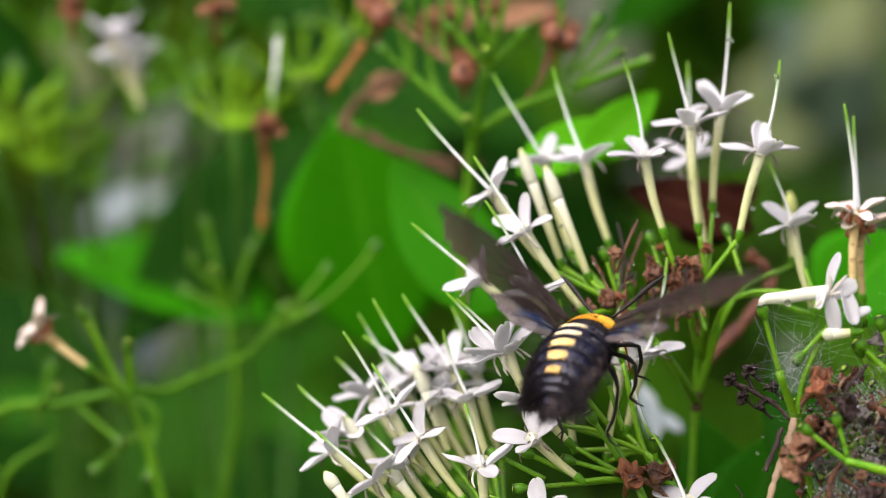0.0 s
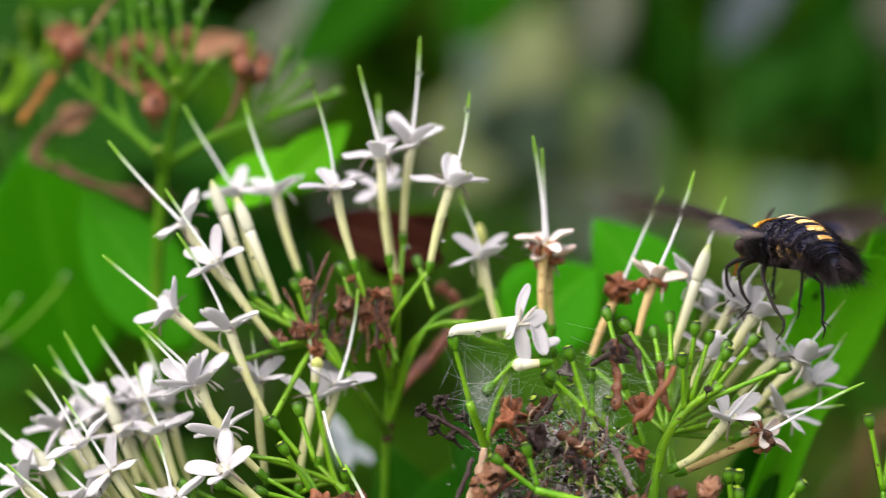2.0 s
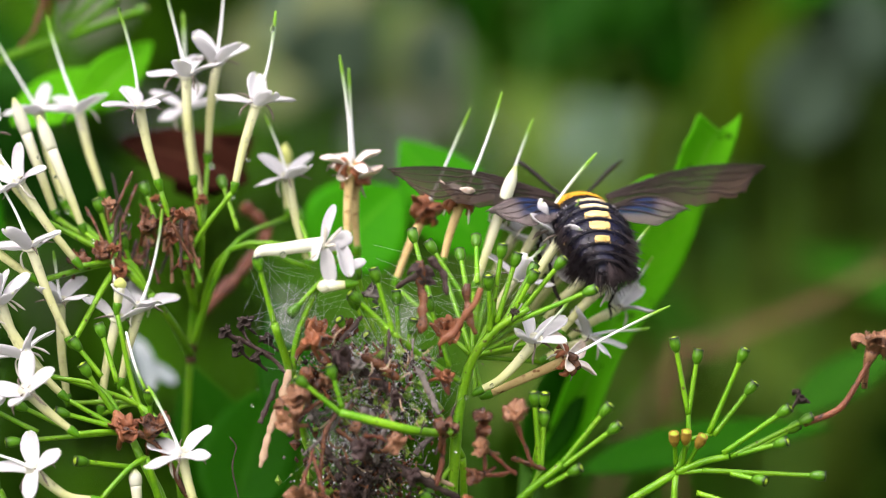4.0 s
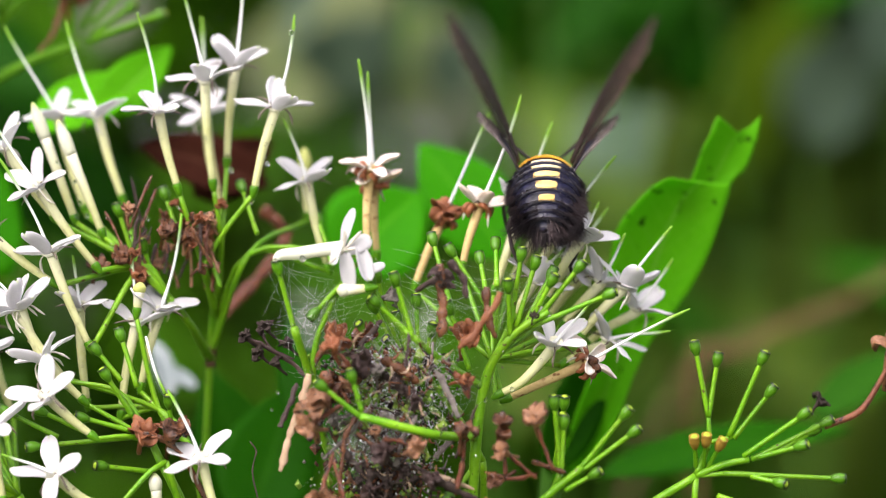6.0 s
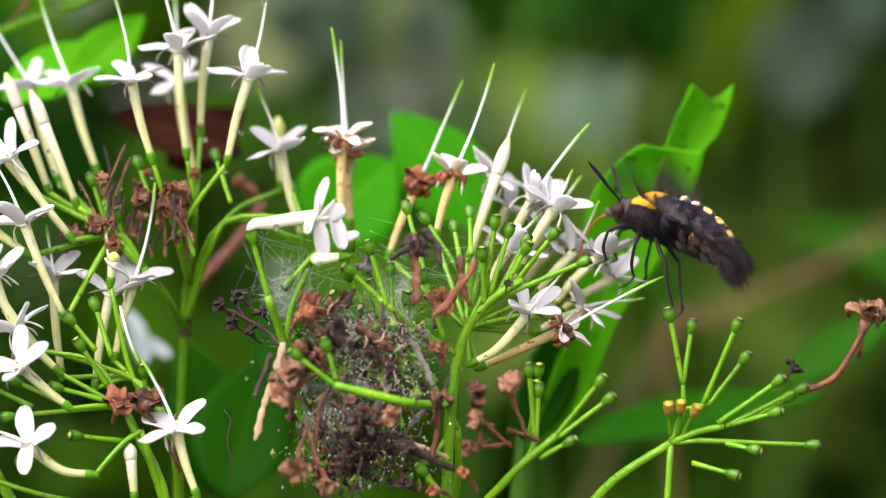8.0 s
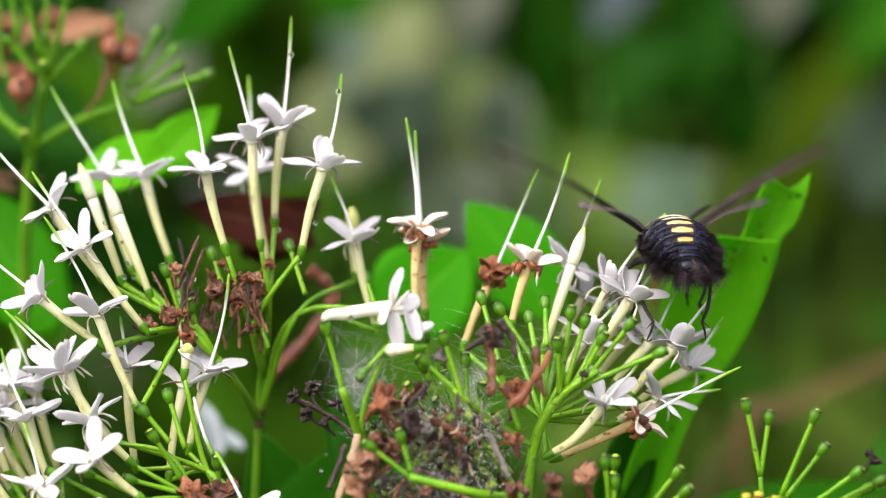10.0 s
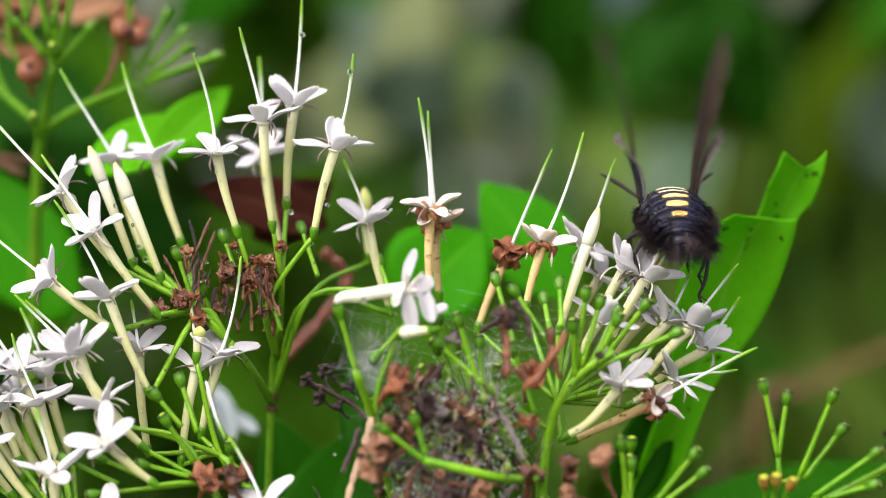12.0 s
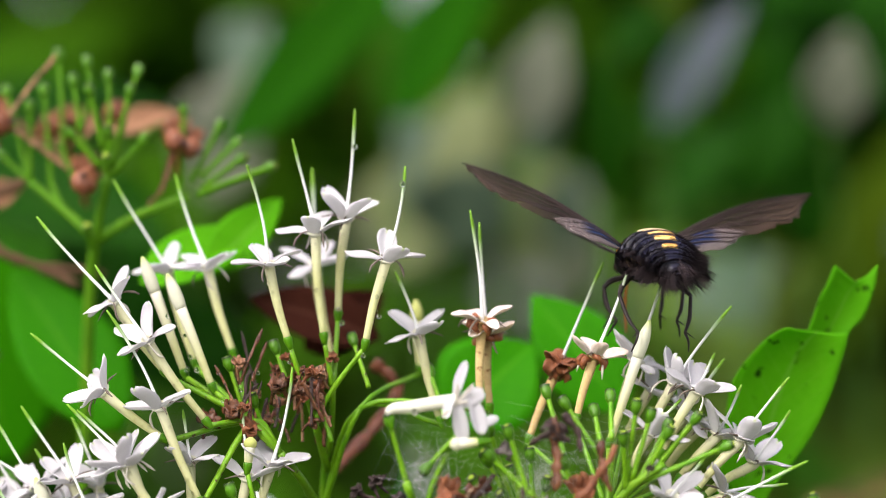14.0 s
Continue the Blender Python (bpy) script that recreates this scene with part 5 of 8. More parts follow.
twig([(-12.8, -14, 964.4), (-11.1, -14, 965.8), (-9.9, -14, 967.1)], 0.28, FRASS, 'black rotted flower sprig in the nest')
dry_flower((-9.9, -14, 967.1), 1.7, FRASS, up=(0.1, -0.6, 0.6))
twig([(-13.3, -14, 962.6), (-15.1, -14, 963.9), (-17.4, -14, 965.3)], 0.28, FRASS, 'black rotted flower sprig in the nest')
dry_flower((-17.4, -14, 965.3), 1.7, FRASS, up=(0.1, -0.6, 0.6))
twig([(-12.8, -14, 965.3), (-12.8, -14, 966.9), (-13.2, -14, 968.5)], 0.28, FRASS, 'black rotted flower sprig in the nest')
dry_flower((-13.2, -14, 968.5), 1.7, FRASS, up=(0.1, -0.6, 0.6))
twig([(-11.9, -14, 965.3), (-9.8, -14, 965.5), (-8.3, -14, 965.8)], 0.28, FRASS, 'black rotted flower sprig in the nest')
dry_flower((-8.3, -14, 965.8), 1.7, FRASS, up=(0.1, -0.6, 0.6))

st = stalk('flower_stalk', 'green flower stalk overgrown by the web, its cups empty')
stem(st, [(1.9, 12, 953.7), (3.0, 6, 961.3), (2.8, 2, 968.1)], 1.0, 0.8)
stem(st, [(2.8, 2, 968.1), (-0.9, 0, 974.8), (-7.5, -2, 983.3)], 0.8, 0.6)
knob(st, (-15.1, -6, 999.7), (-10.2, -3, 984.5), 0.5, 0.8)
knob(st, (-11.9, -4, 998.8), (-9.1, -3, 985.4), 0.5, 0.9)
knob(st, (-3.3, -4, 998.3), (-6.0, -3, 985.5), 0.5, 0.2)
knob(st, (-15.7, -4, 994.6), (-10.4, -3, 984.0), 0.5, -0.3)
knob(st, (-11.7, -4, 992.7), (-9.0, -3, 983.8), 0.5, -0.1)
knob(st, (-5.6, -5, 990.9), (-6.8, -3, 982.6), 0.5, -1.0)
knob(st, (-8.4, -3, 995.5), (-7.8, -3, 985.9), 0.5, 0.6)
knob(st, (-17.6, -9, 990.9), (-11.1, -3, 983.4), 0.5, 0.4)
knob(st, (-13.0, -6, 988.6), (-9.4, -3, 983.9), 0.5, -0.5)
knob(st, (-20.6, -2, 985.7), (-12.1, -3, 983.6), 0.5, -0.3)
knob(st, (-22.7, -8, 981.6), (-14.9, -4, 975.0), 0.5, 0.4)
knob(st, (-20.2, -8, 979.8), (-13.1, -4, 975.0), 0.5, 0.4)
knob(st, (16.2, -8, 978.9), (15.4, -4, 967.5), 0.5, 0.4)
knob(st, (15.8, -8, 976.1), (14.5, -4, 966.6), 0.5, 0.4)
knob(st, (-3.2, -8, 962.2), (1.9, -4, 968.4), 0.5, 0.4)
knob(st, (-18.5, -8, 965.9), (-11.2, -4, 972.2), 0.5, 0.4)

fibres((-12.5, -9, 976), 330, 71)
silk([(-30.5, -11, 1000), (-21, -10, 998), (-20, -9, 987), (-31, -9, 986)], 3)
silk([(-12, -4, 999), (-2, -4, 996), (-3, -4, 985), (-12, -4, 986)], 8)
silk([(-24, -9, 978), (-8, -12, 980), (-6, -11, 966), (-25, -9, 964)], 13)
threads('cobweb', [(-31.1, -11, 1000.1), (-29, -11, 992.7), (-25.3, -11, 991.8), (-22.5, -11, 997.3), (-27.1, -11, 987.2), (-31.7, -11, 990.4), (-20.7, -11, 989), (-17, -11, 994.6)], 46, 31, nest, 0.010, 1.4)
threads('cobweb', [(-24.3, -12, 981.7), (-16.9, -12, 985.4), (-9.6, -12, 980.8), (-4, -12, 976.1), (0.6, -12, 981.7), (-2.2, -12, 989), (-7.7, -12, 992.7), (-13.3, -12, 989), (-20.6, -12, 976.1), (-13.3, -12, 970.6), (-5.9, -12, 968.8), (-20.6, -12, 966.9)], 130, 32, nest, 0.008, 2.6)
threads('cobweb', [(-11.5, -8, 999.2), (-5.9, -8, 997.3), (-0.4, -8, 994.5), (4.3, -8, 990.8), (-2.2, -8, 989), (-7.8, -8, 990.8), (8, -8, 997.3), (13.5, -8, 997.3)], 34, 33, nest, 0.010, 1.8)
twig([(-55, 6, 999), (-55, 6, 1003.2), (-55.1, 6, 1007.3)], 0.27, DRY, 'dry brown pedicel among the flower stalks')
twig([(-47, 9, 1001.8), (-47.8, 9, 1005.6), (-48.6, 9, 1009.4)], 0.21, DRY, 'dry brown pedicel among the flower stalks')
twig([(-45.6, 12, 1004), (-45, 12, 1006.8), (-44.3, 12, 1009.6)], 0.46, DRY_DARK, 'dry brown pedicel among the flower stalks')
twig([(-52.3, 15, 994.3), (-52.6, 15, 998.9), (-53, 15, 1003.6)], 0.33, DRY, 'dry brown pedicel among the flower stalks')
twig([(-51.2, 18, 998.8), (-49.6, 18, 1003.1), (-48, 18, 1007.4)], 0.22, DRY_DARK, 'dry brown pedicel among the flower stalks')
twig([(-55.5, 6, 996.2), (-55.3, 6, 999.9), (-55.1, 6, 1003.6)], 0.30, DRY, 'dry brown pedicel among the flower stalks')
twig([(-55.4, 9, 999.8), (-54.4, 9, 1003.5), (-53.4, 9, 1007.2)], 0.23, DRY_DARK, 'dry brown pedicel among the flower stalks')
twig([(-55, 12, 994.4), (-53.9, 12, 999.3), (-52.8, 12, 1004.3)], 0.42, DRY_DARK, 'dry brown pedicel among the flower stalks')
twig([(-56.3, 15, 1001.4), (-57.5, 15, 1006.2), (-58.7, 15, 1011)], 0.46, DRY, 'dry brown pedicel among the flower stalks')
twig([(-54.4, 18, 995.6), (-55, 18, 999.5), (-55.6, 18, 1003.4)], 0.34, DRY, 'dry brown pedicel among the flower stalks')
twig([(-56.7, 6, 1007), (-54.9, 6, 1011.4), (-53, 6, 1015.8)], 0.34, DRY, 'dry brown pedicel among the flower stalks')
twig([(-56.5, 9, 1000.6), (-56.2, 9, 1004.4), (-56, 9, 1008.3)], 0.30, DRY_DARK, 'dry brown pedicel among the flower stalks')
twig([(-55.3, 12, 1007), (-54, 12, 1010.4), (-52.8, 12, 1013.8)], 0.30, DRY, 'dry brown pedicel among the flower stalks')
twig([(-54.7, 15, 1005.4), (-56.1, 15, 1010.5), (-57.4, 15, 1015.6)], 0.33, DRY_DARK, 'dry brown pedicel among the flower stalks')
twig([(-49.3, 18, 998.4), (-47.3, 18, 1003.4), (-45.4, 18, 1008.4)], 0.32, DRY_DARK, 'dry brown pedicel among the flower stalks')
twig([(-44.8, 6, 999.6), (-44.8, 6, 1004.5), (-44.8, 6, 1009.4)], 0.31, DRY_DARK, 'dry brown pedicel among the flower stalks')
dry_flower((-44.9, 4, 1008.1), 2.7, DRY_RED, up=(0.6, -0.4, 0.8))
dry_flower((-47.3, 7, 1005.2), 3.1, DRY, up=(0.7, -0.4, 0.8))
dry_flower((-49.1, 10, 1010.8), 2.2, DRY_RED, up=(-0.9, -0.4, 0.8))
dry_flower((-53.7, 13, 1000.1), 3.4, DRY_PALE, up=(0.5, -0.4, 0.8))
dry_flower((-56.7, 4, 1009.5), 2.8, DRY_PALE, up=(-0.0, -0.4, 0.8))
dry_flower((-45, 7, 1000.1), 2.4, DRY, up=(0.8, -0.4, 0.8))
dry_flower((-49.9, 10, 1006), 2.7, DRY_RED, up=(-0.4, -0.4, 0.8))
dry_flower((-51, 13, 1007.9), 3.0, DRY, up=(-0.2, -0.4, 0.8))
dry_flower((-55.7, 4, 1002.4), 2.2, DRY_RED, up=(0.3, -0.4, 0.8))
dry_flower((-46.3, 7, 1004), 2.2, DRY_RED, up=(0.5, -0.4, 0.8))
twig([(-10.5, -13.5, 979.7), (-10.7, -13.5, 981.5), (-11.3, -13.5, 983.4)], 0.514458, FRASS, 'withered scrap of flower in the nest')
twig([(-5.7, -12.4, 984.7), (-5.6, -12.4, 986.5), (-5.4, -12.4, 988.3)], 0.287843, DRY_GREY, 'withered scrap of flower in the nest')
twig([(-7.7, -8.9, 959.1), (-6.5, -8.9, 961.2), (-5.7, -8.9, 963.2)], 0.401952, DRY_DARK, 'withered scrap of flower in the nest')
twig([(-9.7, -8.9, 975.1), (-12.7, -8.9, 978), (-14.7, -8.9, 980.9)], 0.484595, FRASS, 'withered scrap of flower in the nest')
twig([(-1.2, -13.8, 976), (-2.8, -13.8, 979.8), (-5.1, -13.8, 983.6)], 0.596194, DRY_GREY, 'withered scrap of flower in the nest')
twig([(-10, -14.5, 983.5), (-9.5, -14.5, 986.7), (-9.4, -14.5, 989.9)], 0.329569, DRY_DARK, 'withered scrap of flower in the nest')
twig([(-16.6, -14.5, 961.5), (-15.8, -14.5, 964.6), (-15.8, -14.5, 967.7)], 0.590739, FRASS, 'withered scrap of flower in the nest')
twig([(-5.1, -9.8, 969.1), (-2.9, -9.8, 971.9), (-1, -9.8, 974.6)], 0.523069, DRY_GREY, 'withered scrap of flower in the nest')
twig([(-30.6, -11.2, 974.1), (-29.1, -11.2, 977.7), (-27.6, -11.2, 981.3)], 0.550266, DRY_DARK, 'withered scrap of flower in the nest')
twig([(-10.6, -9.4, 971.4), (-11.6, -9.4, 974.2), (-13.5, -9.4, 977)], 0.489504, FRASS, 'withered scrap of flower in the nest')
twig([(-9, -7.7, 982.9), (-10.1, -7.7, 985.4), (-11.7, -7.7, 987.9)], 0.214973, DRY_GREY, 'withered scrap of flower in the nest')
twig([(-25.8, -10, 972), (-23, -10, 976.3), (-21, -10, 980.5)], 0.467211, DRY_DARK, 'withered scrap of flower in the nest')
twig([(-17.4, -11.9, 987.5), (-15.5, -11.9, 989.7), (-13.8, -11.9, 991.8)], 0.529934, FRASS, 'withered scrap of flower in the nest')
twig([(-11.7, -14.3, 968), (-10.3, -14.3, 972.2), (-8, -14.3, 976.4)], 0.40895, DRY_GREY, 'withered scrap of flower in the nest')
twig([(0.6, -7.4, 979), (-1.4, -7.4, 981.9), (-4, -7.4, 984.8)], 0.282327, DRY_DARK, 'withered scrap of flower in the nest')
twig([(-16.9, -14.8, 966.9), (-18.5, -14.8, 968.9), (-20.2, -14.8, 970.9)], 0.577982, FRASS, 'withered scrap of flower in the nest')
twig([(-6.5, -9.3, 981), (-6.2, -9.3, 983.1), (-4.9, -9.3, 985.3)], 0.357067, DRY_GREY, 'withered scrap of flower in the nest')
twig([(-19.7, -11.9, 970.1), (-21.5, -11.9, 972.4), (-22.7, -11.9, 974.7)], 0.275383, DRY_DARK, 'withered scrap of flower in the nest')
twig([(-1.8, -14.8, 969.4), (-0, -14.8, 973.8), (1.8, -14.8, 978.2)], 0.215707, FRASS, 'withered scrap of flower in the nest')
twig([(-23.3, -13.8, 969.1), (-18.6, -13.8, 973.7), (-15.3, -13.8, 978.3)], 0.276121, DRY_GREY, 'withered scrap of flower in the nest')
dry_flower((-8.3, -14.1, 978.7), 3.1, DRY_DARK, up=(0.1, -0.4, -0.4))
dry_flower((-10.8, -11.1, 967.3), 2.2, FRASS, up=(0.8, -0.4, -0.5))
dry_flower((-15.6, -8.7, 975.7), 3.1, DRY_PALE, up=(-0.7, -0.4, 0.2))
dry_flower((-21.1, -11.6, 975.8), 2.9, DRY_GREY, up=(-0.7, -0.4, -0.3))
dry_flower((-15.4, -14.9, 964.3), 3.1, DRY_DARK, up=(-0.6, -0.4, -0.4))
dry_flower((-10.4, -12.5, 980.5), 2.0, FRASS, up=(-0.4, -0.4, 0.7))
dry_flower((-14.6, -13.4, 973.2), 2.4, DRY_PALE, up=(-0.2, -0.4, 0.5))
dry_flower((-14.3, -14.5, 983.3), 3.2, DRY_GREY, up=(0.0, -0.4, 0.6))
dry_flower((-20.5, -10.5, 980.7), 1.8, DRY_DARK, up=(-0.0, -0.4, -0.3))
dry_flower((-6.4, -8.7, 985), 2.9, FRASS, up=(0.4, -0.4, 0.5))
dry_flower((-19.7, -14.2, 981), 2.3, DRY_PALE, up=(0.9, -0.4, 0.9))
dry_flower((-13, -12.5, 975.4), 2.8, DRY_GREY, up=(0.5, -0.4, 0.5))
dry_flower((-5.4, -11.2, 959.8), 3.3, DRY_DARK, up=(-0.5, -0.4, 0.3))
dry_flower((-14.9, -9.6, 966.3), 3.4, FRASS, up=(-0.5, -0.4, 0.4))
dry_flower((-19.1, -8.9, 965.3), 2.7, DRY_PALE, up=(0.8, -0.4, 0.9))
dry_flower((-12.7, -9.8, 995.5), 3.1, DRY_GREY, up=(0.9, -0.4, 0.3))
drop((-38, 14, 1046.7), 1)
drop((-29.7, 7.2, 1039.9), 1.1)
drop((-55.6, 8, 1043), 0.9)
drop((-44.3, 10, 1022.3), 0.8)
drop((-40.9, 14, 1019.2), 0.9)
drop((-40.2, 14, 1016.9), 1.1)
drop((-34, 7, 1021.1), 0.8)
drop((-33.6, 7, 1017.8), 0.9)
drop((-65.3, 8, 1011.1), 0.9)
drop((-64.2, 8, 1008.9), 1)
drop((-66.1, 11, 1009), 1)
drop((-69.1, 8, 1018), 0.8)
drop((-66.2, 8, 1014.7), 0.7)
drop((-59.6, 6, 1003.9), 0.9)
drop((-36.2, 7, 1011.3), 0.8)
drop((-26.7, -14.3, 1001.7), 1.2)
drop((-31.1, -14, 1001.5), 0.8)
drop((7.5, -7, 980.4), 0.8)
drop((3.3, -7, 978.5), 0.9)
drop((-8.6, -14, 986.3), 0.8)
drop((-13.2, -15, 981.8), 0.7)
drop((-16.9, -15, 980.8), 0.8)
drop((-20.5, -16, 974.5), 0.7)
drop((-11.8, -16, 977.2), 0.8)
drop((-32.1, -4, 976.8), 0.7)
drop((-31.2, -4, 979.6), 0.6)
drop((-53.7, 6, 1008.4), 0.7)
drop((-56.6, 6, 1005.5), 0.7)
drop((-48.5, 6, 1010.3), 0.8)

# ---- leaves and stalks behind ----
bush = thing('flowering_shrub', 'leafy green shrub with broad glossy leaves on brown-green branches', 'shrub', (0, 60, 0))
leaf(bush, (-108.8, 92, 991), (-117, 80, 1037.4), 16.6, (0.1, -1, 0.25), LEAF, fold=0.15, curl=0.06, blunt=1.0)
leaf(bush, (-137.9, 125, 999.6), (-184.4, 125, 1014.2), 11.6, (0.1, -0.7, 0.8), LEAF, fold=0.2, curl=0.15)
folded_blade(bush, [((15.4, 32, 963.1), (18.9, 34, 962.4)), ((18.9, 30.7, 973.5), (25.4, 32.7, 972.3)), ((23, 29.4, 985.3), (30.9, 31.4, 985.2)), ((24.7, 28.1, 997.1), (38.3, 30.1, 995.6)), ((25.6, 26.9, 1005), (42.4, 28.9, 1003.9)), ((28.2, 25.6, 1010.4), (44.5, 27.6, 1009.8)), ((31.4, 24.3, 1013.7), (45.3, 26.3, 1012.9)), ((35.3, 23, 1015.7), (45.7, 25, 1015.2))], LEAF_BRIGHT, sag=2.5)
folded_blade(bush, [((36.9, 29, 1010.3), (45.2, 31, 1011.3)), ((38.8, 28.2, 1014.7), (45.8, 30.2, 1014.5)), ((40.6, 27.5, 1019.6), (48.3, 29.5, 1017.9)), ((42.2, 26.8, 1023.5), (50.2, 28.8, 1022.1)), ((43.8, 26, 1026.6), (51.1, 28, 1027))], LEAF_BRIGHT, sag=2.0, notch=3.0)
leaf(bush, (-22.8, 50, 1000.1), (-8.6, 55, 1014.5), 10, (0, -1, 0.4), LEAF, fold=0.2)
leaf(bush, (7.8, 55, 1002.2), (-8.7, 60, 1023.4), 8, (0, -1, 0.3), LEAF, fold=0.2)
leaf(bush, (-77.9, 42, 1025.1), (-56.5, 50, 1035.5), 6, (0, -0.8, 0.7), LEAF_BRIGHT, fold=0.2)
leaf(bush, (-66.2, 45, 1027.1), (-53.4, 50, 1040.5), 4.5, (0.2, -0.8, 0.4), LEAF_BRIGHT, fold=0.2)
leaf(bush, (-83.4, 60, 998.9), (-105.5, 70, 1029.4), 9, (0, -1, 0.3), LEAF, fold=0.2)
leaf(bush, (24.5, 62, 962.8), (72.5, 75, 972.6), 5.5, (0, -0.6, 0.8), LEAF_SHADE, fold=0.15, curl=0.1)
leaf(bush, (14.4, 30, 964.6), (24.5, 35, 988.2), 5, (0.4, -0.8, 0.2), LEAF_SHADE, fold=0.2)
leaf(bush, (-36, 50, 1015.4), (-59.6, 52, 1023.6), 5, (0, -1, 0.3), LEAF_DEAD, fold=0.3, curl=0.3)
leaf(bush, (-49.4, 52, 1013.4), (-35.3, 56, 1023.7), 5, (0.1, -1, 0.1), LEAF_DEAD, fold=0.3, curl=0.2)
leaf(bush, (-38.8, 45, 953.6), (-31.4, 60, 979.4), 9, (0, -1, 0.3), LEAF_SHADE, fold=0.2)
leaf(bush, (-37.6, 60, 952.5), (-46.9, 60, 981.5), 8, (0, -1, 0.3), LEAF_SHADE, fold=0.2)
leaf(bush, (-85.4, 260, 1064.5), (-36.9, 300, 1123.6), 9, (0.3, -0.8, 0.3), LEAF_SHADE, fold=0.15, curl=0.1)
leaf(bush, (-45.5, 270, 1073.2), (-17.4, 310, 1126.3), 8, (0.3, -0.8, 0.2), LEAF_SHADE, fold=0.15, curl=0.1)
leaf(bush, (66.6, 90, 972), (89.5, 100, 987), 6, (-0.3, -0.6, 0.7), LEAF_MID, fold=0.15)
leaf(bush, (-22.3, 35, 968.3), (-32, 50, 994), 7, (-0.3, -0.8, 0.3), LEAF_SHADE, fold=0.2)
# sky reflection on these two leaves is painted by their pale material
leaf(bush, (-54, 60, 976.8), (-57.6, 66, 987.6), 1.9, (0.3, -0.7, 0.6), LEAF_PALE, fold=0.35, curl=0.2, wave=0.2)
leaf(bush, (-49.7, 62, 978.3), (-56.7, 66, 982.4), 1.5, (0.3, -0.7, 0.6), LEAF_PALE, fold=0.35, curl=0.2, wave=0.2)
stem(bush, [(-20, 90, 0), (-12, 70, 420), (0, 45, 800), (-47, 20, 921.4)], 8, 4, BARK, name='branch')
stem(bush, [(-14, 72, 400), (15, 50, 750), (0.6, 5, 920.5)], 6, 3, BARK, name='branch')
stem(bush, [(-14, 72, 420), (30, 60, 700), (15.7, 3, 919.8)], 5, 3, BARK, name='branch')
stem(bush, [(-14, 72, 430), (-60, 60, 760), (-65.9, 8, 920.7)], 5, 3, BARK, name='branch')
stem(bush, [(0, 48, 790), (-98.7, 75, 953.1), (-105.7, 72, 991.2)], 3, 1.6, STEM_DARK, name='branch')
stem(bush, [(0, 48, 790), (14.1, 36, 954.6), (16, 32, 966.8)], 3, 1.6, STEM_DARK, name='branch')
stem(bush, [(-14, 80, 420), (0, 200, 780), (42.5, 258, 957.5), (90.2, 265, 992), (127.5, 270, 1015.2)], 1.4, 0.6, BARK, name='branch')
stem(bush, [(-14, 80, 420), (70, 215, 760), (50, 203, 962), (62, 200, 982.5), (95, 198, 999), (125, 196, 1013)], 0.8, 0.65, TAN_TWIG, name='branch')
# added leaves paint pale sky gloss and haze, placed by camera direction
pale = thing('pale_patch_shrub', 'added shrub far behind, its pale leaves standing in for light patches', 'shrub', (40, 330, 0))
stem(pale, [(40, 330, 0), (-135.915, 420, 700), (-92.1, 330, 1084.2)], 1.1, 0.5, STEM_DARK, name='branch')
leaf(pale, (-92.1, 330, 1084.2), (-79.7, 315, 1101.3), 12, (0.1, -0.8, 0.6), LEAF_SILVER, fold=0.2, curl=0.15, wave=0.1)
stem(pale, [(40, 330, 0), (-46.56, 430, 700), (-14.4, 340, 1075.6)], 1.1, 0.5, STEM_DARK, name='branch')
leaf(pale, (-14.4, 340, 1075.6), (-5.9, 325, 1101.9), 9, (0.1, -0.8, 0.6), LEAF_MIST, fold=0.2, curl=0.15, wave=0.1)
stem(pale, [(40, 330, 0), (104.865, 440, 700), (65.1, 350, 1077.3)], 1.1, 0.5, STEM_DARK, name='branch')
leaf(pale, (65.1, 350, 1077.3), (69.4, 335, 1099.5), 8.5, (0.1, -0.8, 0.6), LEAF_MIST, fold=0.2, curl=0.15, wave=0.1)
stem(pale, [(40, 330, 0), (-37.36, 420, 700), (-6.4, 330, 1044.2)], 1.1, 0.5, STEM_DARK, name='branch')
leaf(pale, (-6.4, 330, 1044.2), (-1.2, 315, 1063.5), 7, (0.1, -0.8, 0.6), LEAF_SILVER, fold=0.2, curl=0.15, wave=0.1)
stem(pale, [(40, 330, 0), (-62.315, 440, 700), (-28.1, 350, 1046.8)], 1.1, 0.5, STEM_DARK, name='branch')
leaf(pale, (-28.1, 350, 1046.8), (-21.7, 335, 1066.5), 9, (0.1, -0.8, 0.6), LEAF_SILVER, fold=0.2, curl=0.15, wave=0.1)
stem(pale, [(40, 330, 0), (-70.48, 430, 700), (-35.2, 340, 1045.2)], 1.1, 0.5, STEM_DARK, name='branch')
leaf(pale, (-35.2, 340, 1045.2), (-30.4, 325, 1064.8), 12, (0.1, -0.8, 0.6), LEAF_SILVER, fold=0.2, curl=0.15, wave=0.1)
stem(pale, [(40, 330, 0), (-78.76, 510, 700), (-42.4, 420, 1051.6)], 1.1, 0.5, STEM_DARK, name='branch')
leaf(pale, (-42.4, 420, 1051.6), (-32.2, 405, 1082.3), 15, (0.1, -0.8, 0.6), LEAF_HAZE_OLIVE, fold=0.2, curl=0.15, wave=0.1)
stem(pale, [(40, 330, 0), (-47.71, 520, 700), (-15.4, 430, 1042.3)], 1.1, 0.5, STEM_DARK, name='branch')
leaf(pale, (-15.4, 430, 1042.3), (-8.7, 415, 1071.9), 11, (0.1, -0.8, 0.6), LEAF_HAZE_OLIVE, fold=0.2, curl=0.15, wave=0.1)
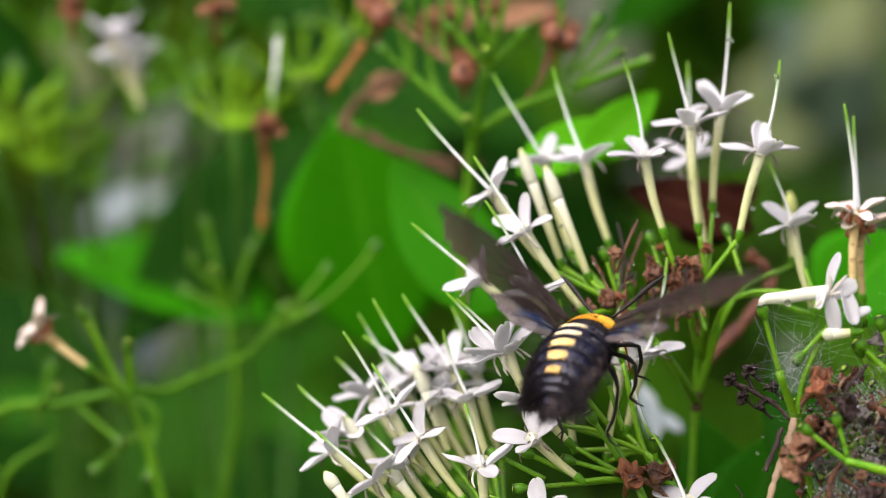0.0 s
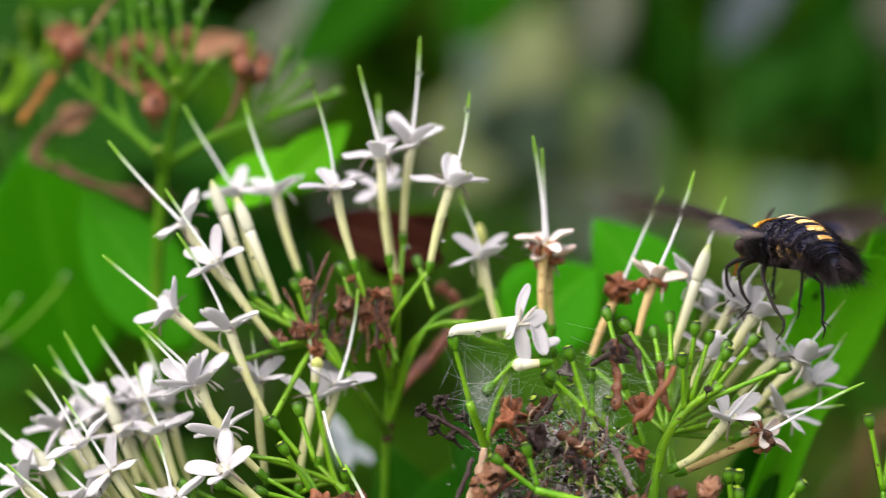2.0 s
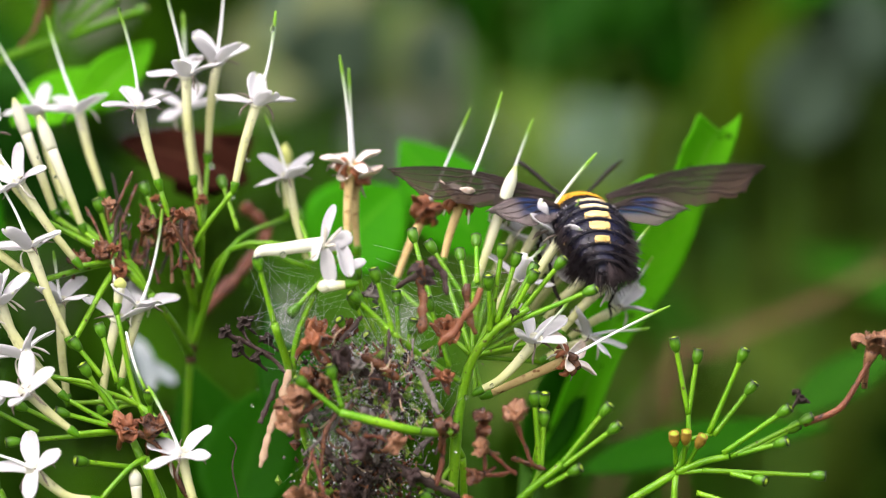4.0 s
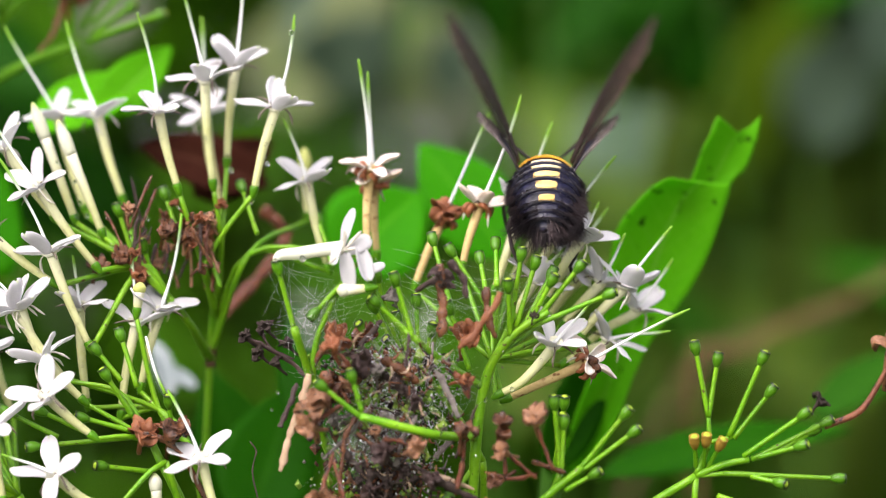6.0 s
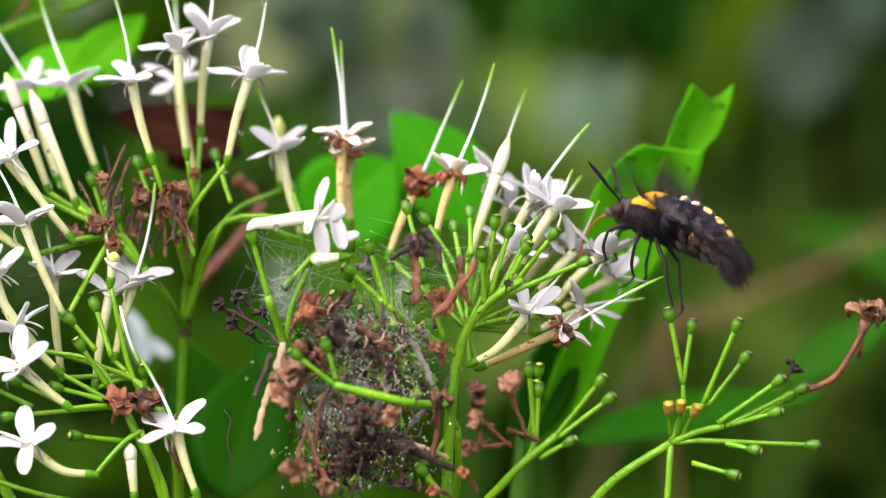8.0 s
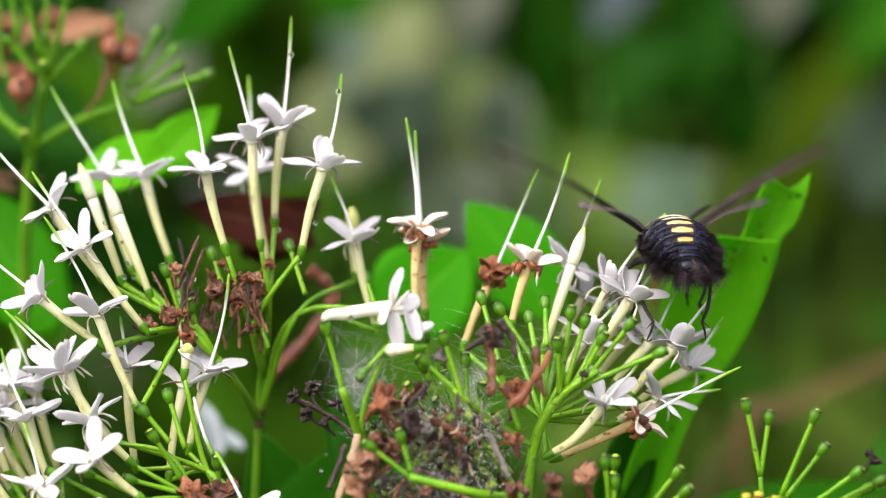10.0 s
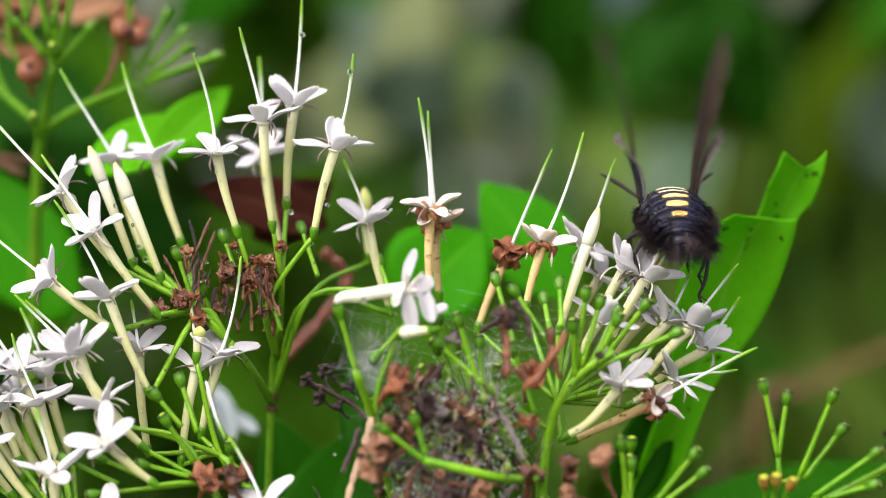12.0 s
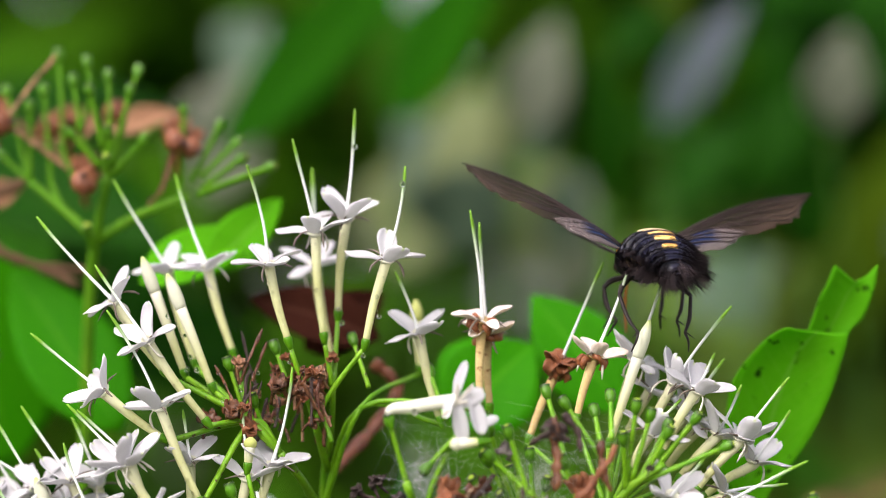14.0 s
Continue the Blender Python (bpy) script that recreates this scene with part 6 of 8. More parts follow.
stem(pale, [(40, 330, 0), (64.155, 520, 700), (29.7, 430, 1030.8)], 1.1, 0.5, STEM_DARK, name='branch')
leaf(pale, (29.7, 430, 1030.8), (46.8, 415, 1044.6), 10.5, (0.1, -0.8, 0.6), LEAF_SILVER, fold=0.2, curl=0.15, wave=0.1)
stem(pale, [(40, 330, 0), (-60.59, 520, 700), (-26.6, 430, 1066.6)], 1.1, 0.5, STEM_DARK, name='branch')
leaf(pale, (-26.6, 430, 1066.6), (-21.3, 415, 1091), 9, (0.1, -0.8, 0.6), LEAF_HAZE_OLIVE, fold=0.2, curl=0.15, wave=0.1)
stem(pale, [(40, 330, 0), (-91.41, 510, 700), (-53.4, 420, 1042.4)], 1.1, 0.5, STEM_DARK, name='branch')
leaf(pale, (-53.4, 420, 1042.4), (-42.9, 405, 1076.4), 13.5, (0.1, -0.8, 0.6), LEAF_HAZE_OLIVE, fold=0.2, curl=0.15, wave=0.1)
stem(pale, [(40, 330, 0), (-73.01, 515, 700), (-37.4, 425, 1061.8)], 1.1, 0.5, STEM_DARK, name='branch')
leaf(pale, (-37.4, 425, 1061.8), (-28, 410, 1092.5), 13.5, (0.1, -0.8, 0.6), LEAF_HAZE_OLIVE, fold=0.2, curl=0.15, wave=0.1)
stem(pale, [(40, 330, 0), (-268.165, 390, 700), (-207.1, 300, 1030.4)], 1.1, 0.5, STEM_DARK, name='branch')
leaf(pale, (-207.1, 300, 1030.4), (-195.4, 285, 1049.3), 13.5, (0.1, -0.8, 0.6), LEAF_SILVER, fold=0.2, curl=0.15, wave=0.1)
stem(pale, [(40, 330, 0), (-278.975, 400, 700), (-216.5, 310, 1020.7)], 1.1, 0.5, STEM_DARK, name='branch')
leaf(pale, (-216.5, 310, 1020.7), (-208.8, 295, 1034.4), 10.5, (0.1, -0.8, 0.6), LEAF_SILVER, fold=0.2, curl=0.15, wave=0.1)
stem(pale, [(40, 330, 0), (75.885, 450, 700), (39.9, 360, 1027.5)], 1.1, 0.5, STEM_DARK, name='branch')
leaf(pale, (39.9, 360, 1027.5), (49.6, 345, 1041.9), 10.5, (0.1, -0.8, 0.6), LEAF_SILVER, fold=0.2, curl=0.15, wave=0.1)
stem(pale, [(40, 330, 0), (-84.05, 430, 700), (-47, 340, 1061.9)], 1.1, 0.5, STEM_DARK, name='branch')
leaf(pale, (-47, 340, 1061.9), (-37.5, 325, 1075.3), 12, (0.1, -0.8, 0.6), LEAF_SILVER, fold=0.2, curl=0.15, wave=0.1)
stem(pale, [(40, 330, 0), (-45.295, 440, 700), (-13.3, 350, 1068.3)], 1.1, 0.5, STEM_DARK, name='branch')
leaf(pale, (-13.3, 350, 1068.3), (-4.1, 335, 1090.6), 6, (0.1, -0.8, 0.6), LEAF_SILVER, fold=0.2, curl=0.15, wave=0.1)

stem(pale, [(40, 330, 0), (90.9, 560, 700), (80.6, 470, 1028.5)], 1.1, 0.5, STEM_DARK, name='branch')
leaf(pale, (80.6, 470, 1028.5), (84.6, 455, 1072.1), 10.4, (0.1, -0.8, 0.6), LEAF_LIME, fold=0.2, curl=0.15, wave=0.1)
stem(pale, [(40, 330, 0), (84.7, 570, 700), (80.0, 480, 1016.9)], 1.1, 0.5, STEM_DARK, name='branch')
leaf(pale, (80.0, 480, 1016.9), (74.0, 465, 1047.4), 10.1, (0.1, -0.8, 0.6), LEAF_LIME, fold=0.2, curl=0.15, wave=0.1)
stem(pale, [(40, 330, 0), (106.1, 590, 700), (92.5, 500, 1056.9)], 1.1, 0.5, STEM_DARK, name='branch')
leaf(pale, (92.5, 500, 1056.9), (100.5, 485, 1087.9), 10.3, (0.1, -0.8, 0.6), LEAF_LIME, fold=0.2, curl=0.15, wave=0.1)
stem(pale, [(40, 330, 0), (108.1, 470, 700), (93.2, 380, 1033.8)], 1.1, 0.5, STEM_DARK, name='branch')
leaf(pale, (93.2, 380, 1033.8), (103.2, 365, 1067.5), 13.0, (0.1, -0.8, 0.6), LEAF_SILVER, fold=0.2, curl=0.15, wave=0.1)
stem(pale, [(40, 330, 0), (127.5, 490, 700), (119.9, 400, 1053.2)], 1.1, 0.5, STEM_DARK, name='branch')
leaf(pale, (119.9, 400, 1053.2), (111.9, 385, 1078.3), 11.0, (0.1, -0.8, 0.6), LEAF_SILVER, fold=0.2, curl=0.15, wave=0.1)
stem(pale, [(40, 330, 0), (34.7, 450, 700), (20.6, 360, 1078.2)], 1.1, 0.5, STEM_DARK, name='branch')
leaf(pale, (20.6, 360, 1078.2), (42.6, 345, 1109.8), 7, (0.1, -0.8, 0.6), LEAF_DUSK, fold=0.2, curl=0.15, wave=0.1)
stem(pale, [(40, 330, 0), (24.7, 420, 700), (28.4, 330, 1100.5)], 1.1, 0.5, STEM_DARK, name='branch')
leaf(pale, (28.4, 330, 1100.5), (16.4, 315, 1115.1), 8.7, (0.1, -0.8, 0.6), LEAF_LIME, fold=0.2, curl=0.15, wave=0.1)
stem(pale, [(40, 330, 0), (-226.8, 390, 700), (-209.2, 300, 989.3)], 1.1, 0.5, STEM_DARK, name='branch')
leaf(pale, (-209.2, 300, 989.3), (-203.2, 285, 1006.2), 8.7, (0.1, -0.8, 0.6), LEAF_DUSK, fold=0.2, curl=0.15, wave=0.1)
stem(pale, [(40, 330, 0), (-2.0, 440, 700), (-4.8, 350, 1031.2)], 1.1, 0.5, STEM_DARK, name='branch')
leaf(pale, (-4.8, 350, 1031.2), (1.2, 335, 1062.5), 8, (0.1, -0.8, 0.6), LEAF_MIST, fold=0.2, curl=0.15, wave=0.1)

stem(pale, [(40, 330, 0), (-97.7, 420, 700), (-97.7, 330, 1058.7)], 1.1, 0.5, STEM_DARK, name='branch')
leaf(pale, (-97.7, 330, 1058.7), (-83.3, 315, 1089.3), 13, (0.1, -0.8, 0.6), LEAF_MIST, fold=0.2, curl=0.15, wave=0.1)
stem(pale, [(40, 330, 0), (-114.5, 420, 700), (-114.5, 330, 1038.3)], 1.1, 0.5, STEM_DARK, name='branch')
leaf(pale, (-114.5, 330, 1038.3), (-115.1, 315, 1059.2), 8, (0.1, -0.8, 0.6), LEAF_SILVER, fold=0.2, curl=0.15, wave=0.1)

stem(pale, [(40, 330, 0), (-208.1, 310, 700), (-198.1, 250, 1028.5)], 1.1, 0.5, STEM_DARK, name='branch')
leaf(pale, (-198.1, 250, 1028.5), (-187.2, 238, 1046.5), 10, (0.1, -0.8, 0.6), LEAF_MIST, fold=0.2, curl=0.15, wave=0.1)
stem(pale, [(40, 330, 0), (-216.3, 300, 700), (-206.3, 240, 1022.0)], 1.1, 0.5, STEM_DARK, name='branch')
leaf(pale, (-206.3, 240, 1022.0), (-184.9, 228, 1027.4), 4.5, (0.1, -0.8, 0.6), LEAF_PALE, fold=0.2, curl=0.15, wave=0.1)
stem(pale, [(40, 330, 0), (-207.1, 300, 700), (-197.1, 240, 984.1)], 1.1, 0.5, STEM_DARK, name='branch')
leaf(pale, (-197.1, 240, 984.1), (-181.9, 228, 1001.8), 7.5, (0.1, -0.8, 0.6), LEAF_DUSK, fold=0.2, curl=0.15, wave=0.1)
stem(pale, [(40, 330, 0), (-192.9, 320, 700), (-182.9, 260, 1030.8)], 1.1, 0.5, STEM_DARK, name='branch')
leaf(pale, (-182.9, 260, 1030.8), (-183.0, 248, 1045.7), 5, (0.1, -0.8, 0.6), LEAF_MIST, fold=0.2, curl=0.15, wave=0.1)

stem(pale, [(40, 330, 0), (-230.7, 290, 700), (-220.7, 230, 1029.8)], 1.1, 0.5, STEM_DARK, name='branch')
leaf(pale, (-220.7, 230, 1029.8), (-211.1, 218, 1063.9), 10, (0.1, -0.8, 0.6), LEAF_LIME, fold=0.2, curl=0.15, wave=0.1)
stem(pale, [(40, 330, 0), (-222.5, 320, 700), (-212.5, 260, 1038.9)], 1.1, 0.5, STEM_DARK, name='branch')
leaf(pale, (-212.5, 260, 1038.9), (-214.2, 248, 1071.6), 8, (0.1, -0.8, 0.6), LEAF_HAZE_OLIVE, fold=0.2, curl=0.15, wave=0.1)
stem(pale, [(40, 330, 0), (-188.7, 300, 700), (-178.7, 240, 1052.5)], 1.1, 0.5, STEM_DARK, name='branch')
leaf(pale, (-178.7, 240, 1052.5), (-181.3, 228, 1075.1), 7, (0.1, -0.8, 0.6), LEAF_LIME, fold=0.2, curl=0.15, wave=0.1)
stem(pale, [(40, 330, 0), (-175.8, 295, 700), (-165.8, 235, 1046.9)], 1.1, 0.5, STEM_DARK, name='branch')
leaf(pale, (-165.8, 235, 1046.9), (-160.9, 223, 1064.3), 5, (0.1, -0.8, 0.6), LEAF_LIME, fold=0.2, curl=0.15, wave=0.1)

# added dark leaves: painted shade that covers parts of the pale patches
shade = thing('painted_shade_bush', 'deep-green bush added before the pale one, shade painted in its colour', 'shrub', (60, 330, 0))
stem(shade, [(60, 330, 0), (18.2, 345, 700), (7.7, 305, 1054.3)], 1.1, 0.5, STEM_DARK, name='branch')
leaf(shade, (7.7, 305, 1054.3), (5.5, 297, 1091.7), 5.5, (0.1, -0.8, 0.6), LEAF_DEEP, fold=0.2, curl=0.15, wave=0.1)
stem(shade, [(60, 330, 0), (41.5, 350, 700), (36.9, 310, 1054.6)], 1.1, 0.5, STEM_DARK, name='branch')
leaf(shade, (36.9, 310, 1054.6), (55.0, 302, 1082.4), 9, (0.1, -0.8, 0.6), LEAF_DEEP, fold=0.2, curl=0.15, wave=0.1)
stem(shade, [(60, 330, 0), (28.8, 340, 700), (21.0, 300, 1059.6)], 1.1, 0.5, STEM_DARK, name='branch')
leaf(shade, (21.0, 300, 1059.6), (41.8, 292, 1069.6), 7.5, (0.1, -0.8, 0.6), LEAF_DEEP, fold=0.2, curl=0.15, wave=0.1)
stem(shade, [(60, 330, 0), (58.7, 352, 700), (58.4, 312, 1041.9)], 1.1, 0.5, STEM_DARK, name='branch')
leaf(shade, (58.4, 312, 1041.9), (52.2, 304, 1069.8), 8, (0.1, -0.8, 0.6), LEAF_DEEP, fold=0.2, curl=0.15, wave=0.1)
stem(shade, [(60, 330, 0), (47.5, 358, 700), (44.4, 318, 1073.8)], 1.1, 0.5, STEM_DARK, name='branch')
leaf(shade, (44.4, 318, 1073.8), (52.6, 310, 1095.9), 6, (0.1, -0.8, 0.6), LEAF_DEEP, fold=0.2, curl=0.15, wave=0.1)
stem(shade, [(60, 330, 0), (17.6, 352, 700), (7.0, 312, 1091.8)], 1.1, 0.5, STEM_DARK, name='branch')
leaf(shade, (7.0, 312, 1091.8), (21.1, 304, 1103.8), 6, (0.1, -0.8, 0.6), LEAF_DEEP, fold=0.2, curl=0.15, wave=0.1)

st = stalk('far_flower_stalk', 'green flower stalk with round cups, standing behind the flowers')
stem(st, [(-92.5, 62, 930.0), (-88.2, 50, 1015.6), (-86.3, 46, 1032.7), (-83.7, 43, 1044.4)], 1.6, 1.08, STEM_FAR)
knob(st, (-90.2, 44, 1061.8), (-88.7, 43, 1051.7), 0.53, 0.0, material=STEM_FAR)
knob(st, (-86.8, 40, 1059.6), (-84.4, 41, 1049.0), 0.56, 0.0, material=STEM_FAR)
knob(st, (-84.1, 46, 1062.8), (-83.5, 44, 1052.8), 0.51, 0.0, material=STEM_FAR)
knob(st, (-79.5, 42, 1059.8), (-83.1, 42, 1045.3), 0.61, 0.0, material=STEM_FAR)
knob(st, (-78.8, 48, 1063.7), (-80.7, 45, 1056.9), 0.47, 0.0, material=STEM_FAR)
knob(st, (-88.1, 47, 1065.4), (-87.0, 45, 1058.9), 0.47, 0.0, material=STEM_FAR)
knob(st, (-90.7, 41, 1052.0), (-85.1, 42, 1045.7), 0.59, 0.0, material=STEM_FAR)
knob(st, (-83.2, 39, 1052.3), (-83.4, 41, 1045.3), 0.56, 0.0, material=STEM_FAR)
knob(st, (-76.6, 41, 1051.0), (-83.1, 42, 1043.9), 0.61, 0.0, material=STEM_FAR)
knob(st, (-83.5, 38, 1047.0), (-83.4, 40, 1043.9), 0.51, 0.0, material=STEM_FAR)
stem(st, [(-83.7, 43, 1044.4), (-84.1, 43, 1047.8), (-84.6, 42, 1049.1)], 0.88, 0.64, STEM_FAR)
stem(st, [(-83.7, 43, 1044.4), (-86.8, 44, 1047.2), (-88.9, 44, 1051.7)], 0.8, 0.6, STEM_FAR)
stem(st, [(-83.7, 43, 1044.4), (-83.4, 45, 1048.8), (-83.6, 45, 1052.8)], 0.8, 0.6, STEM_FAR)
stem(st, [(-83.7, 43, 1044.4), (-82.1, 45, 1049.8), (-80.8, 46, 1057.0)], 0.8, 0.6, STEM_FAR)
stem(st, [(-88.9, 44, 1051.7), (-88.1, 46, 1055.9), (-87.1, 46, 1059.0)], 0.64, 0.56, STEM_FAR)
stem(st, [(-87.3, 46, 1033.9), (-92.5, 48, 1038.4), (-98.8, 50, 1043.6)], 1.2, 0.8, STEM_FAR)
knob(st, (-98.8, 50, 1057.8), (-98.8, 50, 1043.6), 0.51, 0.0, material=STEM_FAR)
knob(st, (-96.6, 52, 1060.8), (-95.3, 50, 1047.1), 0.47, 0.0, material=STEM_FAR)
knob(st, (-94.0, 52, 1067.2), (-92.9, 50, 1054.8), 0.47, 0.0, material=STEM_FAR)
stem(st, [(-92.5, 48, 1038.4), (-94.8, 50, 1043.1), (-95.3, 50, 1047.1)], 0.8, 0.56, STEM_FAR)
stem(st, [(-89.1, 46, 1041.8), (-92.4, 49, 1048.1), (-92.9, 50, 1054.8)], 0.72, 0.56, STEM_FAR)
knob(st, (-103.8, 54, 1060.7), (-98.8, 50, 1043.6), 0.47, 0.0, material=STEM_FAR)
knob(st, (-104.8, 52, 1048.8), (-98.8, 50, 1043.6), 0.47, 0.0, material=STEM_FAR)
knob(st, (-87.3, 42, 1035.0), (-87.0, 45, 1031.6), 0.64, 0.0, material=STEM_FAR)
stem(st, [(-85.9, 46, 1032.9), (-78.5, 46, 1037.2), (-69.5, 47, 1040.6)], 1.24, 0.92, STEM_FAR)
knob(st, (-70.7, 47, 1056.8), (-71.0, 47, 1040.6), 0.63, 0.0, material=STEM_FAR)
knob(st, (-64.1, 49, 1054.0), (-69.0, 47, 1043.4), 0.63, 0.0, material=STEM_FAR)
knob(st, (-60.7, 47, 1050.5), (-67.5, 47, 1043.9), 0.63, 0.0, material=STEM_FAR)
knob(st, (-59.7, 45, 1047.3), (-67.2, 47, 1042.1), 0.63, 0.0, material=STEM_FAR)
knob(st, (-54.4, 44, 1045.7), (-68.0, 47, 1041.0), 0.63, 0.0, material=STEM_FAR)
withered_berry((-87.6, 40, 1042.7), 2.5, (0.1, -0.9, 0.3))
withered_berry((-71.9, 44, 1050.2), 2.1, (0.6, -0.7, -0.2))
withered_berry((-69.4, 46, 1049.1), 1.9, (0.8, -0.6, -0.3))
withered_berry((-103.5, 46, 1053.7), 2.4, (0.9, -0.5, 0.1))
withered_berry((-84.4, 58, 1056.5), 2.3, (0.2, -0.7, 0.6))
withered_berry((-97.0, 62, 1054.2), 2.6, (-0.4, -0.7, 0.4))
twig([(-72.8, 45, 1048.0), (-74.0, 45, 1042.7), (-77.0, 46, 1038.7)], 0.55, RED_TWIG, 'red-brown dry pedicel of a dead flower')
twig([(-91.2, 46, 1045.3), (-98.2, 46, 1050.7), (-102.9, 46, 1053.7)], 0.5, DRY_PALE, 'pale dry tube of a fallen flower')
twig([(-102.6, 45, 1053.8), (-98.1, 45, 1060.1), (-93.2, 45, 1065.8)], 0.45, DRY_PALE, 'pale dry tube of a fallen flower')
twig([(-107.6, 60, 1031.8), (-100.4, 60, 1029.3), (-91.1, 60, 1025.1)], 0.8, BARK, 'thin brown twig behind the flowers')
leaf(bush, (-101.3, 84, 1054.4), (-90.4, 86, 1058.3), 3.4, (0.1, -1, 0.3), LEAF_TAN, fold=0.4, curl=0.3, wave=0.2)
leaf(bush, (-89.5, 88, 1055.8), (-75.6, 84, 1059.2), 2.4, (0.1, -1, 0.5), LEAF_TAN, fold=0.4, curl=0.2, wave=0.2)
leaf(bush, (-110.3, 70, 1040.7), (-103.1, 70, 1044.4), 2.6, (0.1, -1, 0.5), LEAF_TAN, fold=0.4, curl=0.2, wave=0.2)

st = stalk('far_flower_stalk', 'green flower stalk with round cups, standing behind the flowers')
stem(st, [(-178, 85, 925.0), (-180.7, 60, 976.1), (-163.2, 52, 982.5), (-150.0, 50, 985.6)], 1.44, 1.04, STEM_FAR)
knob(st, (-159.8, 50, 999.9), (-153.0, 50, 985.6), 0.68, 0, material=STEM_FAR)
knob(st, (-150.3, 47, 993.6), (-150.0, 50, 985.6), 0.68, 0, material=STEM_FAR)
stem(st, [(-156.8, 51, 984.4), (-146.9, 50, 982.1), (-146.4, 50, 977.5)], 0.96, 0.72, STEM_FAR)
knob(st, (-146.5, 46, 969.3), (-146.4, 50, 978.0), 0.64, -0.6, material=STEM_FAR)
knob(st, (-157.3, 48, 970.5), (-146.9, 50, 978.0), 0.64, -0.6, material=STEM_FAR)
knob(st, (-164.0, 47, 985.7), (-171.1, 55, 980.9), 0.64, 0, material=STEM_FAR)
knob(st, (-151.6, 46, 975.6), (-160.9, 51, 982.1), 0.59, 0, material=STEM_FAR)
stem(st, [(-185, 85, 925.0), (-178.6, 60, 964.8), (-166.7, 58, 976.2)], 1.04, 0.8, STEM_FAR)
knob(st, (-168.3, 60, 990.1), (-170.9, 58, 978.3), 0.59, 0, material=STEM_FAR)
stem(st, [(-150.0, 50, 985.6), (-144.8, 52, 985.1), (-139.5, 56, 987.8)], 1.04, 0.88, STEM_FAR)
stem(st, [(-139.5, 56, 987.8), (-131.5, 62, 991.6), (-125.0, 66, 998.3)], 0.88, 0.72, STEM_FAR)
knob(st, (-118.9, 66, 1000.7), (-126.0, 66, 996.8), 0.64, 0, material=STEM_FAR)
knob(st, (-117.0, 68, 1008.5), (-125.0, 66, 998.3), 0.64, 0, material=STEM_FAR)
knob(st, (-107.9, 70, 1012.5), (-125.0, 66, 998.3), 0.59, 2.5, material=STEM_FAR)
knob(st, (-124.2, 62, 1001.1), (-130.4, 62, 992.1), 0.59, 0, material=STEM_FAR)

st = stalk('far_flower_stalk', 'green flower stalk with round cups, standing behind the flowers')
stem(st, [(-150, 100, 925.0), (-137.2, 80, 978.6), (-137.5, 74, 999.9)], 1.2, 0.8, STEM_FAR)
knob(st, (-142.7, 76, 1017.7), (-137.5, 74, 999.9), 0.59, 0, material=STEM_FAR)
knob(st, (-144.4, 72, 1010.4), (-137.5, 74, 999.9), 0.59, 0, material=STEM_FAR)
knob(st, (-139.7, 70, 1007.6), (-137.5, 74, 999.9), 0.59, 0, material=STEM_FAR)
knob(st, (-133.2, 76, 1012.4), (-137.5, 74, 999.9), 0.59, 0, material=STEM_FAR)
knob(st, (-131.7, 82, 1018.6), (-137.5, 74, 999.9), 0.59, 0, material=STEM_FAR)
knob(st, (-147.8, 80, 1004.2), (-137.5, 74, 999.9), 0.59, 0, material=STEM_FAR)


def forked_stalk(foot, fork, reach, arms, seed, material):
    """A stalk that forks, and forks again, into pedicels with empty green cups."""
    r = random.Random(seed)
    st = stalk('far_flower_stalk', 'forked green flower stalk with round empty cups, among the leaves')
    f = V(fork)
    stem(st, [foot, V(foot).lerp(f, 0.6) + V(r.uniform(-14, 14), 12, -6), f], 1.1, 0.9, STEM_DARK)
    for k in range(arms):
        a = math.radians(-68 + 136 * k / (arms - 1) + r.uniform(-9, 9))
        d = V(math.sin(a), r.uniform(-0.35, 0.35), math.cos(a)).normalized()
        g = f + d * reach * r.uniform(0.35, 0.55)
        stem(st, [f, f.lerp(g, 0.5) + V(0, 0, -0.8), g], 0.85, 0.6, material)
        for j in range(r.choice((2, 3, 3))):
            e = V(d.x + r.uniform(-0.5, 0.5), d.y + r.uniform(-0.4, 0.4), d.z + 0.25 + r.uniform(-0.2, 0.3)).normalized()
            knob(st, g + e * reach * r.uniform(0.3, 0.6), g, 0.48, 0, material=material)


forked_stalk((-188.7, 170, 905.0), (-180.7, 100, 1028.4), 20, 6, 40, STEM_MID)
forked_stalk((-177.2, 182, 905.0), (-173.2, 112, 1025.5), 18, 5, 41, STEM_FAR)
forked_stalk((-189.4, 162, 905.0), (-189.4, 92, 1033.5), 20, 6, 42, STEM_MID)
forked_stalk((-169.7, 188, 905.0), (-161.7, 118, 1043.7), 18, 5, 43, STEM_FAR)
forked_stalk((-141.3, 148, 905.0), (-137.3, 78, 1035.5), 17, 6, 44, STEM_MID)
forked_stalk((-149.1, 166, 905.0), (-149.1, 96, 1044.6), 14, 5, 45, STEM_FAR)
forked_stalk((-133.1, 154, 905.0), (-125.1, 84, 1044.9), 13, 5, 46, STEM_MID)
forked_stalk((-186.5, 190, 905.0), (-182.5, 120, 1056.3), 18, 5, 47, STEM_FAR)
forked_stalk((-116.2, 158, 905.0), (-116.2, 88, 1053.8), 11, 4, 48, STEM_MID)
dry_flower((-106.8, 62, 1055.8), 7.7, DRY_RED, up=(0, -0.5, 0.8))
dry_flower((-90.2, 62, 1045.3), 6.6, DRY_RED, up=(0, -0.5, 0.8))
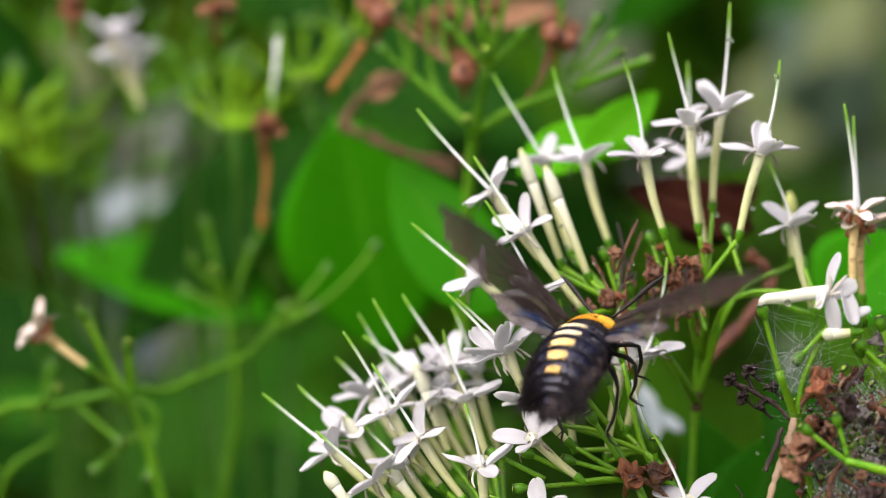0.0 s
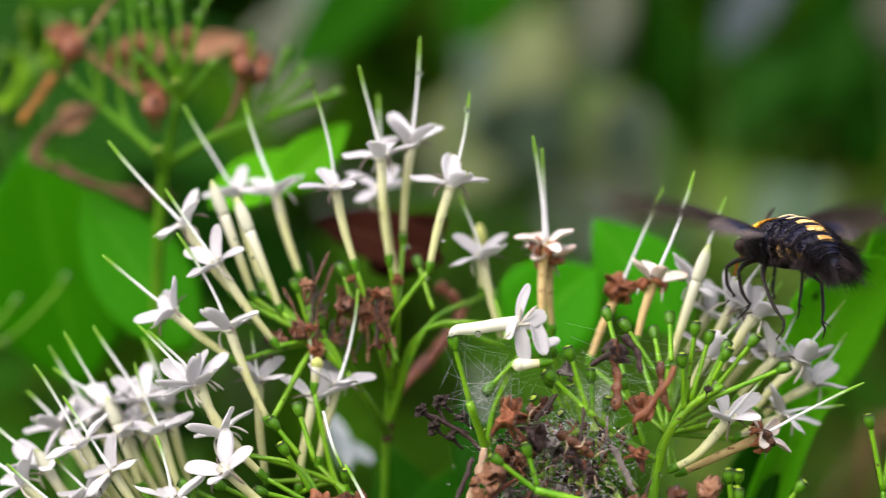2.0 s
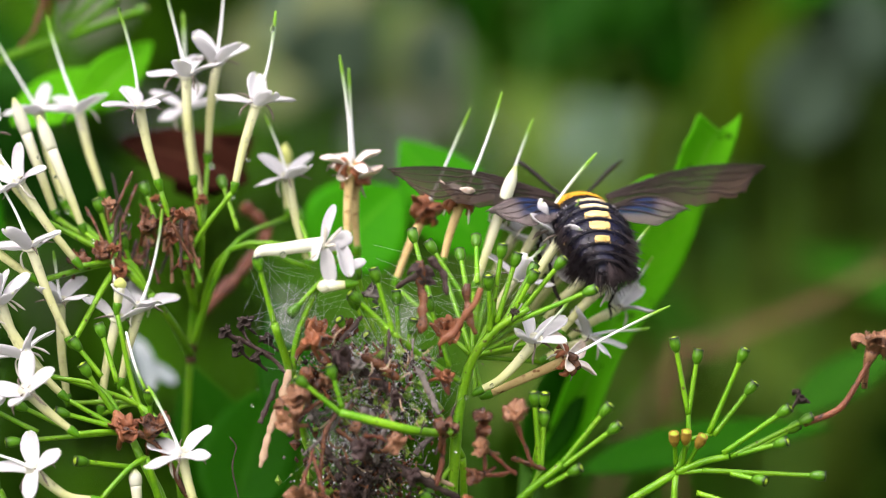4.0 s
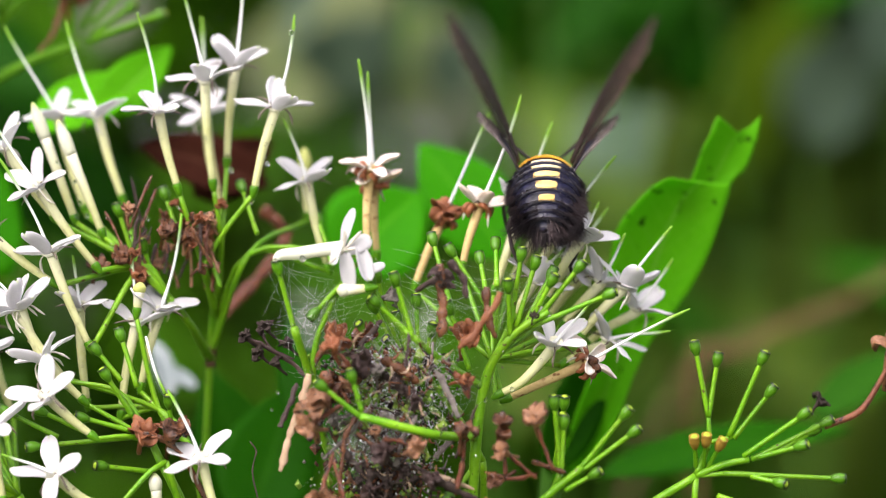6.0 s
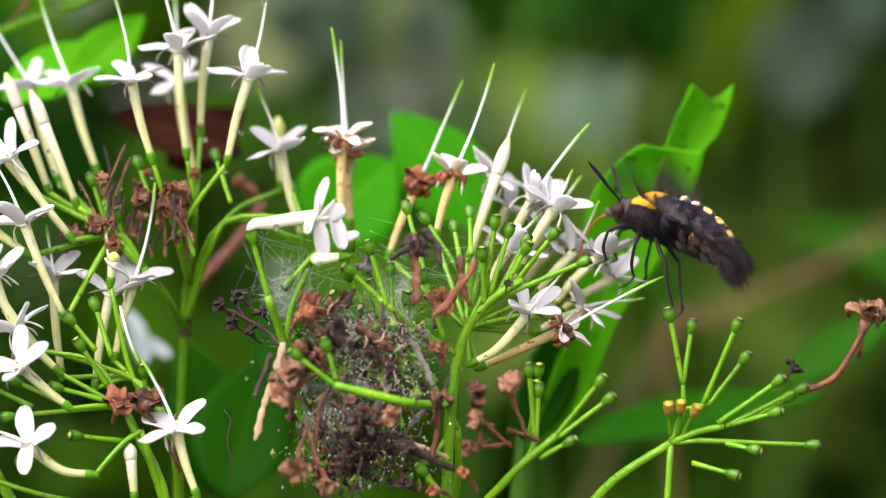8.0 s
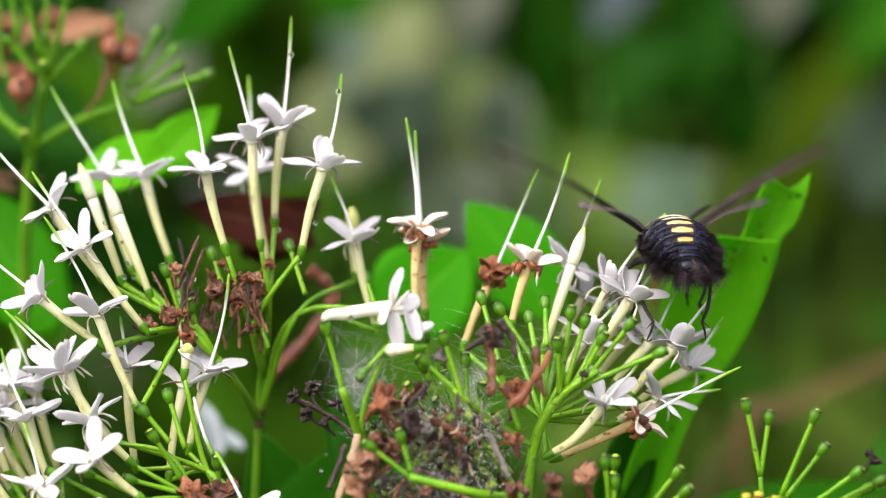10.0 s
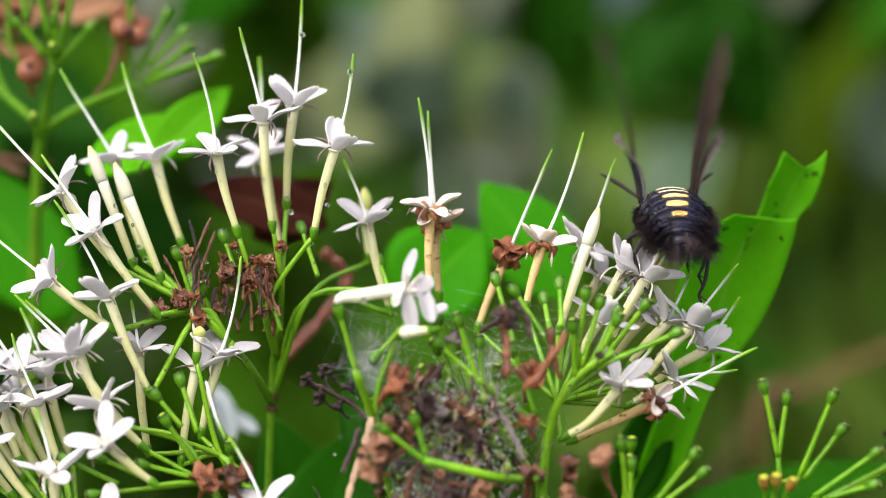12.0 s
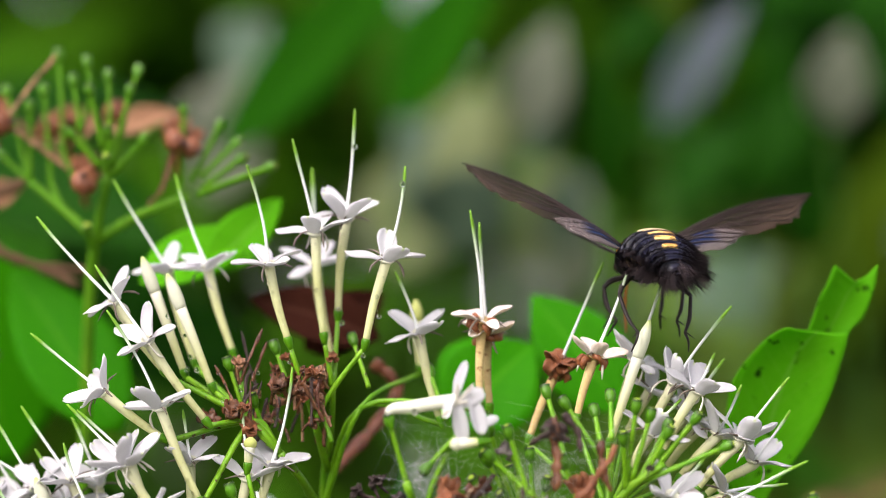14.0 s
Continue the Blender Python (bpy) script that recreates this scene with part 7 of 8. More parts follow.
dry_flower((-73.1, 62, 1051.8), 7.7, DRY_RED, up=(0, -0.5, 0.8))
dry_flower((-93.3, 62, 1053.6), 6.6, DRY_RED, up=(0, -0.5, 0.8))
dry_flower((-137.4, 62, 1055.6), 6.6, DRY_RED, up=(0, -0.5, 0.8))
dry_flower((-128, 62, 1032.8), 7.15, DRY_RED, up=(0, -0.5, 0.8))
dry_flower((-165.4, 62, 1056.5), 6.6, DRY_RED, up=(0, -0.5, 0.8))
twig([(-36.5, 40, 1010.8), (-32.5, 40, 1006.7), (-35.2, 40, 1000.7), (-43.8, 40, 991.2)], 1.3, RED_TWIG, 'curved red-brown withered leaf stalk')
twig([(-128.2, 64, 1030.8), (-128.4, 64, 1023.5), (-129.2, 64, 1015.2)], 0.9, RUST, 'orange-brown old tube of a withered flower')
twig([(-126.2, 64, 1051.6), (-126.8, 64, 1044.3), (-127.4, 64, 1035)], 0.45, STYLE, 'pale style of a withered flower')
twig([(-109.4, 62, 1050.4), (-113, 62, 1045.2), (-116.1, 62, 1041.1)], 1, RUST, 'orange-brown old tube of a withered flower')
twig([(-101.9, 64, 1044.4), (-109.7, 64, 1040.7), (-113.3, 64, 1035.5), (-109.7, 64, 1032.9)], 1.2, BARK, 'bent brown twig behind the flowers')
twig([(-110, 66, 1033.5), (-101.7, 66, 1029.4), (-87.1, 66, 1027.8)], 1, BARK, 'bent brown twig behind the flowers')
twig([(-103.2, 62, 1055.6), (-95.9, 62, 1049.4), (-90.7, 62, 1044.3)], 0.6, DRY_PALE, 'pale dry tube of a fallen flower')
flower((-153.3, 30, 989.2), (-163.2, 30, 996.6), None, turn=20, old=True)

st = stalk('flower_stalk', 'thin green flower stalk holding one pinkish-white flower')
stem(st, [(-139.8, 50, 944.6), (-147.2, 42, 979.5), (-153.3, 30, 989.2)], 1.2, 0.6)
knob(st, (-157, 36, 1000), (-148.7, 40, 983.5), 0.5, 0)
knob(st, (-148.3, 36, 994.1), (-148.7, 40, 983.5), 0.5, 0)
flower((-157.6, 80, 1040.5), (-159.2, 80, 1050.1), None, turn=20)
flower((-159.8, 80, 1043.2), (-161.4, 80, 1052.8), None, turn=0)
flower((-156.0, 80, 1037.9), (-157.6, 80, 1047.4), None, turn=35)

st = stalk('flower_stalk', 'far green flower stalk with a few white flowers')
stem(st, [(-190, 175, 780), (-176, 165, 1000), (-157.6, 80, 1038)], 0.9, 0.6, STEM_DARK)
stem(st, [(-158, 84, 1036), (-157.6, 80, 1040.5)], 0.6, 0.5, name='pedicel')
stem(st, [(-158, 84, 1036), (-159.8, 80, 1043.2)], 0.6, 0.5, name='pedicel')
stem(st, [(-158, 84, 1036), (-156.0, 80, 1037.9)], 0.6, 0.5, name='pedicel')

# ---- ground and the planting behind ----
def ground_sheet():
    n, size = 40, 300000.0
    xs = [math.copysign(abs(2 * i / n - 1) ** 3, 2 * i / n - 1) * size for i in range(n + 1)]
    verts = [(x, y, 12 * noise.noise(V(x * 0.004, y * 0.004, 0)) if abs(x) < 4000 and abs(y) < 4000 else 0) for y in xs for x in xs]
    faces = [(j * (n + 1) + i, j * (n + 1) + i + 1, (j + 1) * (n + 1) + i + 1, (j + 1) * (n + 1) + i) for j in range(n) for i in range(n)]
    ob = new("ground", mesh_of("ground", verts, faces, GRASS))
    tagged(ob, "dark grassy soil under the shrubs", "ground", "", "structure")


ground_sheet()


# gaps set where sky should show from the camera: x, z and reach (mm)
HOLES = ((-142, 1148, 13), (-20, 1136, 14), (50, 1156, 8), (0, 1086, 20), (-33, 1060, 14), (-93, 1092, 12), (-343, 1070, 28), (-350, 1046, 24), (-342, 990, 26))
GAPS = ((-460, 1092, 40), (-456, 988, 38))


def leafy_mass(name, label, count, seed, low, high, material, length=(70, 130), width=0.19, holes=()):
    """A crowd of broad leaves between two corners (mm), on thin branches, in one mesh."""
    r = random.Random(seed)
    verts, faces, al, ac = [], [], [], []
    for _ in range(count):
        root = V(r.uniform(low[0], high[0]), r.uniform(low[1], high[1]), r.uniform(low[2], high[2]))
        ln = r.uniform(*length)
        d = V(r.uniform(-1, 1), r.uniform(-0.8, 0.8), r.uniform(-0.9, 0.7)).normalized()
        q = root + d * ln * 0.5
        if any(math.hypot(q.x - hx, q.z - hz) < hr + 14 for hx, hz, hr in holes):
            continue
        face = V(r.uniform(-0.6, 0.6), r.uniform(-1, 0.3), r.uniform(0.1, 1.0))
        rows, a, c = leaf_rows(ln, ln * width * r.uniform(0.8, 1.2), 0.18, r.uniform(0, 0.35), 0.05, 6, 4, 0.3, r.uniform(0, 6))
        m = leaf_at((0, 0, 0), d, face)
        v, f = sheet_data(rows, 0.4)
        k = len(verts)
        verts += [root + (m.to_3x3() @ q) for q in v]
        faces += [tuple(i + k for i in q) for q in f]
        al += a + a
        ac += c + c
    for _ in range(count // 40):
        q = V(r.uniform(low[0], high[0]), r.uniform(low[1], high[1]), 0)
        v, f, a = sweep_data([q, q + V(r.uniform(-60, 60), r.uniform(-40, 40), high[2] * 0.5), q + V(r.uniform(-120, 120), r.uniform(-80, 80), high[2] * r.uniform(0.8, 1))], [5, 4, 2], 6, 4)
        k = len(verts)
        verts += v
        faces += [tuple(i + k for i in p) for p in f]
        al += a
        ac += [0.0] * len(a)
    ob = new(name, mesh_of(name, verts, faces, material, al, ac))
    return tagged(ob, label, "shrub", "", "stuff")


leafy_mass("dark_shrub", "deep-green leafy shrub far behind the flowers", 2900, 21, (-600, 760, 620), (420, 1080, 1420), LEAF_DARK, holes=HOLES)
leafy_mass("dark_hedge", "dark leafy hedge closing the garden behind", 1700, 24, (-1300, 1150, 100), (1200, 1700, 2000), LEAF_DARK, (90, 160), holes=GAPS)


def leafy_bush(name, label, count, seed, low, high, material, length, holes=()):
    """A bush whose broad leaves stand on a few branches, leaf by leaf."""
    r = random.Random(seed)
    foot = V((low[0] + high[0]) / 2, (low[1] + high[1]) / 2, 0)
    ob = thing(name, label, "shrub", foot)
    tops = []
    for k in range(5):
        tops.append(V(low[0] + (high[0] - low[0]) * (k + 0.5) / 5, r.uniform(low[1], high[1]), high[2] * 0.93))
        stem(ob, [foot, foot.lerp(tops[-1], 0.55) + V(0, 0, 60), tops[-1]], 3, 0.8, STEM_DARK, name="branch")
    shapes = [leaf_mesh("leaf", ln, ln * 0.19, material, 0.18, curl, 0.05, 10, 5, 0.3, curl * 9) for ln, curl in ((length[0], 0.1), (sum(length) / 2, 0.3), (length[1], 0.2))]
    for _ in range(count):
        root = V(r.uniform(low[0], high[0]), r.uniform(low[1], high[1]), r.uniform(low[2], high[2]))
        d = V(r.uniform(-1, 1), r.uniform(-0.8, 0.8), r.uniform(-0.9, 0.7)).normalized()
        mid = root + d * length[0] * 0.5
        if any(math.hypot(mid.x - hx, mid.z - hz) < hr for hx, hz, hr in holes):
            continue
        part("leaf", r.choice(shapes), ob, "", leaf_at(root - foot, root + d - foot, V(r.uniform(-0.6, 0.6), r.uniform(-1, 0.3), r.uniform(0.1, 1.0))))


# added mass; its light colour brightens a dim stretch of background
leafy_mass("olive_shrub", "olive-green shrub added behind, its brightness put into the colour", 190, 27, (60, 620, 955), (260, 740, 1094), LEAF_OLIVE, (60, 110))
# added mass whose dark colour stands in for shade high up behind
leafy_mass("shady_shrub", "deep-green shrub added behind the moth, shade painted in its colour", 50, 29, (40, 520, 1094), (155, 600, 1125), LEAF_DEEP, (50, 90))
# these holes open the camera's view to the pale patches behind
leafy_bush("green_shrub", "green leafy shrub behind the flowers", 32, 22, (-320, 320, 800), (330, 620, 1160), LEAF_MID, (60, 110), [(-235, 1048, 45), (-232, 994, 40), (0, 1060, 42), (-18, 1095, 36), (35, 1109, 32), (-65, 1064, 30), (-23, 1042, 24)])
leafy_bush("leafy_thicket", "crowded deep-green leaves behind the stalks", 56, 23, (-270, 130, 860), (-80, 260, 1080), LEAF_DEEP, (35, 65), [(-183, 1034, 34), (-182, 995, 30), (-190, 1022, 26)])

# ---- the moth: head along +Y, back along +Z, its origin in mid-body ----
def needles(spots, material, name="fur"):
    """Many fine hairs in one mesh; spots yields root, direction, length, thickness."""
    verts, faces = [], []
    for root, d, ln, w in spots:
        r, d = V(root), V(d).normalized()
        side = d.cross(V(0.2, 0.5, 0.8)).normalized()
        up = d.cross(side)
        k = len(verts)
        verts += [r + side * w, r - side * w * 0.5 + up * w * 0.87, r - side * w * 0.5 - up * w * 0.87, r + d * ln]
        faces += [(k, k + 1, k + 3), (k + 1, k + 2, k + 3), (k + 2, k, k + 3)]
    return mesh_of(name, verts, faces, material, smooth=False)


def ring(y, rx, rz, z0, sides=26):
    return [(rx * math.cos(2 * math.pi * j / sides), y, z0 + rz * math.sin(2 * math.pi * j / sides)) for j in range(sides)]


def rings_mesh(name, rings, material, closed=True):
    n = len(rings[0])
    verts = [q for r in rings for q in r]
    faces = [(i * n + j, i * n + (j + 1) % n, (i + 1) * n + (j + 1) % n, (i + 1) * n + j) for i in range(len(rings) - 1) for j in range(n)]
    if closed:
        faces += [tuple(range(n)), tuple(reversed(range((len(rings) - 1) * n, len(rings) * n)))]
    faces = [tuple(reversed(f)) for f in faces]
    return mesh_of(name, verts, faces, material)


# half-width, half-height and middle height of the abdomen along y
def girth(y):
    table = ((6.0, 4.9, 4.6, 0.0), (2.0, 5.8, 5.0, 0.3), (-2.0, 6.0, 4.8, 0.2), (-6.0, 5.7, 4.3, -0.5), (-9.5, 5.0, 3.3, -1.5), (-12.5, 3.9, 2.3, -2.7), (-14.0, 2.8, 1.6, -3.4))
    for a, b in zip(table, table[1:]):
        if y >= b[0]:
            f = (a[0] - y) / (a[0] - b[0])
            return [p + (q - p) * f for p, q in zip(a[1:], b[1:])]
    return table[-1][1:]


def build_moth():
    r = random.Random(3)
    moth = thing("hawk_moth", "stout black bee-like hawk moth hovering, cream-yellow spots down its back", "moth")
    # thorax and head
    thorax = part("thorax", rings_mesh("thorax", [ring(y, rx, rz, z) for y, rx, rz, z in ((3.0, 4.6, 4.2, -0.2), (5.0, 5.1, 4.6, -0.1), (7.5, 5.3, 4.6, -0.1), (10.0, 4.8, 4.1, -0.2), (12.0, 3.6, 3.1, -0.4), (13.0, 2.4, 2.2, -0.5))], FUR), moth)
    hairs = []
    for _ in range(2400):
        y, a = r.uniform(3.4, 12.4), r.uniform(0, 2 * math.pi)
        s = math.sqrt(max(0.05, 1 - ((y - 7.2) / 6.6) ** 2))
        q = V(5.2 * s * math.cos(a), y, -0.1 + 4.5 * s * math.sin(a))
        hairs.append((q, q * 0.05 + V(0, -1.25, 0) + V(r.uniform(-.2, .2), 0, r.uniform(-.2, .2)), r.uniform(0.7, 1.3), 0.07))
    part("fur", needles(hairs[:900], FUR), thorax)
    part("fur", needles(hairs[900:], FUR_BROWN), thorax)
    rows, crest = [], []
    for i in range(9):
        y = 7.6 + 4.9 * i / 8
        k = math.sqrt(max(0.05, 1 - ((y - 7.2) / 6.6) ** 2))
        rows.append([(5.35 * k * math.cos(radians(v)), y - 0.8 * math.sin(radians(v)) ** 6, -0.1 + 4.75 * k * math.sin(radians(v))) for v in range(158, 19, -6)])
    v, f = sheet_data(rows, 0.25)
    collar = part("collar", mesh_of("collar", v, f, YELLOW), thorax, "band of golden-yellow fur across the shoulders")
    for _ in range(2600):
        a = radians(r.uniform(20, 160))
        y = r.uniform(7.4, 12.4)
        s = math.sqrt(max(0.05, 1 - ((y - 7.2) / 6.6) ** 2))
        q = V(5.3 * s * math.cos(a), y - 0.5, -0.1 + 4.75 * s * math.sin(a))
        crest.append((q, V(q.x * 0.03, -1.0, q.z * 0.035) + V(r.uniform(-.15, .15), 0, r.uniform(-.04, .06)), r.uniform(0.6, 1.2), 0.08))
    tips = needles(crest, YELLOW)
    ground_coat = collar.data
    join = bmesh.new()
    join.from_mesh(ground_coat)
    join.from_mesh(tips)
    join.to_mesh(ground_coat)
    join.free()
    head = part("head", rings_mesh("head", [ring(y, rx, rz, z) for y, rx, rz, z in ((12.2, 2.4, 2.3, -0.6), (13.4, 2.9, 2.6, -0.8), (14.8, 2.7, 2.4, -1.1), (16.0, 1.8, 1.6, -1.4), (16.5, 0.8, 0.8, -1.6))], FUR_GREY), moth)
    hairs = []
    for _ in range(350):
        a, y = r.uniform(0, 2 * math.pi), r.uniform(12.5, 16)
        s = math.sqrt(max(0.1, 1 - ((y - 13.8) / 3) ** 2))
        q = V(2.7 * s * math.cos(a), y, -1 + 2.4 * s * math.sin(a))
        hairs.append((q, V(q.x * 0.3, -0.3, q.z * 0.3 + 0.3), r.uniform(0.5, 1.0), 0.1))
    part("head_fur", needles(hairs, FUR_GREY), head)
    for s in (-1, 1):
        eye = lathe("eye", [(0.05, -1.25), (0.7, -1.0), (1.15, -0.5), (1.3, 0.1), (1.1, 0.7), (0.6, 1.05), (0.05, 1.15)], EYEBALL)
        part("eye", eye, head, "", turn_to((s, 0.3, 0), (0, 0, 1), (s * 2.3, 14.4, -0.9)))
        rod("antenna", [(s * 1.2, 14.8, 0.6), (s * 4.4, 17.6, 2.6), (s * 7.4, 20.4, 4.8), (s * 10.2, 22.6, 6.4)], [0.22, 0.30, 0.38, 0.46, 0.46, 0.16], HORN, head, sides=7)
        rod("palp", [(s * 0.8, 15.6, -2.2), (s * 0.9, 17.0, -2.2), (s * 0.7, 17.9, -1.6)], [0.6, 0.75, 0.3], FUR_GREY, head, sides=7)
    rod("proboscis", [(0, 16.6, -2.4), (0, 19.0, -4.2), (0, 20.5, -8.5), (0, 20.0, -14.0)], [0.3, 0.24, 0.2, 0.15], TONGUE, head, "thin orange-brown tongue reaching down", sides=6)
    # abdomen of overlapping rings with fringed hind edges
    cuts = [5.0, 1.8, -1.4, -4.6, -7.7, -10.4, -12.2, -13.6]
    for i in range(7):
        y0, y1 = cuts[i], cuts[i + 1]
        rings = []
        for k in range(5):
            y = y0 + (y1 - 0.5 - y0) * k / 4
            rx, rz, z = girth(y)
            g = 0.90 + 0.15 * (k / 4) ** 0.7
            rings.append(ring(y, rx * g, rz * g, z))
        rx, rz, z = girth(y1)
        rings.append(ring(y1 - 0.3, rx * 0.8, rz * 0.8, z))
        if i == 6:
            rings += [ring(y1 - 0.9, rx * 0.55, rz * 0.55, z - 0.3), ring(y1 - 1.3, rx * 0.2, rz * 0.2, z - 0.5)]
        seg = part("abdomen_ring", rings_mesh("abdomen_ring", rings, SCALES), moth)
        hairs = []
        for _ in range(1100):
            a = r.uniform(0, 2 * math.pi)
            if math.sin(a) > 0.1 and r.random() < 0.75 - 0.08 * i:
                continue
            rx, rz, z = girth(y1)
            y = y1 + abs(r.gauss(0, 0.8))
            q = V(rx * 1.02 * math.cos(a), y, z + rz * 1.02 * math.sin(a))
            side = 1 + 1.5 * abs(math.cos(a)) ** 3
            hairs.append((q, V(0.20 * side * math.cos(a), -1, 0.16 * math.sin(a)) + V(r.uniform(-.18, .18), 0, r.uniform(-.14, .14)), r.uniform(0.6, 1.4) * side * (1 + 0.10 * i), 0.08))
        for _ in range(320):
            a = r.uniform(0, 2 * math.pi)
            if abs(math.cos(a)) < 0.4 and math.sin(a) > 0:
                continue
            y = r.uniform(y1 - 0.2, y0)
            rx, rz, z = girth(y)
            q = V(rx * 1.0 * math.cos(a), y, z + rz * 1.0 * math.sin(a))
            hairs.append((q, V(0.24 * math.cos(a), -1, 0.24 * math.sin(a)) + V(r.uniform(-.35, .35), 0, r.uniform(-.25, .25)), r.uniform(0.8, 1.9), 0.09))
        part("fringe", needles(hairs, FUR if i < 2 else FUR_SOOT), seg)
        hairs = []
        for s in (-1, 1):
            for k in range(5):
                a = math.pi / 2 - s * radians((34, 48, 62, 78, 96)[k] + r.uniform(-5, 5))
                rx, rz, z = girth(y1)
                if r.random() < 0.35:
                    continue
                for _ in range(r.randint(6, 20)):
                    b, y = a + r.gauss(0, 0.09), y1 + r.uniform(0.1, 1.5)
                    q = V(rx * 1.04 * math.cos(b), y, z + rz * 1.04 * math.sin(b))
                    hairs.append((q, V(0.12 * math.cos(b), -1, 0.12 * math.sin(b)) + V(r.uniform(-.1, .1), 0, 0), r.uniform(0.6, 1.3), 0.06))
        part("pale_fringe", needles(hairs, FUR_SILVER), seg, "pale hairs along the ring edge, painting its silvery highlight")
        if i < 5:
            half, long, mat = ((2.6, 1.0, SPOT_PALE), (2.6, 1.5, SPOT_PALE), (2.3, 2.0, SPOT), (1.95, 1.9, SPOT), (1.4, 1.4, SPOT))[i]
            rows = []
            for k in range(7):
                y = y1 - 0.25 + long * k / 6
                rx, rz, z = girth(y)
                g = 0.90 + 0.15 * max(0, min(1, (y0 - y) / (y0 - y1 + 0.5))) ** 0.7
                w = half * math.sqrt(max(0.12, 1 - (abs(k - 3) / 3.15) ** 2.6))
                row = []
                for j in range(13):
                    s = (2 * j / 12 - 1) * w * (1 + 0.05 * math.sin(5 * j + 3 * k))
                    row.append((s, y, z + rz * g * math.sqrt(max(0.0, 1 - (s / (rx * g)) ** 2)) + 0.2))
                rows.append(row)
            v, f = sheet_data(rows, 0.3)
            part("yellow_spot", mesh_of("yellow_spot", v, f, mat), seg, "cream-yellow spot of scales")
            hairs = []
            for _ in range(150):
                s, y = r.uniform(-half, half), y1 - 0.2 + r.uniform(0, long)
                rx, rz, z = girth(y)
                q = V(s, y, z + rz * 1.02 * math.sqrt(max(0, 1 - (s / rx) ** 2)))
                hairs.append((q, V(s * 0.05, -1, 0.18), r.uniform(0.5, 0.9), 0.11))
            part("spot_hair", needles(hairs, mat), seg)
        if i in (2, 3, 4):
            for s in (-1, 1):
                hairs = []
                for _ in range(130):
                    a = radians(r.uniform(-34, -2))
                    y = r.uniform(y1, y1 + 1.9)
                    rx, rz, z = girth(y)
                    q = V(s * rx * 1.03 * math.cos(a), y, z + rz * 1.03 * math.sin(a))
                    hairs.append((q, V(0.15 * s, -1, 0), r.uniform(0.5, 0.9), 0.11))
                part("side_spot", needles(hairs, SPOT), seg, "dull yellow tuft on the flank")
    # tail fan and the tufts that stand out along the flanks, in clumps
    def clump(into, root, way, longest, count, spread=0.16, width=0.08):
        for _ in range(count):
            q = V(root) + V(r.gauss(0, 0.45), r.gauss(0, 0.5), r.gauss(0, 0.3))
            into.append((q, V(way) + V(r.gauss(0, spread), r.gauss(0, spread), r.gauss(0, spread)), longest * r.uniform(0.45, 1.0), width))

    black, brown = [], []
    for k in range(54):
        u, w = r.uniform(-1, 1), r.uniform(-1, 1)
        clump(black if k % 5 < 2 else brown, (4.3 * u, -11.8 + r.uniform(-1.6, 1.6), -2.9 + 1.3 * w * (1 - 0.5 * u * u)), (1.3 * u, -1, -0.95 + 0.4 * w), r.uniform(4.4, 7.4) * (1 - 0.15 * u * u), 46)
    part("tail_tuft", needles(black, FUR), moth, "fan of black hair at the tail")
    part("tail_tuft", needles(brown, FUR_BROWN), moth, "fan of brown-black hair at the tail")
    for s in (-1, 1):
        hairs = []
        for y in (-0.8, -3.6, -6.4, -8.6, -10.6):
            rx, rz, z = girth(y)
            for k in range(3):
                a = radians((8, -14, -38)[k] + r.uniform(-6, 6))
                clump(hairs, (s * rx * 0.98 * math.cos(a), y, z + rz * 0.98 * math.sin(a)), (0.75 * s, -1, -0.25 - 0.25 * k), r.uniform(2.2, 3.4) + 0.12 * abs(y), 34, 0.12)
        part("side_tuft", needles(hairs, FUR_BROWN), moth)
    # six legs
    for s in (-1, 1):
        for y0, foot, knee in ((11.0, (5.0, 14.5, -12.0), (5.6, 14.6, -5.2)), (8.0, (6.2, 6.5, -13.5), (7.4, 7.6, -5.8)), (5.0, (4.8, -4.5, -16.5), (6.6, 0.0, -7.4))):
            leg = rod("leg", [(s * 2.6, y0, -3.4), (s * knee[0] * 0.8, (y0 + knee[1]) / 2, knee[2] * 0.75), (s * knee[0], knee[1], knee[2])], [0.42, 0.56, 0.36], HORN, moth, sides=7)
            rod("shin", [(s * knee[0], knee[1], knee[2]), (s * (knee[0] + foot[0]) / 2, (knee[1] + foot[1]) / 2, (knee[2] + foot[2]) / 2), V(s * foot[0], foot[1], foot[2]) * 0.9], [0.34, 0.38, 0.24], HORN, leg, sides=7)
            rod("tarsus", [V(s * foot[0], foot[1], foot[2]) * 0.9, V(s * foot[0], foot[1], foot[2]), V(s * foot[0] * 1.1, foot[1] + 1.6, foot[2] * 1.12)], [0.28, 0.22, 0.12], HORN, leg, sides=6)
            rod("spur", [V(s * foot[0], foot[1], foot[2]) * 0.88, V(s * (foot[0] + 1.0), foot[1] - 0.6, foot[2] * 0.97)], [0.2, 0.05], HORN, leg, sides=5, steps=2)
    # a short, broad body
    for o in moth.children_recursive:
        if o.name.startswith('eye'):
            o.location.y *= 0.78
        else:
            o.data.transform(Matrix.Diagonal((0.95, 0.76, 0.86, 1.0)))
    wings = []
    for s in (1, -1):
        for kind in ("forewing", "hindwing"):
            fore = kind == "forewing"
            span, n, m = (29.5, 46, 12) if fore else (13.5, 16, 10)
            rows, al = [], []
            for i in range(n):
                t = i / (n - 1)
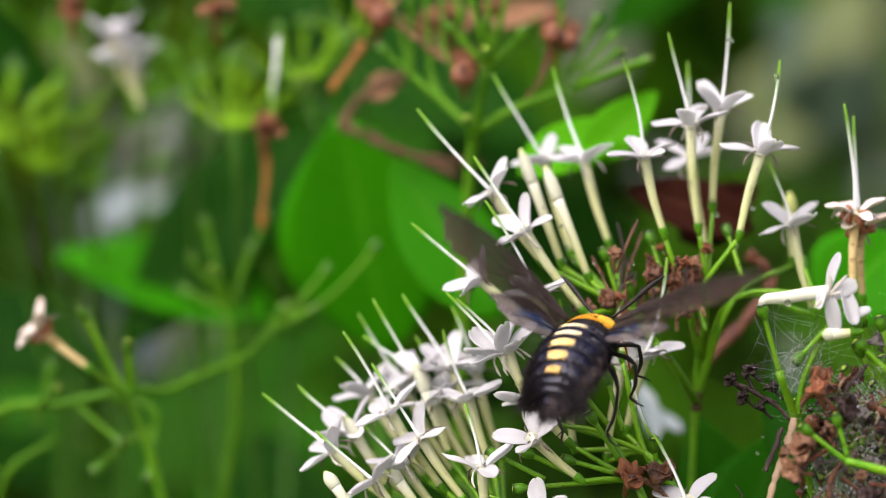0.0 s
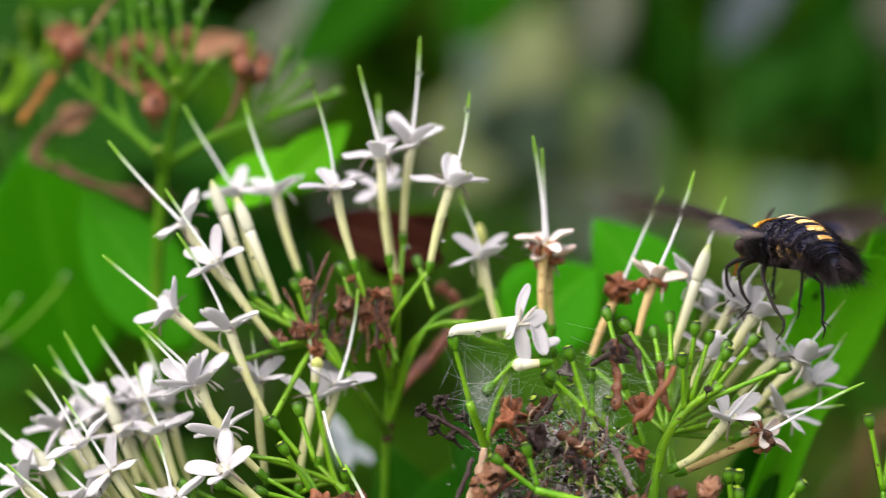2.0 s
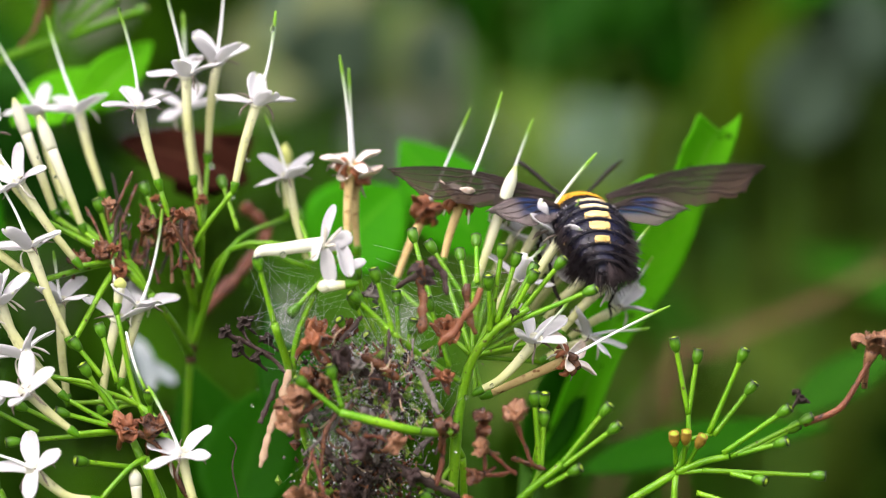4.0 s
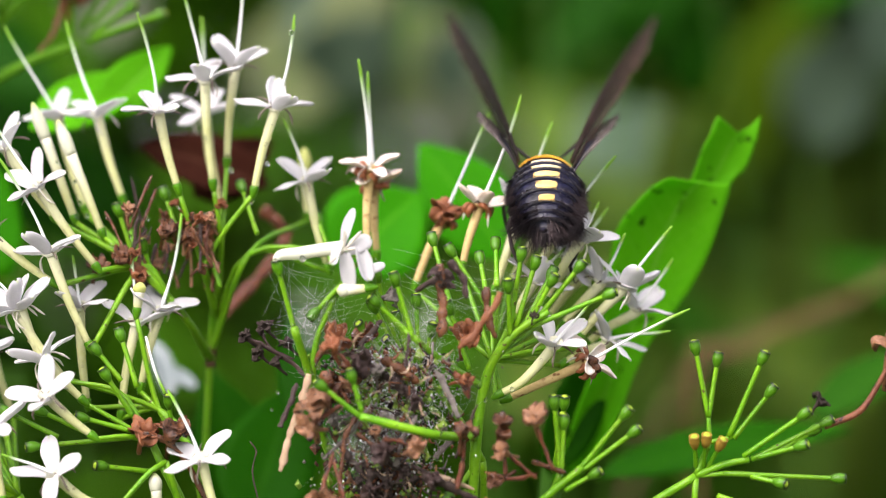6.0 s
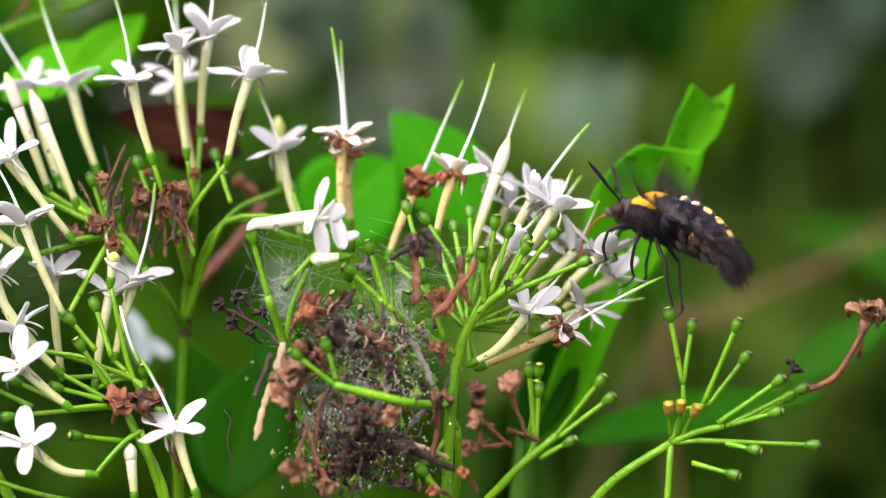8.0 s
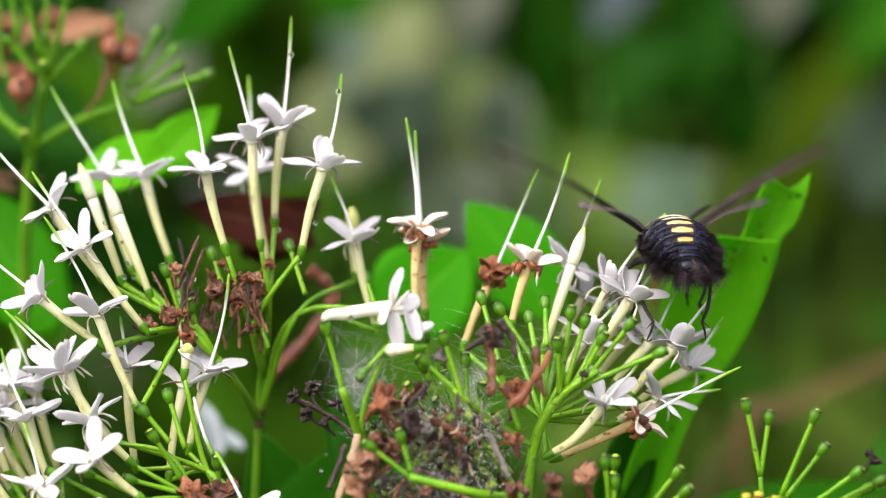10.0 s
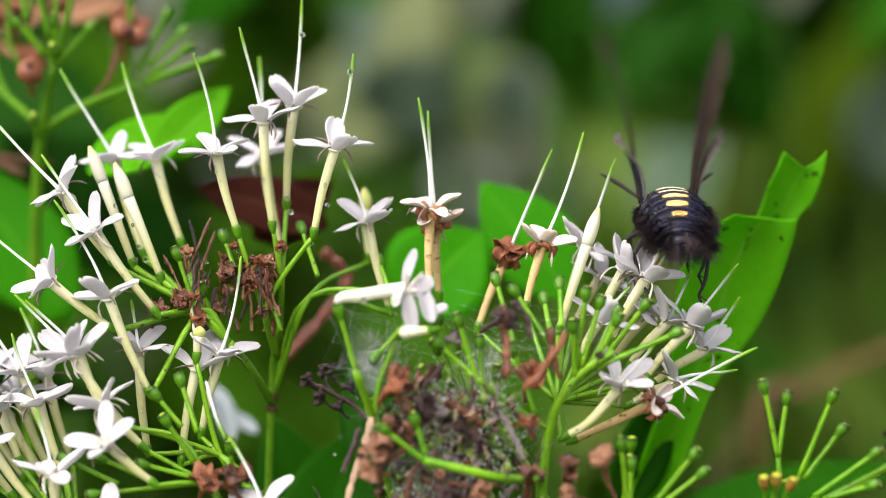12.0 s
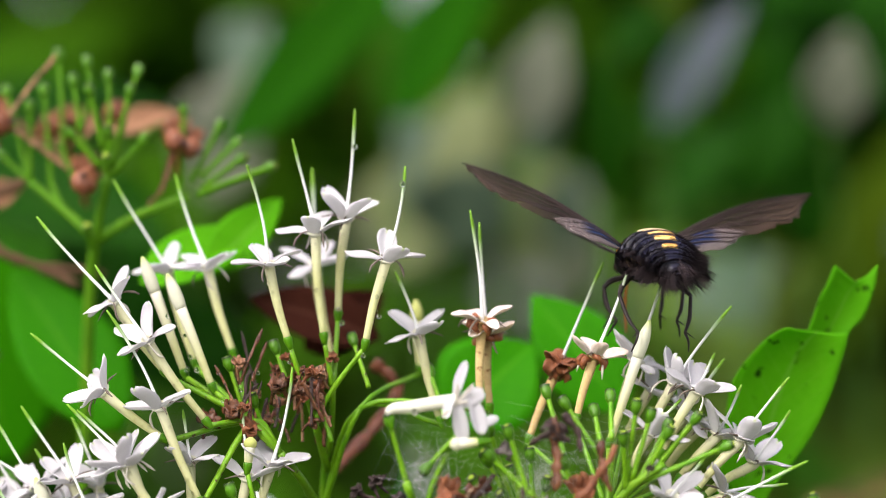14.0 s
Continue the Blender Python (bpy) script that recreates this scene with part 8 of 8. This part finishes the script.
                if fore:
                    lead = 1.2 + 3.0 * math.sin(math.pi * t * 0.62) - 2.2 * t ** 3
                    trail = -1.2 - 5.4 * math.sin(math.pi * min(1, t * 0.62 + 0.02)) * (1 - 0.10 * t) + 5.2 * t ** 4
                    trail += 0.5 * math.sin(21 * t) * t + (0.7 * math.sin(47 * t) + 0.5 * math.sin(83 * t + 1)) * t * t
                else:
                    lead = 0.6 + 1.6 * math.sin(math.pi * t * 0.8) - 2.2 * t ** 3
                    trail = -1.2 - 4.2 * math.sin(math.pi * min(1, t * 0.75 + 0.06)) + 3.6 * t ** 4 + 0.45 * math.sin(19 * t) * t
                lift = 0.9 * math.sin(math.pi * t) - 0.5 * t * t
                row = []
                for j in range(m):
                    f = j / (m - 1)
                    x = span * (t - (0.10 * f * t ** 2 if fore else 0.16 * f * t ** 2))
                    row.append((s * x, lead + (trail - lead) * f, lift + 0.22 * math.sin(9 * f) * t - 0.7 * f * f * t))
                    al.append(0.55 * t + 0.45 * f if fore else max(t, f * 0.9))
                rows.append(row if s > 0 else row)
            v, f = sheet_data(rows, 0.12)
            w = part(kind, mesh_of(kind, v, f, WING if fore else HINDWING, al + al), moth, "long smoky dark-brown forewing with a ragged edge" if fore else "short hindwing with a blue flash at its base")
            for k in range(6 if fore else 4):
                j = (0, 1, 3, 5, 8, 10)[k] if fore else (0, 3, 5, 8)[k]
                pts = [V(rows[i][min(m - 1, max(0, round(j * min(1, 0.25 + i / n))))]) + V(0, 0, 0.08) for i in range(0, n, 3)]
                rod("vein", pts, [0.34 if k == 0 else 0.2, 0.16, 0.08], VEIN, w, sides=5, steps=2)
            wings.append((w, s, fore))
    return moth, wings


moth, wings = build_moth()


def motions():
    """The moth hovers from flower to flower while its wings beat."""
    # seconds, x, y, z (mm), heading, pitch, lean
    flight = [
        (0, -60.8, -20, 993.2, -23, 28, 0),
        (0.2, -60.1, -20, 992.1, -22, 29, 0),
        (0.4, -62.2, -20, 997.1, -24, 36, 5),
        (0.5, -66.6, -20, 1005.4, -25, 40, 8),
        (0.6, -59.7, -14, 1012.3, -30, 38, 0),
        (0.7, -45.9, -8, 1020.6, -32, 30, 0),
        (0.8, -23.2, -5, 1030.6, -18, -6, 0),
        (0.9, -18.9, -5, 1025.7, 0, 2, 0),
        (1, -19.6, -5, 1020.3, 4, 12, 0),
        (1.1, -24, -6, 1012.7, -8, 22, 0),
        (1.2, -24.5, -6, 1012.8, -10, 26, 0),
        (1.5, -24.4, -6, 1015, -9, 28, 0),
        (1.6, -24.8, -6, 1014.8, -4, 26, 0),
        (1.8, -3.3, -4, 1016.8, 15, 20, 0),
        (2, 25.6, -2, 1016.8, 38, 4, 0),
        (2.2, 26.1, 0, 1010.1, 38, 4, 0),
        (2.3, 22.8, 1, 1006, 36, 2, 0),
        (2.4, 22.5, 2, 1003.9, 32, 2, 0),
        (2.5, 24.1, 3, 1003.9, 24, -2, 6),
        (2.6, 24.3, 3, 1003.7, 18, -10, 6),
        (2.7, 26.4, 4, 1003.3, 14, -14, 4),
        (3.3, 26.3, 6, 1003.3, 12, 12, 0),
        (4, 24, 6, 1006.6, 14, 24, 0),
        (4.5, 20.5, 5, 1007.8, 8, 28, 0),
        (4.8, 18.3, 4, 1008.4, 6, 30, 0),
        (5, 18.8, 4, 1007.5, 17, 2, 0),
        (5.2, 18.8, 4, 1004.8, 18, 5, 0),
        (5.5, 15.6, 4, 1004.6, -2, 1, 0),
        (5.7, 14.5, 4, 1003.6, 0, 8, 0),
        (6, 13.2, 3, 1013.5, 0, 21, 0),
        (6.2, 21.2, 2, 1014.7, 25, 24, 0),
        (6.4, 32.7, 0, 1014, 46, 26, 0),
        (6.5, 39.8, 0, 1007.3, 58, 28, 0),
        (6.8, 43.4, 0, 1000.9, 58, 44, 0),
        (7, 40.8, 0, 1000.4, 62, 47, 0),
        (7.2, 39.5, 0, 998.7, 60, 38, 0),
        (7.5, 40.3, 0, 995.1, 60, 24, 0),
        (7.8, 40.9, 2, 994.3, 66, 22, 0),
        (8, 40.8, 2, 1001.9, 76, 19, 0),
        (8.15, 30.8, 2, 1010.5, 55, 30, 0),
        (8.3, 24.3, 2, 1017.6, 14, 36, 0),
        (8.5, 28.6, 2, 1015.4, 42, 38, 0),
        (8.6, 26.4, 2, 1016.6, 36, 37, 0),
        (8.9, 25.7, 4, 1013.2, 40, 26, 0),
        (9, 25.4, 4, 1011.9, 36, 25, 0),
        (9.2, 25.5, 4, 1013.7, 24, 8, 0),
        (10, 26.7, 6, 1014.1, 10, 6, 0),
        (10.7, 22, 6, 1017.2, 5, 6, 0),
        (11.3, 21.7, 6, 1017.8, 2, 8, 0),
        (11.5, 22.2, 6, 1017.1, 3, 8, 0),
        (11.7, 21.3, 6, 1015.7, 8, 8, 0),
        (12, 23.6, 6, 1015.3, 7, 8, 0),
        (12.1, 23, 6, 1016.5, 10, 7, 0),
        (12.5, 12.6, 8, 1025.1, 2, -2, 0),
        (12.9, 14.2, 8, 1026.9, 8, -2, 0),
        (13, 13.7, 8, 1024.9, 12, -2, 0),
        (13.3, 17.4, 8, 1023.3, 16, -1, 0),
        (13.5, 15.9, 8, 1021.7, 22, 0, 0),
        (13.7, 13.9, 8, 1024.1, 18, -1, 0),
        (14, 12.4, 8, 1027.6, 18, -1, 0),
    ]
    walk(moth, [(t, pose(x * MM, y * MM, z * MM, pitch, lean, heading)) for t, x, y, z, heading, pitch, lean in flight])
    # seconds, lift of the left and of the right wing at that moment, twist, pace of the stroke
    beats = [
        (0, 46, 16, 2, 14),
        (0.5, 50, 40, 6, 30),
        (1, 24, 24, 25, 40),
        (1.5, 45, 45, 25, 42),
        (2, 8, 8, 20, 30),
        (2.5, 90, 112, 12, 30),
        (5, 30, 14, 20, 20),
        (5.5, 60, 60, 20, 44),
        (6, 66, 62, 2, 14),
        (6.5, 40, 42, 20, 44),
        (7, 26, 10, 20, 40),
        (7.5, 15, 15, 20, 44),
        (8, 12, 12, 20, 44),
        (8.5, 15, 8, 20, 40),
        (9, 80, 78, -14, 24),
        (11.5, 82, 82, 6, 40),
        (12, 78, 80, 0, 22),
        (12.5, 36, 38, 30, 8),
        (13, 64, 60, 25, 40),
        (13.5, 80, 62, 25, 36),
        (14, 27, 18, 30, 8),
    ]
    strokes = []
    step = 1 / FPS
    for (t, left, right, twist, speed), after in zip(beats, beats[1:] + [None]):
        pace = min(60, speed * 1.25)
        if t > 0:
            strokes.append((t - step, left + pace, right + pace, twist))
        strokes.append((t, left, right, twist))
        if after is None:
            break
        strokes.append((t + step, left - pace, right - pace, twist))
        count = round((after[0] - t) * FPS)
        for k in range(2, count - 1):
            lift = 36 + 32 * math.cos(k * math.pi / 3.5)
            strokes.append((t + k * step, lift, lift + 3, twist + (after[3] - twist) * k / count))
    for i in range(1, len(strokes)):
        t, left, right, twist = strokes[i]
        before = strokes[i - 1]
        strokes[i] = (t, max(before[1] - 82, min(before[1] + 82, left)), max(before[2] - 82, min(before[2] + 82, right)), twist)
    for w, side, fore in wings:
        rows = []
        for t, left, right, twist in strokes:
            lift = right if side > 0 else left
            if not fore:
                lift = lift * 0.95 - 3
            hinge = pose(side * 4.6 * MM, (6.4 if fore else 4.0) * MM, (2.2 if fore else 1.8) * MM)
            sweep = (4 if fore else -8) * side
            rows.append((t, hinge @ pose(0, 0, 0, 0, 0, sweep) @ pose(0, 0, 0, 0, -side * lift, 0) @ pose(0, 0, 0, twist, 0, 0)))
        walk(w, rows)


motions()
